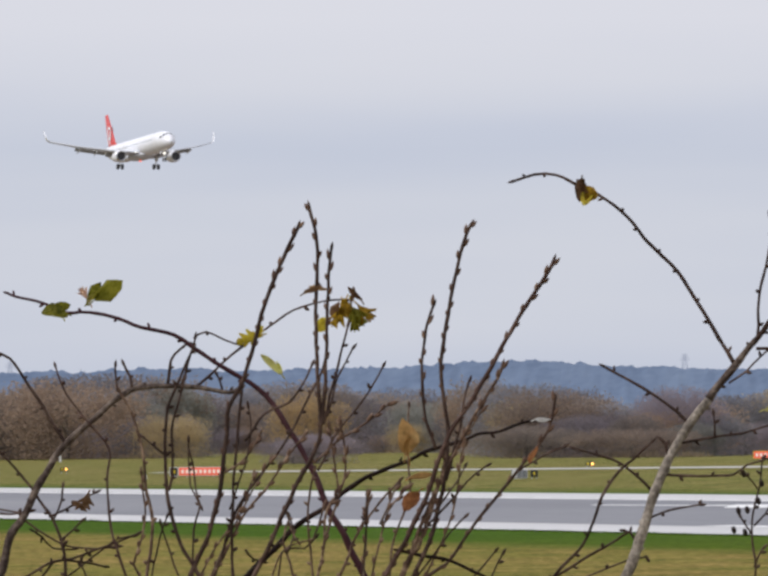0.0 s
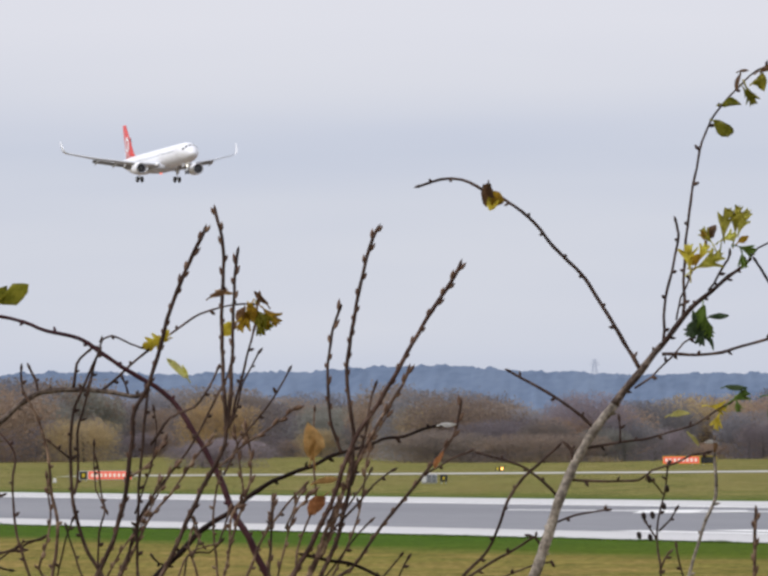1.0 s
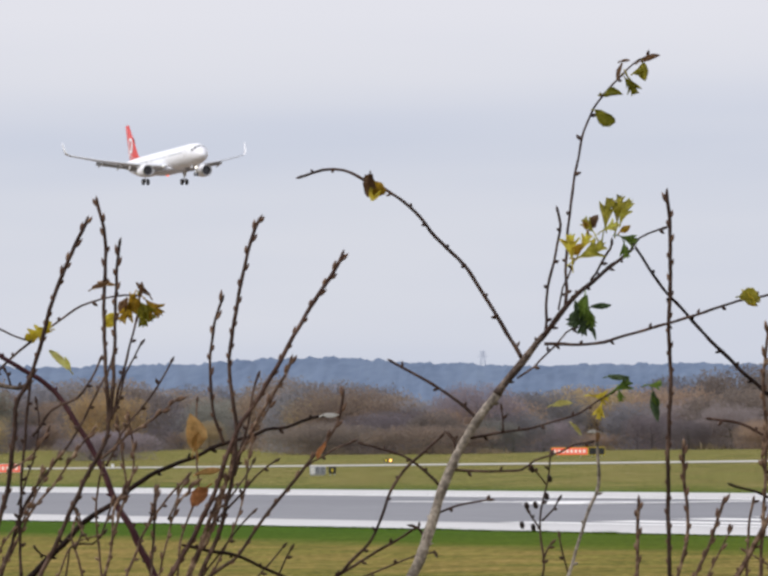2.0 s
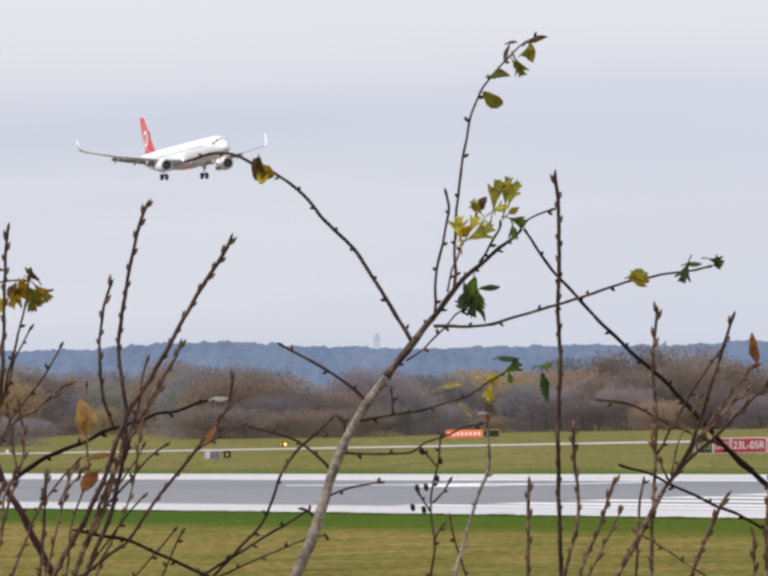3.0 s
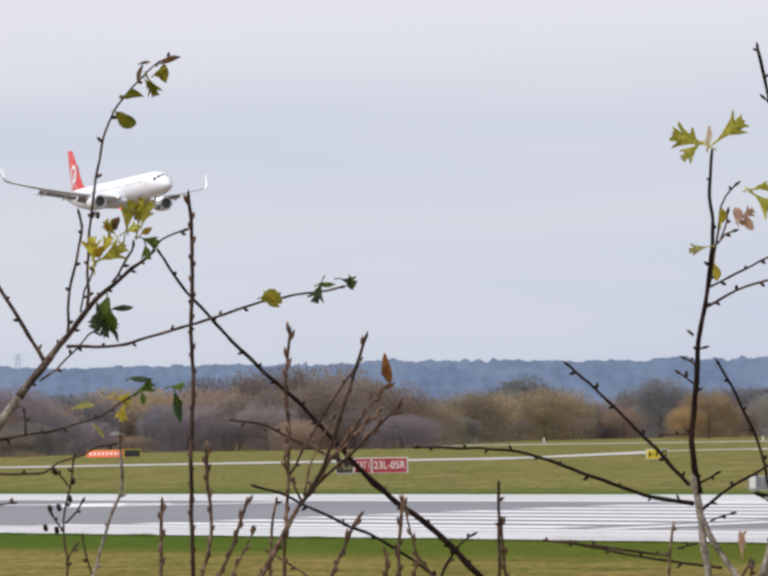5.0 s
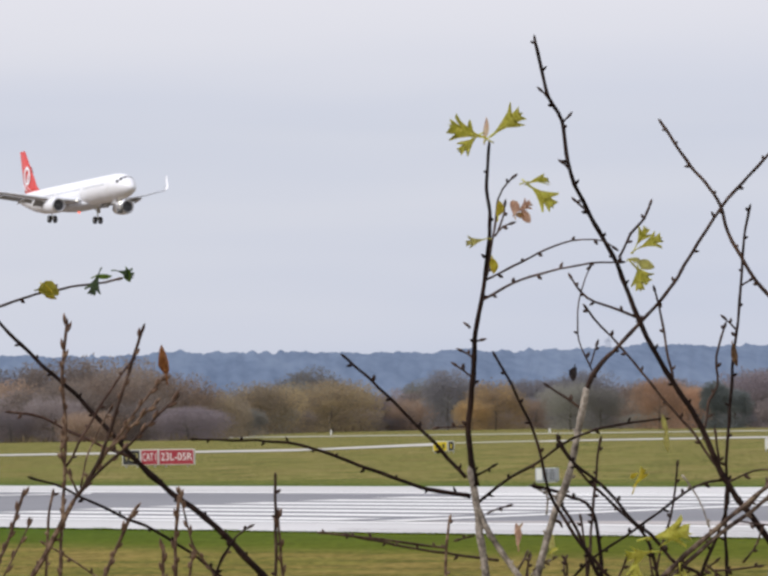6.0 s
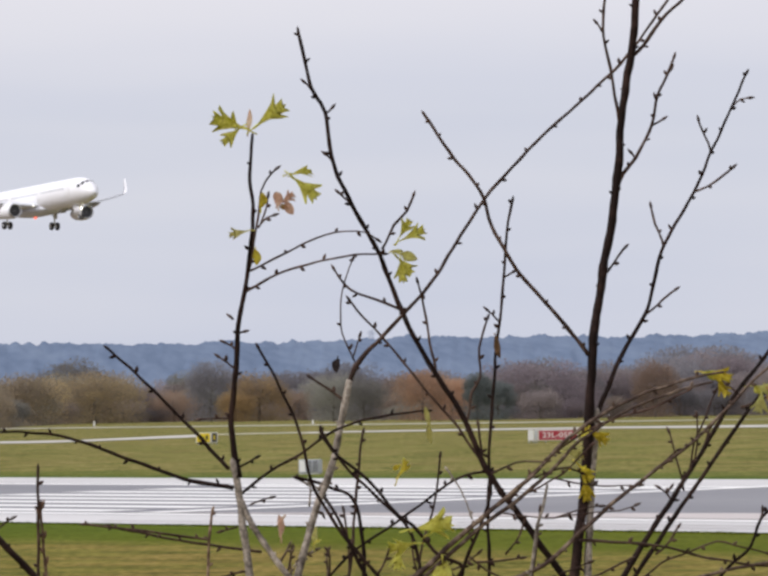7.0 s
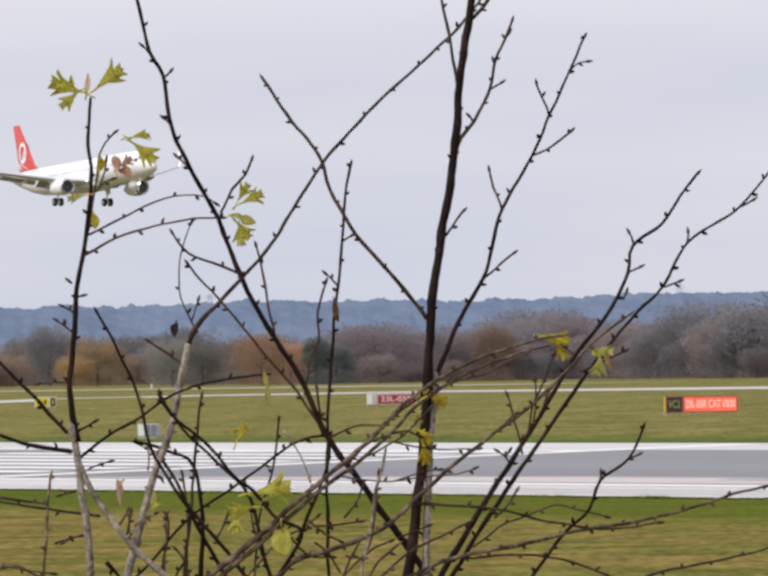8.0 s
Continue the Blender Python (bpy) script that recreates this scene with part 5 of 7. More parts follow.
branch(SHRUB_A2, 4.8, 3.0, [(-81.4, -16.4), (-79.6, -11.9), (-77.2, -8.3), (-74.7, -5.4), (-73.7, -4.4)], 'brown', rooted=True)
branch(SHRUB_A2, 4.2, 3.0, [(-78.7, -16.5), (-78.2, -10.7), (-77.9, -6.2)], rooted=True)
branch(SHRUB_A2, 3.0, 2.4, [(-62.9, -16.6), (-61.9, -14.5), (-61.2, -13.3)], rooted=True)
branch(SHRUB_A2, 4.8, 3.6, [(-73.0, -15.0), (-70.6, -9.6), (-69.0, -4.8), (-68.4, -1.3)], 'brown', buds=1.2, rooted=True)
branch(SHRUB_A2, 3.6, 2.4, [(-77.2, -14.9), (-75.4, -8.4), (-73.9, -6.6), (-73.1, -5.4)], 'brown', buds=1.2, rooted=True)
branch(SHRUB_A2, 3.6, 2.4, [(-71.0, -16.5), (-68.5, -11.4), (-67.0, -6.1), (-66.6, -1.9), (-65.7, -0.1)], 'brown', buds=1.2, rooted=True)
branch(SHRUB_A2, 3.6, 2.4, [(-71.8, -13.2), (-70.0, -7.2), (-67.5, -1.9), (-64.8, 2.3), (-63.4, 5.3)], 'brown', buds=1.2)
leaf(SHRUB_A2, -73.0, 0.4, 4.7, 95, 'tan', 'oval')
leaf(SHRUB_A2, -72.9, -0.0, 3.5, 80, 'tan', 'thin')
leaf(SHRUB_A2, -72.5, -7.2, 3.3, 230, 'orange', 'oval')
leaf(SHRUB_A2, -71.2, -4.2, 3.0, 10, 'tan', 'thin')
leaf(SHRUB_A2, -57.8, -2.0, 2.4, 240, 'orange', 'thin')
leaf(SHRUB_A2, -56.4, 2.5, 2.1, 0, 'paper', 'thin')
branch(SHRUB_A2, 3.4, 2.4, [(-76.5, -10.1), (-75.2, -7.1), (-74.0, -5.0)], 'straw', buds=1.1)
branch(SHRUB_A2, 3.4, 2.4, [(-78.7, -16.7), (-78.2, -12.5), (-78.2, -8.3), (-78.0, -5.9)], 'straw', buds=1.2, rooted=True)
branch(SHRUB_A2, 3.2, 2.2, [(-71.1, -9.5), (-68.4, -6.9), (-65.8, -2.7)], 'straw', buds=0.9)
branch(SHRUB_A2, 3.2, 2.4, [(-65.2, -16.7), (-63.6, -15.0), (-62.1, -13.1)], 'twig', buds=0.9, rooted=True)

SHRUB_B = shrub('arching purple-brown bramble with a few autumn leaves', -1.00, 0.06)
branch(SHRUB_B, 12.1, 3.6, [(-80.2, -16.8), (-82.9, -11.3), (-84.8, -7.9), (-86.5, -3.6), (-88.9, 0.7), (-91.7, 5.0), (-94.4, 7.5), (-98.1, 9.7), (-101.1, 11.7), (-103.9, 13.6), (-107.9, 14.5), (-110.9, 15.7), (-114.5, 16.5), (-117.4, 16.5), (-120.2, 17.7), (-123.9, 18.6), (-125.2, 19.1)], 'purple', buds=0.8, rooted=True)
branch(SHRUB_B, 15.8, 5.5, [(-126.7, -17.9), (-125.7, -15.5), (-124.5, -11.2), (-122.9, -8.8), (-120.7, -4.5), (-117.9, -0.2), (-114.1, 3.1), (-109.5, 6.6), (-104.9, 7.2), (-101.2, 7.0), (-96.9, 6.3), (-95.0, 7.2)], 'mid', buds=0.7, rooted=True)
branch(SHRUB_B, 5.5, 3.6, [(-117.6, 0.1), (-119.7, 3.5), (-122.1, 7.2), (-124.6, 10.7), (-127.3, 11.8)])
branch(SHRUB_B, 4.8, 3.6, [(-104.7, 7.3), (-104.2, 10.4), (-103.3, 11.6), (-102.4, 12.3)])
branch(SHRUB_B, 4.2, 3.0, [(-103.1, 7.1), (-102.1, 10.0), (-101.4, 12.2), (-101.1, 13.7)])
branch(SHRUB_B, 4.2, 2.4, [(-101.2, 7.0), (-98.7, 9.1), (-95.3, 12.1), (-92.5, 14.1), (-88.8, 16.5), (-86.3, 17.3), (-83.6, 17.7), (-81.9, 17.7)])
branch(SHRUB_B, 3.6, 3.0, [(-97.8, 6.4), (-98.3, 7.9), (-98.7, 9.0)])
branch(SHRUB_B, 4.2, 3.6, [(-109.2, 6.7), (-109.4, 8.3), (-110.4, 10.4)])
branch(SHRUB_B, 3.6, 3.0, [(-111.0, 6.5), (-111.3, 8.0), (-111.2, 10.3)])
branch(SHRUB_B, 3.0, 2.4, [(-101.4, 13.1), (-99.9, 13.9), (-97.4, 12.8), (-95.0, 12.1)])
branch(SHRUB_B, 10.9, 3.6, [(-94.9, -16.7), (-91.5, -13.3), (-88.4, -10.3), (-84.7, -7.9), (-81.6, -5.5), (-78.5, -3.8), (-74.8, -2.5), (-71.8, -1.0), (-68.1, -0.1), (-65.9, 0.8), (-63.2, 1.2), (-59.5, 2.4), (-56.7, 2.7)], 'dark', buds=0.8, rooted=True)
branch(SHRUB_B, 7.3, 3.0, [(-117.7, -16.5), (-118.0, -13.1), (-119.2, -9.4), (-121.0, -6.9), (-122.2, -5.1), (-125.9, -0.8)], rooted=True)
branch(SHRUB_B, 4.8, 3.0, [(-122.6, -16.5), (-119.2, -14.6), (-116.8, -14.3), (-111.8, -12.5), (-108.1, -11.0)], rooted=True)
branch(SHRUB_B, 3.6, 2.4, [(-119.8, -9.1), (-116.7, -7.6), (-115.2, -6.7), (-113.3, -5.8)])
branch(SHRUB_B, 3.6, 2.4, [(-118.1, -11.9), (-116.1, -10.0), (-115.2, -9.3)])
branch(SHRUB_B, 3.0, 2.4, [(-122.9, -9.4), (-121.4, -10.6), (-118.0, -12.5), (-114.3, -13.1), (-110.6, -12.8)])
branch(SHRUB_B, 3.6, 2.4, [(-117.4, -16.5), (-113.7, -13.7), (-111.2, -11.9), (-108.7, -11.5)], rooted=True)
branch(SHRUB_B, 3.6, 2.4, [(-128.4, -8.1), (-124.7, -8.7), (-121.6, -8.2)])
branch(SHRUB_B, 3.0, 1.8, [(-126.0, -8.1), (-123.5, -8.5), (-121.7, -8.3)])
branch(SHRUB_B, 3.6, 2.4, [(-119.2, -9.4), (-118.2, -7.0), (-117.9, -4.8)])
branch(SHRUB_B, 3.0, 2.4, [(-115.2, -16.5), (-115.8, -14.3), (-113.7, -13.1), (-111.2, -13.0)], rooted=True)
leaf(SHRUB_B, -94.2, 13.0, 3.2, 200, 'yellow', 'lobed')
leaf(SHRUB_B, -93.1, 13.6, 2.2, 60, 'yellow', 'lobed')
leaf(SHRUB_B, -86.4, 19.0, 2.1, 200, 'tan', 'thin')
leaf(SHRUB_B, -85.3, 19.2, 2.1, 345, 'tan', 'thin')
leaf(SHRUB_B, -81.2, 18.4, 2.1, 80, 'brown', 'thin')
leaf(SHRUB_B, -114.9, -7.3, 2.8, 250, 'brown', 'lobed')
leaf(SHRUB_B, -115.9, -7.6, 1.8, 150, 'brown', 'lobed')
leaf(SHRUB_B, -118.9, 16.6, 3.8, 172, 'green', 'oval')
leaf(SHRUB_B, -117.9, 17.1, 2.6, 14, 'green', 'oval')
leaf(SHRUB_B, -118.1, 16.4, 1.7, 135, 'lime', 'oval')
leaf(SHRUB_B, -114.8, 18.6, 2.2, 122, 'salmon', 'wedge')
leaf(SHRUB_B, -113.5, 19.1, 2.7, 56, 'green', 'oval')
leaf(SHRUB_B, -128.0, 11.6, 2.4, 190, 'dark', 'round')
leaf(SHRUB_B, -111.8, 19.2, 4.3, 34, 'green', 'oval')
leaf(SHRUB_B, -114.1, 18.2, 1.6, 48, 'olive', 'oval')
leaf(SHRUB_B, -82.9, 16.0, 3.9, 246, 'ochre', 'wedge')
leaf(SHRUB_B, -83.5, 16.3, 2.3, 246, 'brown', 'oval')
leaf(SHRUB_B, -81.2, 15.7, 3.9, 279, 'olive', 'wedge')
leaf(SHRUB_B, -80.0, 16.4, 3.6, 316, 'ochre', 'wedge')
leaf(SHRUB_B, -80.9, 16.1, 3.7, 309, 'olive', 'wedge')
leaf(SHRUB_B, -82.1, 16.5, 2.6, 287, 'ochre', 'oval')
leaf(SHRUB_B, -81.1, 18.5, 2.5, 137, 'brown', 'thin')
leaf(SHRUB_B, -85.2, 14.6, 2.0, 238, 'yellow', 'round')
leaf(SHRUB_B, -82.9, 16.3, 1.3, 216, 'ochre', 'oval')
leaf(SHRUB_B, -91.6, 9.9, 3.6, 136, 'pale', 'thin')
leaf(SHRUB_B, -90.4, 9.2, 1.7, 292, 'lime', 'thin')
branch(SHRUB_B, 3.6, 2.4, [(-95.1, -13.4), (-94.2, -14.5), (-92.4, -15.0)], 'dark', buds=0.9)
branch(SHRUB_B, 4.2, 3.0, [(-120.9, -16.8), (-119.0, -14.7), (-116.1, -14.7), (-112.3, -15.4)], 'dark', buds=0.9, rooted=True)
branch(SHRUB_B, 3.0, 2.2, [(-122.2, -10.6), (-120.7, -11.6), (-119.2, -13.1), (-116.1, -13.0)], 'dark', buds=0.9)

SHRUB_C = shrub('grey-barked hawthorn sapling with scattered yellow-green leaves', -0.48, 0.00)
branch(SHRUB_C, 16.4, 11.5, [(-48.4, -19.3), (-46.2, -14.5), (-44.3, -8.5), (-42.1, -3.0), (-39.0, 2.1), (-36.5, 5.3)], 'grey', buds=0.7, rooted=True)
branch(SHRUB_C, 11.7, 8.4, [(-36.8, 4.9), (-35.6, 6.6), (-33.1, 9.6), (-30.6, 12.6)], 'mid', buds=0.8)
branch(SHRUB_C, 8.6, 4.0, [(-30.9, 12.3), (-30.6, 12.6), (-27.5, 16.5), (-24.4, 19.1), (-21.4, 21.5), (-19.8, 22.8)], buds=0.9)
branch(SHRUB_C, 6.1, 3.6, [(-33.7, 9.4), (-37.2, 15.4), (-40.7, 20.9), (-43.7, 23.9), (-47.3, 28.2), (-50.4, 30.4), (-52.8, 31.6), (-55.5, 32.9), (-58.2, 32.9), (-61.3, 32.0)])
branch(SHRUB_C, 4.2, 3.6, [(-30.8, 12.3), (-30.6, 14.0), (-30.4, 18.0), (-29.4, 22.3), (-28.8, 25.9), (-29.2, 28.0)])
branch(SHRUB_C, 4.8, 2.4, [(-28.3, 15.5), (-28.1, 17.4), (-28.0, 23.4), (-27.3, 28.9), (-26.7, 33.1), (-25.4, 38.3), (-23.5, 41.6), (-21.0, 44.3), (-18.9, 46.1), (-16.9, 46.8)])
branch(SHRUB_C, 4.8, 3.0, [(-30.9, 11.1), (-24.6, 11.1), (-20.9, 12.1), (-14.8, 13.7), (-11.8, 14.6), (-6.9, 16.1), (-2.6, 17.0), (1.6, 17.5), (3.7, 18.0)])
branch(SHRUB_C, 4.2, 2.4, [(-27.5, 16.8), (-24.7, 18.8), (-22.6, 20.8), (-20.5, 22.1), (-18.9, 24.2), (-15.6, 25.4)])
branch(SHRUB_C, 3.6, 3.0, [(-25.1, 18.9), (-23.8, 21.0), (-22.6, 22.8), (-22.4, 24.0)])
branch(SHRUB_C, 3.0, 2.4, [(-34.3, 6.9), (-32.2, 8.3), (-30.3, 10.1), (-28.2, 12.5), (-26.8, 13.1)])
branch(SHRUB_C, 3.0, 2.4, [(-29.1, 15.3), (-28.6, 18.0), (-27.8, 19.2), (-27.1, 21.6)])
branch(SHRUB_C, 4.8, 3.6, [(-39.3, 1.9), (-41.7, 4.2), (-44.1, 5.8), (-46.5, 7.3), (-50.2, 9.3)])
branch(SHRUB_C, 4.2, 2.4, [(-42.1, -4.4), (-37.5, -4.6), (-33.9, -4.4), (-32.1, -3.2), (-29.0, -2.3), (-27.2, -1.4), (-24.9, -1.0)])
branch(SHRUB_C, 4.2, 2.4, [(-40.5, -0.5), (-36.3, 0.2), (-33.2, 0.6), (-29.6, 1.6), (-26.5, 2.5), (-24.4, 4.0), (-22.2, 5.2)])
branch(SHRUB_C, 5.5, 4.2, [(-42.0, -3.0), (-42.2, -0.6), (-43.2, 0.3)])
branch(SHRUB_C, 4.2, 3.0, [(-44.0, -6.4), (-45.8, -4.5), (-47.7, -3.0), (-50.7, -1.8), (-54.0, -0.9)])
branch(SHRUB_C, 3.6, 2.4, [(-45.2, -10.1), (-42.9, -9.1), (-40.4, -8.5), (-37.4, -8.1)])
branch(SHRUB_C, 5.5, 3.6, [(-56.3, -16.9), (-52.6, -13.0), (-51.1, -9.9), (-50.1, -6.9), (-48.0, -3.9), (-45.8, -2.1), (-43.5, 0.1)], rooted=True)
branch(SHRUB_C, 4.8, 3.6, [(-56.0, -16.9), (-52.0, -14.5), (-48.4, -12.4), (-46.8, -11.4)], rooted=True)
branch(SHRUB_C, 4.2, 3.0, [(-45.9, -12.9), (-46.8, -11.5), (-47.9, -11.2)])
branch(SHRUB_C, 3.0, 2.4, [(-46.6, -14.8), (-44.4, -15.0)], rooted=True)
branch(SHRUB_C, 3.6, 2.4, [(-36.1, 0.2), (-36.2, 2.0), (-36.3, 3.6)])
leaf(SHRUB_C, -52.3, 30.8, 3.0, 265, 'brown', 'oval')
leaf(SHRUB_C, -51.3, 30.5, 2.2, 330, 'ochre', 'round')
leaf(SHRUB_C, -51.6, 29.9, 1.9, 240, 'yellow', 'round')
leaf(SHRUB_C, -52.3, 31.8, 1.6, 60, 'brown', 'oval')
leaf(SHRUB_C, -27.4, 22.8, 3.8, 94, 'yellow', 'wedge')
leaf(SHRUB_C, -25.2, 22.3, 4.4, 27, 'lime', 'wedge')
leaf(SHRUB_C, -25.8, 23.4, 2.9, 60, 'yellow', 'wedge')
leaf(SHRUB_C, -26.7, 22.7, 1.9, 47, 'ochre', 'oval')
leaf(SHRUB_C, -25.1, 25.5, 2.7, 124, 'lime', 'wedge')
leaf(SHRUB_C, -23.0, 26.9, 4.4, 79, 'olive', 'wedge')
leaf(SHRUB_C, -21.6, 27.3, 4.3, 82, 'olive', 'wedge')
leaf(SHRUB_C, -20.9, 27.0, 4.1, 63, 'lime', 'wedge')
leaf(SHRUB_C, -20.7, 25.2, 1.6, 28, 'ochre', 'oval')
leaf(SHRUB_C, -22.6, 25.4, 2.5, 22, 'lime', 'wedge')
leaf(SHRUB_C, -20.4, 24.0, 2.7, 342, 'leafgreen', 'wedge')
leaf(SHRUB_C, -20.8, 22.8, 2.5, 281, 'leafgreen', 'wedge')
leaf(SHRUB_C, -24.6, 26.1, 2.1, 59, 'brown', 'oval')
leaf(SHRUB_C, -25.6, 25.7, 1.3, 106, 'ochre', 'oval')
leaf(SHRUB_C, -25.9, 14.0, 3.9, 263, 'darkgreen', 'wedge')
leaf(SHRUB_C, -27.0, 14.1, 2.4, 224, 'darkgreen', 'wedge')
leaf(SHRUB_C, -25.0, 14.1, 2.2, 282, 'leafgreen', 'wedge')
leaf(SHRUB_C, -25.9, 15.4, 3.4, 265, 'leafgreen', 'oval')
leaf(SHRUB_C, -27.1, 14.2, 2.4, 250, 'darkgreen', 'oval')
leaf(SHRUB_C, -25.2, 14.4, 2.4, 288, 'leafgreen', 'oval')
leaf(SHRUB_C, -23.6, 15.7, 2.7, 3, 'darkgreen', 'thin')
leaf(SHRUB_C, -24.8, 12.6, 2.4, 291, 'darkgreen', 'thin')
leaf(SHRUB_C, -26.8, 15.3, 2.5, 98, 'darkgreen', 'thin')
leaf(SHRUB_C, -22.2, 42.0, 2.6, 2, 'green', 'oval')
leaf(SHRUB_C, -23.0, 39.0, 3.1, 326, 'green', 'oval')
leaf(SHRUB_C, -19.8, 43.1, 3.1, 293, 'olive', 'wedge')
leaf(SHRUB_C, -20.3, 43.4, 2.0, 301, 'green', 'wedge')
leaf(SHRUB_C, -18.7, 44.6, 1.7, 12, 'olive', 'oval')
leaf(SHRUB_C, -17.5, 46.3, 2.7, 18, 'brown', 'thin')
leaf(SHRUB_C, -21.3, 44.6, 2.3, 253, 'brown', 'thin')
leaf(SHRUB_C, -18.3, 44.7, 2.5, 275, 'olive', 'oval')
leaf(SHRUB_C, -20.5, 46.0, 1.3, 5, 'brown', 'thin')
leaf(SHRUB_C, -5.3, 16.6, 2.7, 354, 'olive', 'round')
leaf(SHRUB_C, -5.3, 16.4, 2.5, 310, 'yellow', 'oval')
leaf(SHRUB_C, 0.4, 17.4, 3.2, 250, 'darkgreen', 'wedge')
leaf(SHRUB_C, 1.4, 18.2, 2.3, 359, 'leafgreen', 'thin')
leaf(SHRUB_C, 4.0, 18.6, 2.4, 343, 'darkgreen', 'wedge')
leaf(SHRUB_C, 4.4, 18.3, 1.8, 281, 'leafgreen', 'oval')
leaf(SHRUB_C, -24.0, 3.0, 2.8, 256, 'yellow', 'wedge')
leaf(SHRUB_C, -24.1, 4.5, 2.6, 350, 'yellow', 'wedge')
leaf(SHRUB_C, -21.4, 5.8, 3.1, 34, 'leafgreen', 'wedge')
leaf(SHRUB_C, -21.6, 4.8, 2.0, 280, 'leafgreen', 'wedge')
leaf(SHRUB_C, -21.6, 6.9, 3.0, 356, 'darkgreen', 'thin')
leaf(SHRUB_C, -17.3, 5.9, 2.3, 2, 'leafgreen', 'wedge')
leaf(SHRUB_C, -17.2, 3.2, 3.8, 279, 'darkgreen', 'thin')
leaf(SHRUB_C, -17.1, 3.9, 1.5, 307, 'leafgreen', 'oval')
leaf(SHRUB_C, -28.7, 3.7, 2.8, 7, 'pale', 'thin')
leaf(SHRUB_C, -26.9, 0.5, 2.0, 309, 'pale', 'thin')

SHRUB_D = shrub('slender dark-stemmed shrub leaning over the hedge', 0.17, 0.10)
branch(SHRUB_D, 10.9, 3.6, [(20.1, -18.5), (14.4, -12.5), (8.9, -8.2), (4.7, -4.1), (1.1, -0.1), (-1.9, 3.3), (-5.9, 7.0), (-9.8, 10.8), (-13.4, 14.8), (-16.4, 18.2), (-19.7, 23.2)], 'dark', rooted=True)
branch(SHRUB_D, 5.5, 3.0, [(9.2, -8.5), (6.8, -6.6), (5.0, -4.7)], 'dark')
branch(SHRUB_D, 4.8, 3.6, [(4.9, -4.4), (2.5, -3.4), (-3.0, -0.9), (-6.6, 1.0), (-11.0, 1.7)], 'red')
branch(SHRUB_D, 6.1, 5.5, [(-15.8, -19.7), (-15.9, -12.0), (-15.9, -2.8), (-15.5, 6.3), (-15.6, 12.5), (-15.4, 18.0), (-15.4, 24.7), (-15.7, 30.3)], buds=1.3, rooted=True)
branch(SHRUB_D, 5.5, 4.8, [(-15.2, -19.7), (-13.5, -12.1), (-13.9, -5.9), (-13.9, -1.0)], 'brown', buds=1.2, rooted=True)
branch(SHRUB_D, 6.1, 4.8, [(-19.9, -19.7), (-19.8, -13.8), (-19.6, -8.0)], 'brown', buds=1.3, rooted=True)
branch(SHRUB_D, 4.8, 2.4, [(-32.0, -19.5), (-31.5, -16.1), (-32.0, -11.8), (-31.6, -8.7), (-30.9, -5.7), (-30.5, -2.3)], rooted=True)
branch(SHRUB_D, 3.0, 2.4, [(-31.7, -10.9), (-30.3, -9.4), (-29.3, -7.8)])
branch(SHRUB_D, 3.0, 2.4, [(-32.0, -11.8), (-33.0, -10.5), (-33.6, -9.3)])
branch(SHRUB_D, 3.0, 2.4, [(-31.7, -16.1), (-31.0, -14.2), (-30.1, -13.3)])
branch(SHRUB_D, 2.4, 1.8, [(-31.2, -6.3), (-32.4, -4.7), (-33.3, -4.4)])
branch(SHRUB_D, 5.5, 4.2, [(-29.0, -19.5), (-27.4, -14.3), (-25.8, -9.4), (-24.6, -6.4), (-24.7, -1.5), (-24.7, 0.4)], 'grey', buds=0.8, rooted=True)
branch(SHRUB_D, 3.6, 2.4, [(-27.9, -19.2), (-29.2, -14.9), (-29.6, -12.3)], rooted=True)
branch(SHRUB_D, 5.5, 3.6, [(17.8, -21.1), (11.5, -16.1), (7.8, -13.6), (3.0, -11.4), (-2.2, -8.9), (-4.9, -7.6), (-8.3, -6.5)], 'dark', rooted=True)
branch(SHRUB_D, 4.2, 3.0, [(14.9, -18.6), (17.4, -14.4), (19.6, -12.9)], rooted=True)
leaf(SHRUB_D, -24.6, -0.3, 1.8, 270, 'brown', 'thin')
leaf(SHRUB_D, -25.2, 0.2, 1.5, 180, 'paper', 'thin')
berry(SHRUB_D, -33.6, -9.0)
berry(SHRUB_D, -32.5, -8.9)
berry(SHRUB_D, -34.2, -11.4)
berry(SHRUB_D, -32.8, -11.7)
berry(SHRUB_D, -32.9, -4.4)
berry(SHRUB_D, -30.7, -5.6)
berry(SHRUB_D, -31.1, -7.8)

SHRUB_E = shrub('brown budding shrub with fanned upright shoots', -0.06, -0.10)
branch(SHRUB_E, 8.5, 6.7, [(-8.3, -19.4), (-5.2, -14.0), (-2.4, -9.0)], 'brown', buds=0.8, rooted=True)
branch(SHRUB_E, 5.5, 4.2, [(-4.4, -19.5), (-4.1, -11.9), (-3.7, -6.0), (-3.5, 0.0), (-3.8, 6.0), (-3.1, 12.7)], 'brown', buds=1.2, rooted=True)
branch(SHRUB_E, 5.5, 4.2, [(-2.4, -9.0), (0.7, -4.2), (2.6, 1.1), (4.4, 6.5), (6.3, 12.0)], buds=1.2)
branch(SHRUB_E, 3.6, 3.0, [(-3.5, -5.1), (0.2, 1.2), (3.8, 6.5), (5.1, 8.0)], 'red')
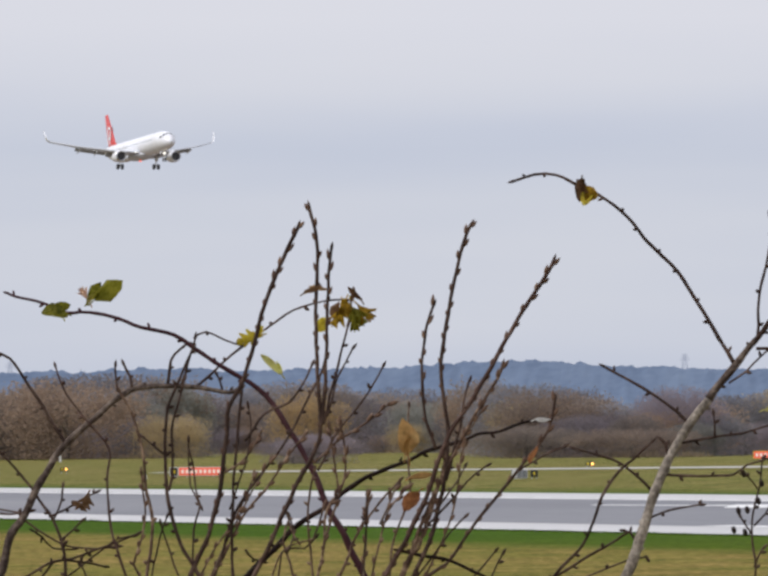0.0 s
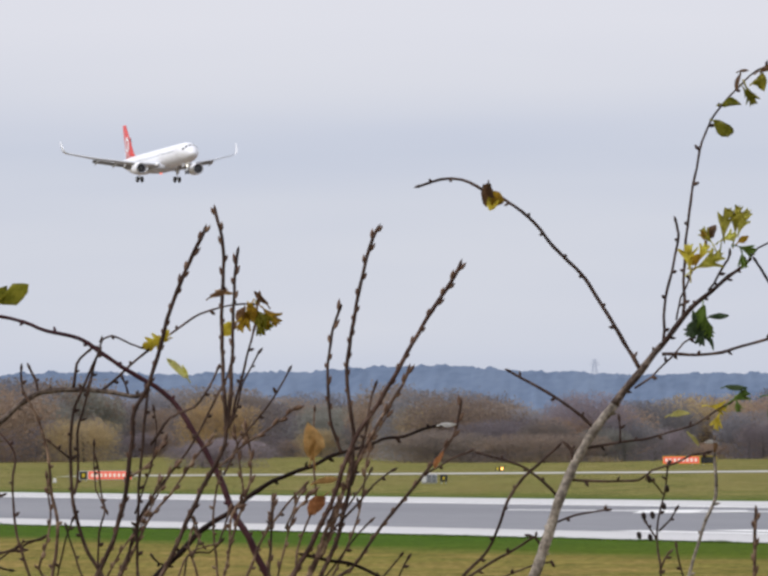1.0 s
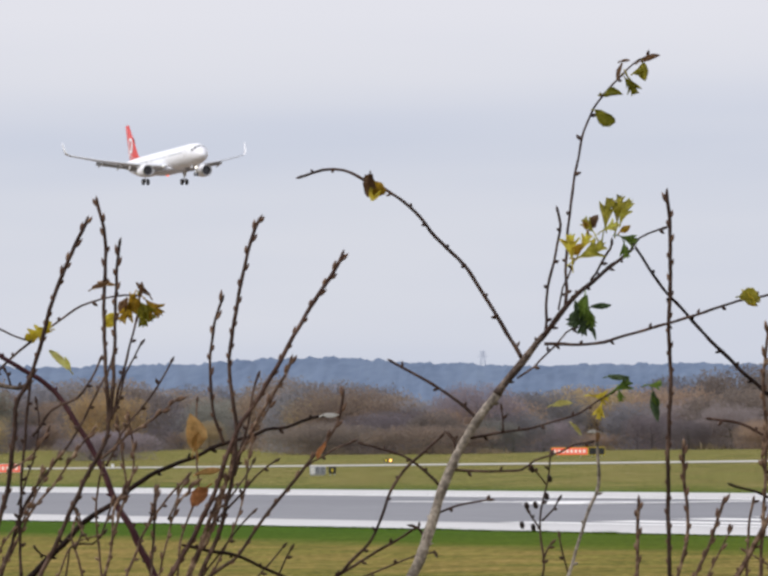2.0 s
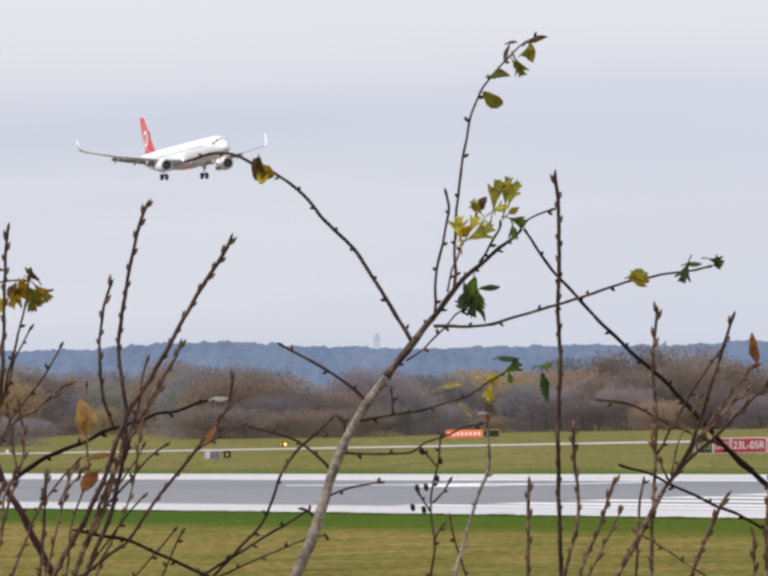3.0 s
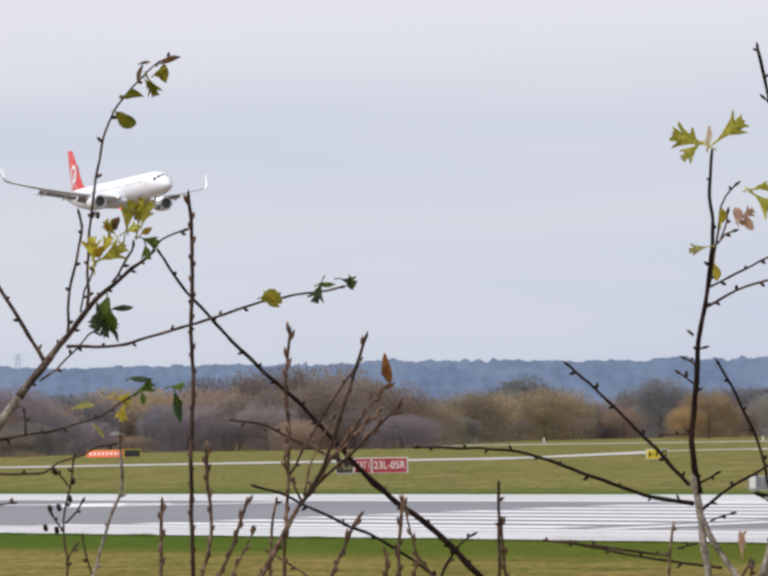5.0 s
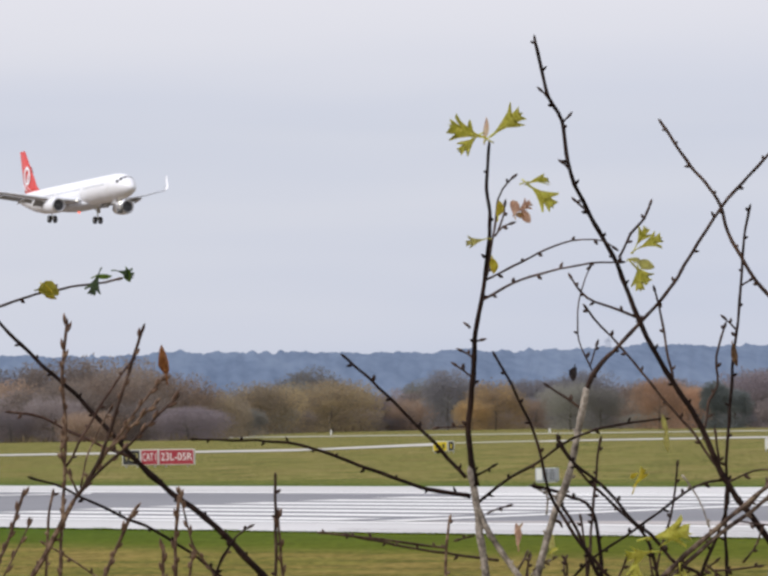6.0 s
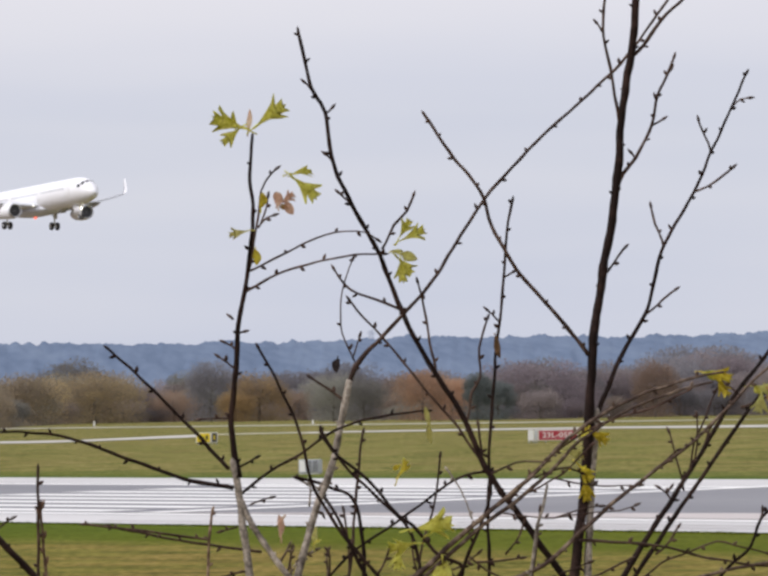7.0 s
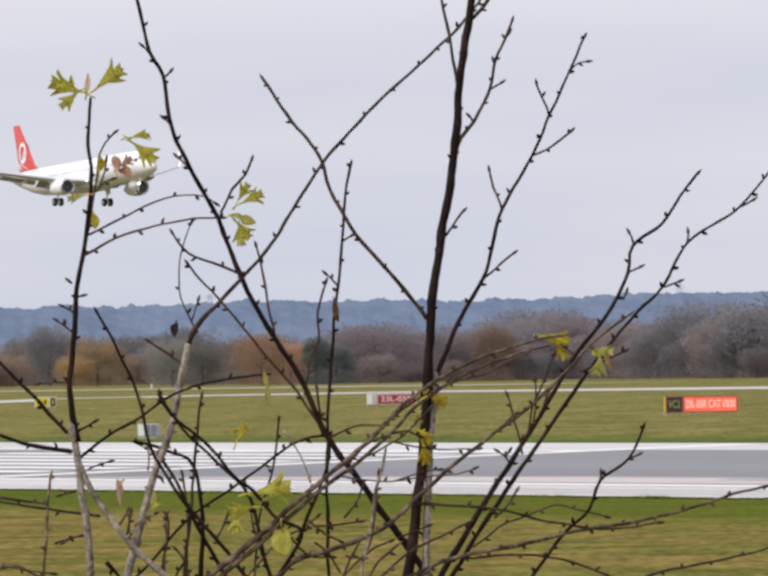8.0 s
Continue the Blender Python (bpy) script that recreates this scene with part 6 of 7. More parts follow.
branch(SHRUB_E, 4.8, 3.6, [(-2.3, -8.9), (0.6, -5.7), (4.3, -2.5), (7.3, 0.5), (10.3, 3.2)], buds=1.3)
branch(SHRUB_E, 4.8, 3.0, [(-0.7, -6.6), (3.1, -1.3), (6.2, 2.9), (8.9, 5.8)], 'brown', buds=1.2)
branch(SHRUB_E, 3.6, 2.4, [(-2.1, -8.4), (-3.5, -5.4), (-4.1, -3.0), (-3.8, -0.6)], 'brown', buds=1.2)
branch(SHRUB_E, 3.6, 2.4, [(1.9, -3.0), (4.9, -0.1), (8.0, 2.9)], 'brown', buds=1.2)
branch(SHRUB_E, 3.0, 1.8, [(-1.8, -7.8), (-0.5, -3.0), (2.3, 2.3)], 'brown')
branch(SHRUB_E, 4.8, 4.2, [(-13.1, -19.4), (-10.6, -13.7), (-8.7, -8.0)], 'brown', buds=1.2, rooted=True)
branch(SHRUB_E, 3.6, 2.4, [(-11.9, -19.4), (-9.7, -15.5), (-7.8, -11.6)], 'brown', buds=1.2, rooted=True)
branch(SHRUB_E, 3.6, 3.6, [(-6.3, -19.5), (-5.7, -11.9), (-5.1, -8.0)], 'brown', rooted=True)
branch(SHRUB_E, 5.5, 4.8, [(0.6, -19.6), (2.9, -14.4), (4.2, -11.5), (5.4, -9.9)], 'brown', buds=1.3, rooted=True)
branch(SHRUB_E, 5.5, 4.8, [(9.7, -19.7), (9.8, -13.9), (10.2, -8.9)], 'brown', buds=1.3, rooted=True)
branch(SHRUB_E, 4.8, 4.2, [(8.2, -19.7), (8.3, -15.1)], 'brown', buds=1.3, rooted=True)
branch(SHRUB_E, 4.2, 3.6, [(11.2, -19.7), (12.0, -15.5)], 'brown', buds=1.2, rooted=True)
branch(SHRUB_E, 3.6, 3.0, [(14.2, -19.8), (15.5, -16.4), (17.0, -14.5)], 'dark', rooted=True)
branch(SHRUB_E, 3.0, 2.4, [(0.7, -19.1), (-3.1, -16.5), (-6.7, -14.3)], 'brown', rooted=True)
branch(SHRUB_E, 5.5, 4.2, [(22.0, -18.1), (22.0, -13.6), (22.1, -6.4)], rooted=True)
branch(SHRUB_E, 4.8, 3.6, [(22.7, -17.2), (22.5, -14.2), (22.4, -10.9)], 'brown', buds=1.3, rooted=True)
branch(SHRUB_E, 3.6, 3.0, [(42.8, -15.8), (35.1, -14.7), (30.9, -14.2), (27.3, -13.7)])
branch(SHRUB_E, 3.6, 2.4, [(14.0, -18.0), (11.8, -14.6), (10.3, -8.0)], 'brown', buds=1.2, rooted=True)
leaf(SHRUB_E, 8.6, 7.5, 4.0, 100, 'orange', 'thin')

SHRUB_F = shrub('pale-barked hawthorn with fresh yellow-green leaves', 0.56, 0.00)
branch(SHRUB_F, 9.1, 7.9, [(57.9, -25.4), (54.0, -21.7), (50.7, -17.4), (48.0, -12.9), (47.3, -10.7)], 'grey', buds=0.5, rooted=True)
branch(SHRUB_F, 10.3, 9.1, [(48.6, -25.3), (48.1, -18.6), (47.4, -13.8), (47.0, -9.5), (46.4, -5.9)], 'grey', buds=0.5, rooted=True)
branch(SHRUB_F, 9.7, 4.2, [(47.1, -8.4), (46.5, -5.1), (46.3, -0.8), (47.0, 5.3), (47.2, 9.5), (48.2, 14.9), (48.9, 19.8), (49.4, 24.6), (49.0, 28.3), (49.4, 34.2)], 'dark', buds=0.8)
branch(SHRUB_F, 4.2, 2.4, [(48.2, 14.6), (52.2, 16.7), (57.0, 18.2), (61.9, 19.0), (65.9, 19.1)])
branch(SHRUB_F, 3.6, 1.8, [(48.6, 17.1), (52.2, 18.8), (55.3, 20.3), (58.3, 21.5), (60.8, 21.9), (63.5, 21.7), (65.1, 20.6)])
branch(SHRUB_F, 4.2, 2.4, [(48.6, 16.8), (49.6, 21.6), (50.4, 27.1), (51.7, 29.2), (52.7, 30.1)])
branch(SHRUB_F, 3.0, 2.4, [(49.9, 22.5), (50.9, 23.7), (52.4, 24.2)])
branch(SHRUB_F, 3.0, 2.4, [(50.3, 23.1), (51.0, 25.2), (51.3, 26.9)])
branch(SHRUB_F, 5.5, 3.6, [(45.9, -7.3), (42.2, -3.2), (37.4, 1.7), (33.8, 5.4), (30.7, 8.1)], 'dark')
branch(SHRUB_F, 6.7, 3.0, [(46.4, -9.6), (42.1, -8.9), (37.3, -7.3), (32.4, -5.5), (26.4, -3.2), (21.0, -2.4), (11.9, -2.1)], 'dark')
branch(SHRUB_F, 4.8, 3.0, [(47.2, -10.5), (51.2, -7.5), (54.9, -5.5), (57.3, -3.7), (60.4, -2.2), (64.1, -1.2), (71.1, -0.4)], 'dark')
branch(SHRUB_F, 3.0, 1.8, [(46.6, -1.1), (44.6, -1.0), (41.9, -1.2)])
branch(SHRUB_F, 3.0, 2.4, [(47.0, 4.9), (45.6, 6.0), (44.4, 6.9)])
branch(SHRUB_F, 3.6, 3.0, [(47.3, 7.1), (46.3, 8.0), (45.1, 8.6)])
branch(SHRUB_F, 3.6, 3.0, [(46.7, 11.2), (46.0, 11.8)])
branch(SHRUB_F, 3.0, 2.4, [(47.3, 9.5), (48.5, 9.8)])
branch(SHRUB_F, 3.6, 3.0, [(46.8, -7.2), (48.5, -6.3), (49.7, -5.7)], 'dark')
branch(SHRUB_F, 3.0, 2.4, [(48.4, -11.8), (49.9, -11.2), (51.5, -10.8)])
branch(SHRUB_F, 4.8, 3.6, [(42.7, -25.2), (43.1, -19.2), (43.5, -14.3), (43.9, -12.0)], 'brown', rooted=True)
branch(SHRUB_F, 4.2, 3.0, [(49.8, -17.6), (43.7, -16.7), (37.7, -15.6), (30.5, -14.1)])
branch(SHRUB_F, 3.0, 2.4, [(46.8, -14.5), (44.4, -15.1)])
branch(SHRUB_F, 6.1, 3.6, [(64.4, -21.1), (59.0, -14.3), (56.1, -8.8), (54.9, -3.4), (53.2, 0.9), (51.4, 4.6), (49.5, 8.1)], 'dark', rooted=True)
branch(SHRUB_F, 3.0, 2.4, [(37.6, -23.9), (41.2, -24.3), (44.3, -24.7)], rooted=True)
branch(SHRUB_F, 3.0, 2.4, [(47.9, -20.0), (46.1, -20.3), (44.9, -21.0)])
leaf(SHRUB_F, 46.5, 35.4, 5.2, 160, 'lime', 'wedge')
leaf(SHRUB_F, 46.8, 34.0, 3.4, 220, 'lime', 'wedge')
leaf(SHRUB_F, 47.0, 36.1, 2.1, 100, 'lime', 'thin')
leaf(SHRUB_F, 51.5, 36.4, 5.2, 36, 'lime', 'wedge')
leaf(SHRUB_F, 48.9, 35.9, 2.7, 84, 'salmon', 'thin')
leaf(SHRUB_F, 55.6, 27.5, 4.5, 318, 'lime', 'wedge')
leaf(SHRUB_F, 55.3, 29.3, 3.5, 7, 'lime', 'wedge')
leaf(SHRUB_F, 52.3, 26.1, 2.1, 93, 'salmon', 'oval')
leaf(SHRUB_F, 53.4, 26.0, 2.3, 35, 'salmon', 'wedge')
leaf(SHRUB_F, 53.7, 24.9, 2.0, 300, 'salmon', 'oval')
leaf(SHRUB_F, 53.0, 25.0, 1.2, 341, 'tan', 'oval')
leaf(SHRUB_F, 50.4, 25.9, 2.0, 80, 'yellow', 'oval')
leaf(SHRUB_F, 47.5, 21.9, 2.8, 193, 'pale', 'wedge')
leaf(SHRUB_F, 49.6, 18.8, 2.1, 277, 'yellow', 'oval')

SHRUB_G = shrub('grey-barked sapling with long dark crossing twigs', 0.58, 0.12)
branch(SHRUB_G, 13.3, 8.6, [(55.0, -20.6), (57.2, -12.6), (58.5, -9.6), (59.8, -5.3), (60.8, -1.0), (61.5, 2.7), (61.8, 3.6)], 'grey', buds=0.5, rooted=True)
branch(SHRUB_G, 8.4, 6.1, [(61.6, 3.0), (62.4, 5.1), (64.9, 8.1)], 'twig', buds=0.5)
branch(SHRUB_G, 5.5, 3.6, [(64.3, 7.4), (68.2, 11.3), (72.4, 16.0), (78.6, 25.5), (85.6, 33.1), (91.3, 38.2), (96.3, 42.8), (100.5, 48.0), (103.8, 52.6)])
branch(SHRUB_G, 10.9, 4.8, [(90.0, -23.9), (85.8, -18.0), (81.9, -12.4), (78.8, -8.0), (75.9, -1.2), (71.7, 5.6), (68.5, 11.8), (65.7, 19.2), (62.7, 24.8), (60.0, 30.9), (59.1, 37.1), (57.4, 40.2), (56.5, 44.5), (55.8, 47.8)], 'dark', rooted=True)
branch(SHRUB_G, 4.2, 3.0, [(72.6, 4.0), (71.7, 9.3), (71.0, 13.6), (70.3, 16.2)])
branch(SHRUB_G, 4.2, 3.0, [(68.2, 12.3), (65.0, 13.7), (61.9, 14.9), (59.7, 17.9)])
branch(SHRUB_G, 4.2, 3.0, [(78.5, -7.7), (75.2, -2.5), (71.0, 2.5), (66.8, 7.8), (63.7, 11.2), (61.5, 14.0)])
branch(SHRUB_G, 3.6, 3.6, [(66.0, 19.9), (67.6, 22.9), (69.2, 24.7), (70.2, 27.0)])
branch(SHRUB_G, 3.0, 3.0, [(62.6, 25.1), (60.3, 27.4)])
branch(SHRUB_G, 3.0, 3.0, [(57.5, 39.9), (56.2, 41.3)])
branch(SHRUB_G, 3.0, 3.0, [(59.1, 36.9), (60.3, 38.1)])
branch(SHRUB_G, 3.0, 3.0, [(60.1, 30.8), (58.7, 32.2)])
branch(SHRUB_G, 5.5, 3.6, [(78.9, -21.6), (78.9, -13.0), (79.3, -3.7), (79.9, 3.6), (80.3, 8.5), (80.7, 11.0), (81.2, 15.9), (81.8, 22.1), (82.6, 26.2)], 'dark', rooted=True)
branch(SHRUB_G, 3.0, 2.4, [(80.7, 10.5), (78.8, 12.4)])
branch(SHRUB_G, 3.0, 2.4, [(81.4, 16.2), (82.9, 17.1)])
branch(SHRUB_G, 3.6, 3.0, [(76.3, -2.0), (77.1, 1.8), (78.1, 3.7), (78.1, 7.3), (79.3, 11.5)])
branch(SHRUB_G, 3.6, 3.0, [(78.2, -7.4), (78.0, -3.7), (77.7, -1.8)])
branch(SHRUB_G, 2.4, 1.8, [(62.4, 5.8), (60.9, 9.4), (60.7, 12.5), (61.3, 16.2), (62.5, 19.1)])
branch(SHRUB_G, 2.4, 1.8, [(62.1, 6.2), (63.2, 9.5)])
branch(SHRUB_G, 4.2, 3.0, [(61.0, 0.9), (58.7, 2.7), (56.4, 4.2)])
branch(SHRUB_G, 3.6, 2.4, [(58.5, -10.2), (56.7, -9.6), (54.5, -8.5)], 'grey')
branch(SHRUB_G, 6.1, 3.6, [(70.6, -22.0), (68.9, -15.3), (64.6, -10.9), (61.0, -7.2), (58.3, -3.7), (58.0, -2.2)], 'dark', rooted=True)
branch(SHRUB_G, 5.5, 3.6, [(61.4, -20.4), (62.1, -13.3), (62.7, -7.2), (63.4, -2.6)], rooted=True)
branch(SHRUB_G, 9.5, 4.2, [(62.8, -25.8), (63.2, -18.4), (62.1, -11.7), (59.0, -9.8), (54.7, -8.5)], 'dark', rooted=True)
branch(SHRUB_G, 4.2, 3.6, [(55.8, -24.5), (61.4, -18.4), (67.6, -14.2), (72.6, -10.6), (76.3, -8.5), (80.0, -8.2)], 'dark', rooted=True)
branch(SHRUB_G, 4.2, 3.0, [(60.7, -25.8), (61.3, -17.8), (60.6, -12.3)], rooted=True)
branch(SHRUB_G, 7.5, 4.8, [(66.8, -27.1), (62.9, -20.0), (59.3, -12.5), (57.8, -10.4)], 'dark', rooted=True)
branch(SHRUB_G, 4.2, 3.0, [(69.6, -25.9), (70.3, -18.5), (72.2, -11.8), (73.0, -5.7)], rooted=True)
branch(SHRUB_G, 3.0, 1.8, [(73.5, -7.5), (75.6, -10.6), (76.8, -14.0)], 'grey')
branch(SHRUB_G, 3.6, 3.0, [(53.4, -20.7), (53.9, -18.6), (54.3, -17.0)])
branch(SHRUB_G, 3.0, 2.4, [(54.3, -19.8), (55.5, -18.6), (57.2, -17.7)], 'grey')
branch(SHRUB_G, 4.2, 3.0, [(57.7, -26.3), (58.6, -21.4), (58.9, -18.4), (58.3, -17.4)], rooted=True)
branch(SHRUB_G, 3.6, 3.0, [(60.1, -24.8), (60.8, -23.6), (59.5, -21.9)], rooted=True)
branch(SHRUB_G, 4.2, 3.0, [(71.5, -25.9), (69.5, -19.4), (69.4, -16.1)], rooted=True)
leaf(SHRUB_G, 60.0, 5.4, 2.0, 262, 'dark', 'oval')
leaf(SHRUB_G, 80.2, 7.3, 3.0, 280, 'brown', 'thin')
leaf(SHRUB_G, 69.7, 21.6, 3.6, 24, 'lime', 'wedge')
leaf(SHRUB_G, 68.7, 22.3, 3.0, 58, 'lime', 'wedge')
leaf(SHRUB_G, 68.3, 17.4, 3.5, 274, 'lime', 'wedge')
leaf(SHRUB_G, 68.7, 17.8, 3.5, 311, 'lime', 'wedge')
leaf(SHRUB_G, 69.2, 18.9, 2.3, 339, 'pale', 'oval')
leaf(SHRUB_G, 67.9, 19.6, 1.8, 359, 'pale', 'thin')
branch(SHRUB_G, 4.0, 2.6, [(52.6, -19.2), (53.4, -17.7), (54.0, -16.7)], 'straw', buds=1.0)
branch(SHRUB_G, 3.6, 2.4, [(54.1, -22.1), (53.9, -19.2), (54.4, -17.3)], 'straw', buds=1.0)
branch(SHRUB_G, 3.6, 2.4, [(54.6, -19.2), (56.0, -18.1), (57.6, -17.5)], 'straw', buds=1.0)
branch(SHRUB_G, 3.6, 2.4, [(56.6, -13.8), (57.6, -12.8), (58.3, -13.7)], 'straw', buds=1.0)
branch(SHRUB_G, 3.2, 2.4, [(56.4, -12.2), (56.5, -10.3), (56.3, -8.8)], 'grey', buds=1.0)
branch(SHRUB_G, 3.4, 2.4, [(57.5, -10.3), (58.3, -8.8), (59.2, -9.4)], 'grey', buds=1.0)
branch(SHRUB_G, 3.0, 2.2, [(56.4, -8.8), (55.5, -9.0), (54.5, -8.5)], 'dark', buds=1.0)
branch(SHRUB_G, 4.6, 3.0, [(58.2, -25.7), (58.5, -21.4), (58.5, -18.5), (58.9, -17.4)], 'straw', buds=1.0, rooted=True)
branch(SHRUB_G, 6.5, 5.0, [(51.0, -23.6), (51.8, -24.5), (52.7, -25.6)], 'dark', buds=1.0)
branch(SHRUB_G, 3.4, 2.4, [(44.6, -21.2), (46.5, -20.5), (48.2, -20.2)], 'dark', buds=1.0)

SHRUB_H = shrub('tall dark-stemmed sapling with bare side twigs', 0.89, 0.04)
branch(SHRUB_H, 15.2, 9.7, [(88.1, -27.0), (89.4, -17.8), (90.5, -9.3), (91.1, -0.8), (91.8, 8.2), (92.6, 13.6), (93.2, 17.2), (94.1, 21.8), (94.7, 26.1), (95.3, 30.3), (95.6, 35.2), (96.3, 40.1), (97.1, 44.4), (97.7, 50.5), (98.2, 56.6)], 'dark', buds=0.4, rooted=True)
branch(SHRUB_H, 5.5, 4.2, [(96.9, 43.3), (98.5, 44.8), (100.7, 47.7), (103.8, 50.7), (106.0, 53.2)])
branch(SHRUB_H, 12.1, 8.5, [(90.5, -26.0), (90.8, -18.0), (91.3, -8.9), (92.2, -0.4)], 'grey', buds=0.4, rooted=True)
branch(SHRUB_H, 6.1, 4.2, [(91.1, 6.2), (87.1, 11.4), (82.3, 17.0), (79.3, 22.5), (77.9, 26.8), (74.6, 31.1), (70.8, 36.8)])
branch(SHRUB_H, 4.8, 3.6, [(95.4, 35.1), (94.6, 40.6), (93.5, 46.8), (94.0, 51.6), (94.5, 54.7)])
branch(SHRUB_H, 3.0, 3.0, [(93.4, 46.5), (92.4, 48.0)])
branch(SHRUB_H, 5.5, 3.6, [(94.4, 25.4), (95.8, 28.8), (97.3, 30.6), (99.4, 34.7), (99.9, 37.6), (101.0, 40.1), (101.8, 41.9), (102.5, 43.7)])
branch(SHRUB_H, 3.0, 3.0, [(99.4, 34.7), (101.3, 35.8)])
branch(SHRUB_H, 3.0, 3.0, [(97.3, 30.6), (96.5, 31.7)])
branch(SHRUB_H, 3.0, 3.0, [(100.0, 37.4), (99.8, 38.7)])
branch(SHRUB_H, 3.0, 3.0, [(101.4, 41.0), (102.2, 42.2)])
branch(SHRUB_H, 7.3, 3.0, [(91.2, -3.4), (94.9, 5.4), (98.6, 12.1), (100.5, 19.1), (104.6, 26.4), (106.8, 31.3), (109.4, 36.8), (111.6, 41.5)], 'dark')
branch(SHRUB_H, 3.6, 3.0, [(100.7, 19.6), (99.7, 22.5), (99.1, 25.1)])
branch(SHRUB_H, 3.6, 3.0, [(104.6, 26.4), (107.4, 27.7), (109.9, 29.7)])
branch(SHRUB_H, 3.0, 3.0, [(106.8, 31.3), (105.9, 33.7), (105.2, 35.8)])
branch(SHRUB_H, 3.6, 3.0, [(98.3, 11.2), (100.5, 13.0), (102.5, 14.5)])
branch(SHRUB_H, 2.4, 1.8, [(109.7, 37.1), (110.6, 37.9), (112.2, 38.1)])
branch(SHRUB_H, 3.6, 3.0, [(93.6, 16.5), (94.3, 17.7), (96.2, 19.9)])
branch(SHRUB_H, 10.3, 3.6, [(92.3, -26.0), (96.4, -19.3), (100.8, -12.7), (105.2, -6.0), (109.6, 1.3), (113.9, 6.7), (116.4, 11.6), (117.1, 15.0), (120.8, 17.7), (123.7, 21.9), (125.7, 24.2)], 'dark', rooted=True)
branch(SHRUB_H, 8.5, 3.0, [(93.7, -26.0), (98.3, -18.8), (103.9, -10.9), (108.2, -4.8), (113.2, 1.8), (117.6, 6.7), (120.7, 9.7), (123.9, 15.2), (127.6, 17.6), (130.7, 19.7), (134.8, 24.4)], 'dark', rooted=True)
branch(SHRUB_H, 3.0, 3.0, [(117.2, 15.0), (116.4, 17.0)])
branch(SHRUB_H, 3.0, 3.0, [(116.4, 11.6), (118.4, 12.5)])
branch(SHRUB_H, 3.0, 3.0, [(115.7, 8.2), (116.3, 9.6)])
branch(SHRUB_H, 3.0, 3.0, [(130.7, 19.6), (132.7, 20.7)])
branch(SHRUB_H, 3.0, 3.0, [(123.9, 15.2), (124.0, 17.0)])
branch(SHRUB_H, 3.0, 3.0, [(120.9, 9.7), (123.3, 10.6)])
branch(SHRUB_H, 3.6, 3.0, [(110.1, -0.6), (113.2, 0.6), (116.3, 2.0)])
branch(SHRUB_H, 3.0, 2.4, [(101.4, -12.4), (100.5, -11.1), (99.3, -10.2)])
branch(SHRUB_H, 3.0, 2.4, [(100.7, -11.1), (101.4, -10.1)])
branch(SHRUB_H, 3.0, 2.4, [(105.2, -6.0), (105.8, -3.9), (106.7, -2.4)])
branch(SHRUB_H, 3.0, 2.4, [(109.9, 1.0), (107.7, 2.8), (107.4, 3.7)])
leaf(SHRUB_H, 106.9, 3.5, 4.0, 346, 'yellow', 'wedge')
leaf(SHRUB_H, 107.5, 2.2, 3.1, 294, 'yellow', 'wedge')
leaf(SHRUB_H, 106.4, 3.5, 2.1, 341, 'lime', 'oval')
leaf(SHRUB_H, 112.7, 1.9, 3.3, 353, 'pale', 'wedge')
leaf(SHRUB_H, 112.3, 0.3, 3.4, 258, 'pale', 'wedge')
leaf(SHRUB_H, 113.5, 0.5, 2.5, 284, 'tan', 'thin')
leaf(SHRUB_H, 112.0, 1.6, 1.5, 302, 'lime', 'oval')
leaf(SHRUB_H, 91.9, -3.8, 3.2, 325, 'yellow', 'wedge')
leaf(SHRUB_H, 88.9, -6.0, 2.9, 349, 'pale', 'wedge')
leaf(SHRUB_H, 90.2, -8.2, 3.1, 311, 'yellow', 'wedge')
leaf(SHRUB_H, 90.4, -10.3, 3.6, 275, 'yellow', 'wedge')
leaf(SHRUB_H, 90.4, -3.4, 1.7, 237, 'yellow', 'oval')
leaf(SHRUB_H, 89.7, -8.1, 2.0, 352, 'yellow', 'wedge')

SHRUB_I = shrub('tangled reddish-brown bramble with yellow leaves', 0.74, -0.10)
branch(SHRUB_I, 11.0, 3.4, [(61.6, -25.8), (68.5, -20.5), (74.6, -15.2), (79.5, -11.3), (83.2, -8.1), (87.4, -3.9), (92.9, -0.4), (97.8, 1.7), (103.9, 3.4), (106.6, 3.8)], 'straw', buds=0.9, rooted=True)
branch(SHRUB_I, 9.0, 3.0, [(63.1, -25.8), (69.7, -20.5), (75.8, -15.2), (80.7, -11.7), (85.0, -8.1), (88.6, -4.5), (94.1, -1.0), (100.2, 1.4), (105.1, 2.6)], 'straw', buds=0.8, rooted=True)
branch(SHRUB_I, 9.1, 3.6, [(70.2, -25.9), (73.3, -23.3), (78.2, -21.9), (84.2, -19.5), (88.5, -15.7), (93.4, -11.5), (97.7, -8.3), (102.6, -4.7), (106.8, -0.8), (110.5, 3.0), (115.4, 6.6)], 'straw', buds=0.9, rooted=True)
branch(SHRUB_I, 7.3, 3.6, [(87.5, -25.9), (91.4, -23.8), (97.5, -22.4), (102.3, -21.6), (108.4, -20.2), (112.7, -19.6), (117.5, -18.8), (123.6, -17.3), (127.9, -15.9), (134.0, -14.8)], 'straw', rooted=True)
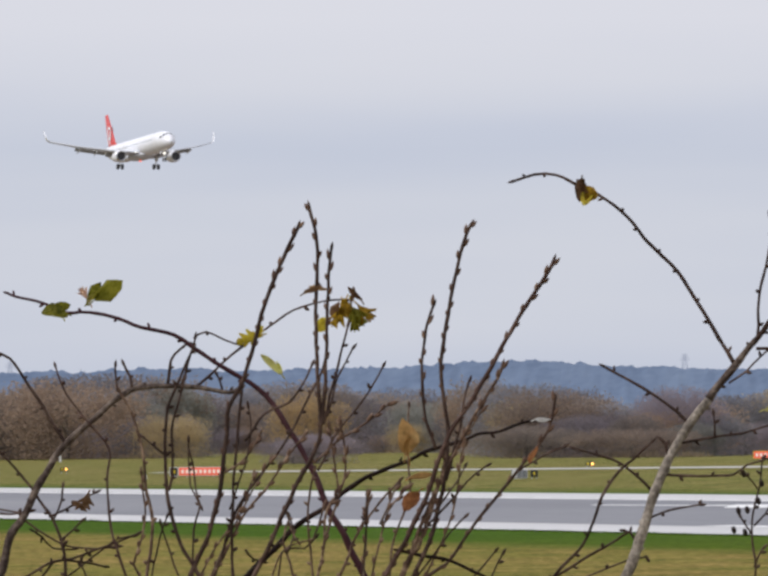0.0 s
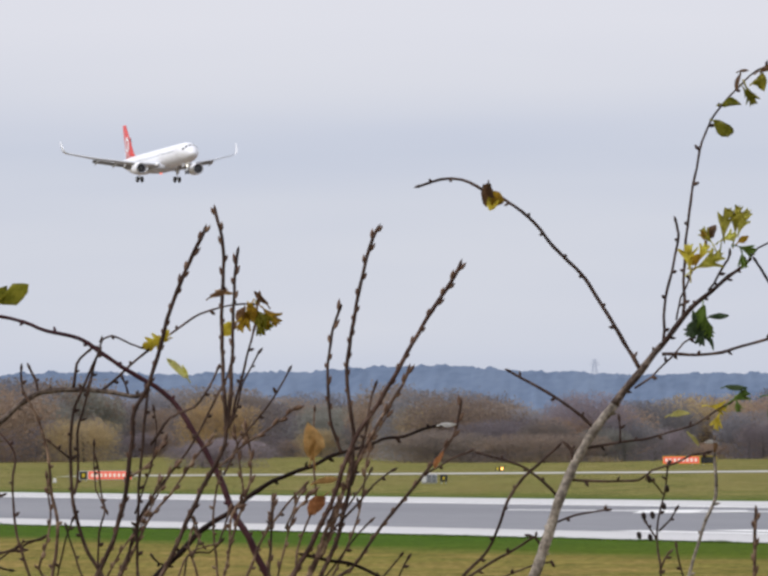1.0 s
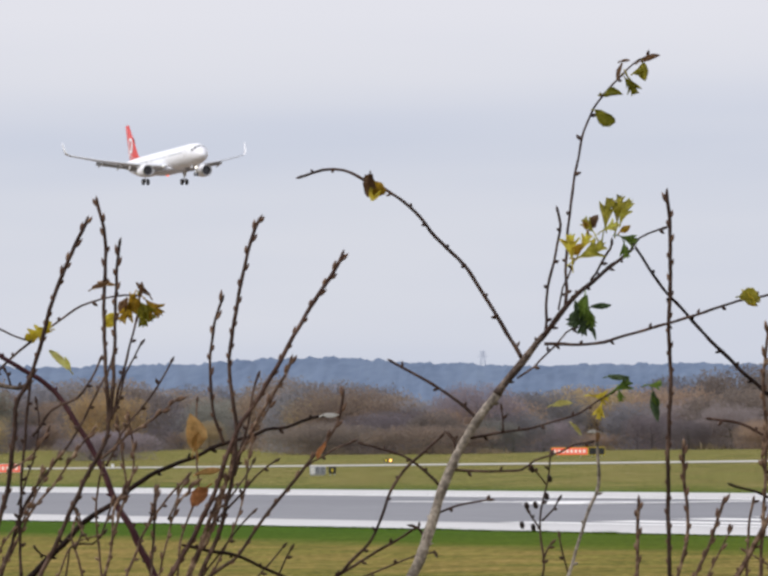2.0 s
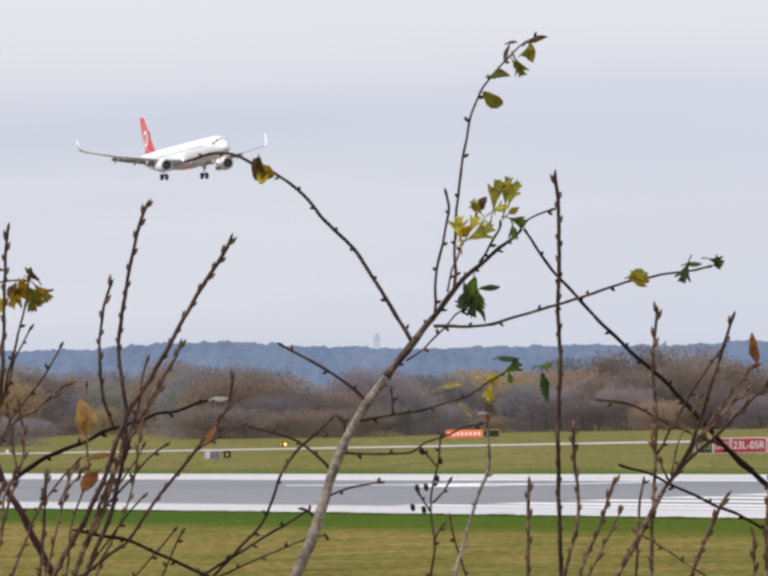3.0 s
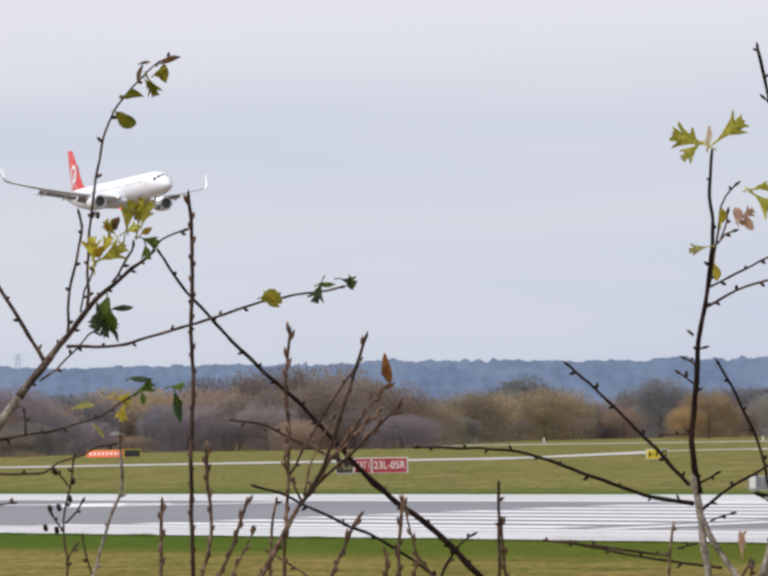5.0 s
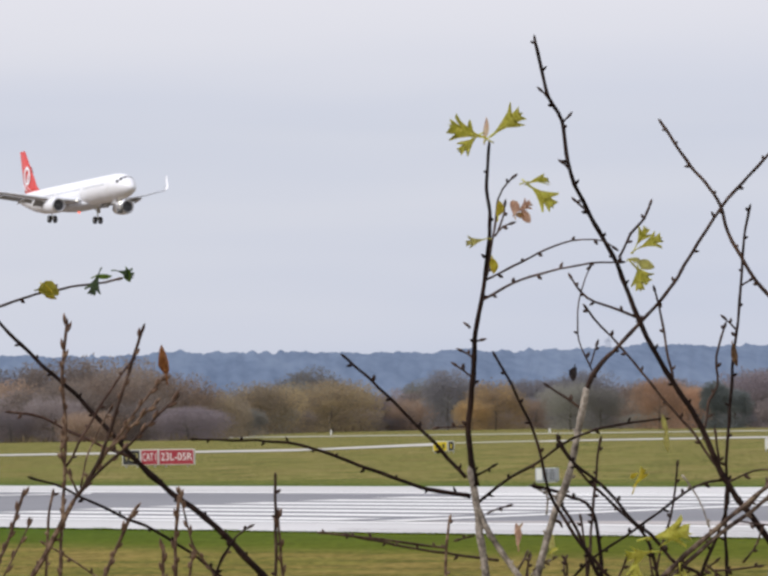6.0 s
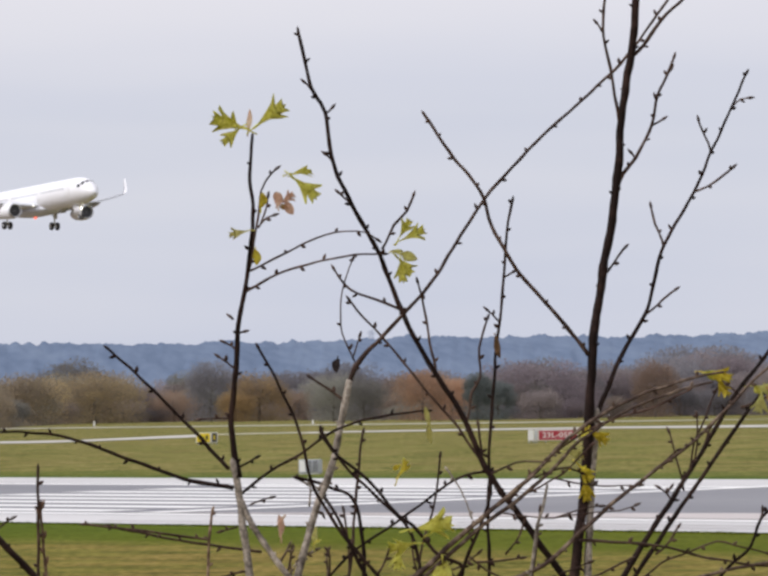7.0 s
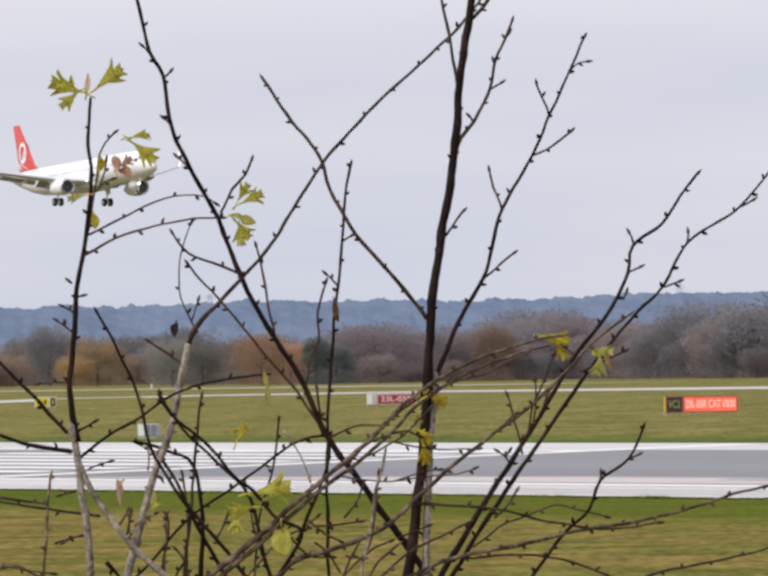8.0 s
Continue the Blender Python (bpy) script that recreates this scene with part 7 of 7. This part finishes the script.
branch(SHRUB_I, 4.8, 2.4, [(88.5, -16.6), (94.5, -17.0), (99.4, -17.6), (103.6, -18.9), (107.2, -19.5), (111.5, -20.2), (118.7, -19.4)])
branch(SHRUB_I, 3.0, 2.4, [(95.1, -22.1), (99.4, -19.1), (101.8, -18.3), (105.4, -17.1), (108.5, -17.7), (112.1, -18.7)])
branch(SHRUB_I, 6.1, 3.6, [(102.0, -26.4), (106.0, -21.0), (109.7, -17.5), (110.9, -14.2), (114.6, -11.5), (116.6, -7.2)], 'dark', rooted=True)
branch(SHRUB_I, 3.0, 3.0, [(110.9, -14.2), (111.1, -12.8)])
branch(SHRUB_I, 3.0, 3.0, [(114.6, -11.5), (116.2, -10.8)])
branch(SHRUB_I, 3.6, 3.0, [(97.8, -18.5), (99.7, -16.7), (100.9, -14.8)])
branch(SHRUB_I, 4.8, 3.0, [(116.8, -26.0), (121.7, -24.9), (126.6, -24.0), (133.9, -22.3)], rooted=True)
branch(SHRUB_I, 4.2, 3.0, [(91.4, -23.8), (95.1, -23.4), (99.9, -23.1), (104.7, -23.4), (109.0, -24.7), (112.0, -25.9)], rooted=True)
branch(SHRUB_I, 6.1, 4.2, [(70.6, -26.0), (74.1, -20.0), (71.0, -18.1), (68.0, -14.5), (66.2, -13.3), (62.7, -9.0), (58.5, -5.4), (56.7, -2.3)], 'dark', rooted=True)
branch(SHRUB_I, 5.5, 3.0, [(73.4, -20.9), (75.8, -15.8), (77.4, -11.6), (77.7, -8.6)], 'dark')
branch(SHRUB_I, 3.0, 2.4, [(101.4, -10.7), (100.4, -5.9), (99.5, -3.0)])
branch(SHRUB_I, 3.0, 2.4, [(102.0, -8.9), (102.9, -4.7), (105.7, 1.8)])
branch(SHRUB_I, 3.0, 2.4, [(102.8, -7.1), (103.3, -2.9), (103.1, -1.1)])
branch(SHRUB_I, 2.4, 1.8, [(78.9, -13.1), (84.3, -13.8), (89.1, -13.3), (93.4, -13.0), (95.9, -12.2)])
branch(SHRUB_I, 2.4, 1.8, [(85.5, -13.8), (89.1, -12.7), (91.6, -12.4)])
branch(SHRUB_I, 3.0, 2.4, [(77.7, -8.3), (80.8, -7.0), (85.0, -6.8)])
branch(SHRUB_I, 2.4, 1.8, [(85.6, -9.0), (90.4, -9.9), (96.4, -9.9)])
branch(SHRUB_I, 3.6, 2.4, [(75.8, -19.1), (79.4, -18.9), (81.8, -18.6)])
branch(SHRUB_I, 3.6, 2.4, [(79.3, -25.2), (81.8, -22.5), (83.0, -18.9), (83.7, -12.3)], rooted=True)
branch(SHRUB_I, 3.0, 2.4, [(97.7, -8.3), (100.1, -6.2), (101.3, -5.6)])
branch(SHRUB_I, 3.0, 2.4, [(71.0, -18.1), (74.5, -22.4), (78.2, -23.0)])
branch(SHRUB_I, 3.6, 2.4, [(79.5, -11.9), (85.0, -6.3), (91.7, -2.2), (97.8, -0.4), (102.6, 1.9)], 'red')
branch(SHRUB_I, 3.0, 2.4, [(81.3, -11.1), (85.6, -9.0), (87.4, -7.5), (90.5, -4.6)], 'red')
branch(SHRUB_I, 3.6, 3.0, [(63.6, -20.3), (64.5, -18.5), (65.3, -17.0)])
branch(SHRUB_I, 3.6, 2.4, [(79.4, -22.8), (81.2, -23.1), (83.0, -21.9), (85.4, -21.0)])
branch(SHRUB_I, 4.2, 3.0, [(82.9, -26.1), (87.2, -22.6), (90.3, -21.1), (95.1, -18.8)], rooted=True)
branch(SHRUB_I, 3.0, 2.4, [(67.3, -25.1), (70.9, -21.2), (74.6, -19.1), (76.4, -17.6)], rooted=True)
leaf(SHRUB_I, 66.6, -7.6, 2.8, 63, 'yellow', 'wedge')
leaf(SHRUB_I, 65.9, -7.3, 1.0, 213, 'yellow', 'oval')
leaf(SHRUB_I, 69.8, -1.0, 2.3, 102, 'pale', 'thin')
leaf(SHRUB_I, 70.0, -3.2, 2.5, 275, 'pale', 'thin')
leaf(SHRUB_I, 70.1, -14.6, 5.5, 7, 'lime', 'wedge')
leaf(SHRUB_I, 70.6, -15.1, 2.5, 26, 'lime', 'wedge')
leaf(SHRUB_I, 66.7, -16.9, 3.7, 189, 'lime', 'wedge')
leaf(SHRUB_I, 66.0, -18.4, 3.3, 263, 'lime', 'wedge')
leaf(SHRUB_I, 71.5, -20.8, 4.1, 273, 'lime', 'oval')
leaf(SHRUB_I, 51.6, -14.2, 2.8, 92, 'salmon', 'thin')
leaf(SHRUB_I, 51.9, -13.3, 1.4, 44, 'salmon', 'thin')
leaf(SHRUB_I, 55.8, -15.6, 2.5, 87, 'pale', 'thin')
leaf(SHRUB_I, 56.1, -16.2, 1.0, 26, 'lime', 'oval')
branch(SHRUB_I, 6.0, 4.0, [(81.2, -25.5), (82.0, -22.0), (82.6, -19.5), (83.3, -14.8), (84.2, -11.7), (84.6, -9.7)], 'grey', buds=0.5, rooted=True)
branch(SHRUB_I, 4.2, 3.0, [(79.1, -25.4), (80.4, -22.4), (81.4, -20.6)], 'straw', buds=1.0, rooted=True)
branch(SHRUB_I, 5.0, 3.4, [(82.3, -25.5), (83.4, -23.7), (84.7, -22.5), (86.2, -21.3)], 'straw', buds=1.0, rooted=True)
branch(SHRUB_I, 3.4, 2.4, [(75.6, -21.1), (77.3, -22.5), (78.7, -24.8)], 'twig', buds=1.0)
branch(SHRUB_I, 3.4, 2.4, [(74.6, -18.2), (76.8, -20.0), (79.2, -21.2)], 'twig', buds=1.0)
branch(SHRUB_I, 4.0, 2.6, [(37.0, -23.3), (39.5, -23.7), (42.2, -24.9)], 'red', buds=1.0)
branch(SHRUB_I, 3.4, 2.4, [(79.3, -18.2), (81.1, -15.8), (81.9, -13.7)], 'twig', buds=1.0)
branch(SHRUB_I, 3.0, 2.2, [(86.0, -20.7), (88.3, -19.9), (90.1, -19.2)], 'twig', buds=1.0)
branch(SHRUB_I, 3.2, 2.4, [(83.0, -8.9), (84.8, -8.1), (87.2, -7.7), (89.2, -8.5)], 'twig', buds=1.0)


# ---- what moves: the airliner glides down along the far runway's line ----
# seconds, x of the nose, height of the nose; bank in degrees
GLIDE = [(0.0, -1524.5, 63.0, 0.0), (0.5, -1490.0, 60.8, 0.0), (1.0, -1455.5, 58.9, 0.0), (1.5, -1421.0, 56.8, 0.0), (3.0, -1320.0, 50.9, 1.6), (3.5, -1287.0, 48.7, 0.2), (4.0, -1253.0, 46.9, -1.2),
         (4.5, -1218.6, 45.1, -1.9), (6.0, -1115.8, 39.1, -1.4), (6.5, -1080.8, 37.0, -1.0), (7.0, -1046.0, 34.9, -1.0), (7.5, -1011.0, 33.1, -0.8), (8.0, -976.5, 31.4, -0.5)]


def motions():
    walk(PLANE, [(t, pose(x, 498.5, z + 0.42, bank, -3.0, 0)) for t, x, z, bank in GLIDE])


motions()
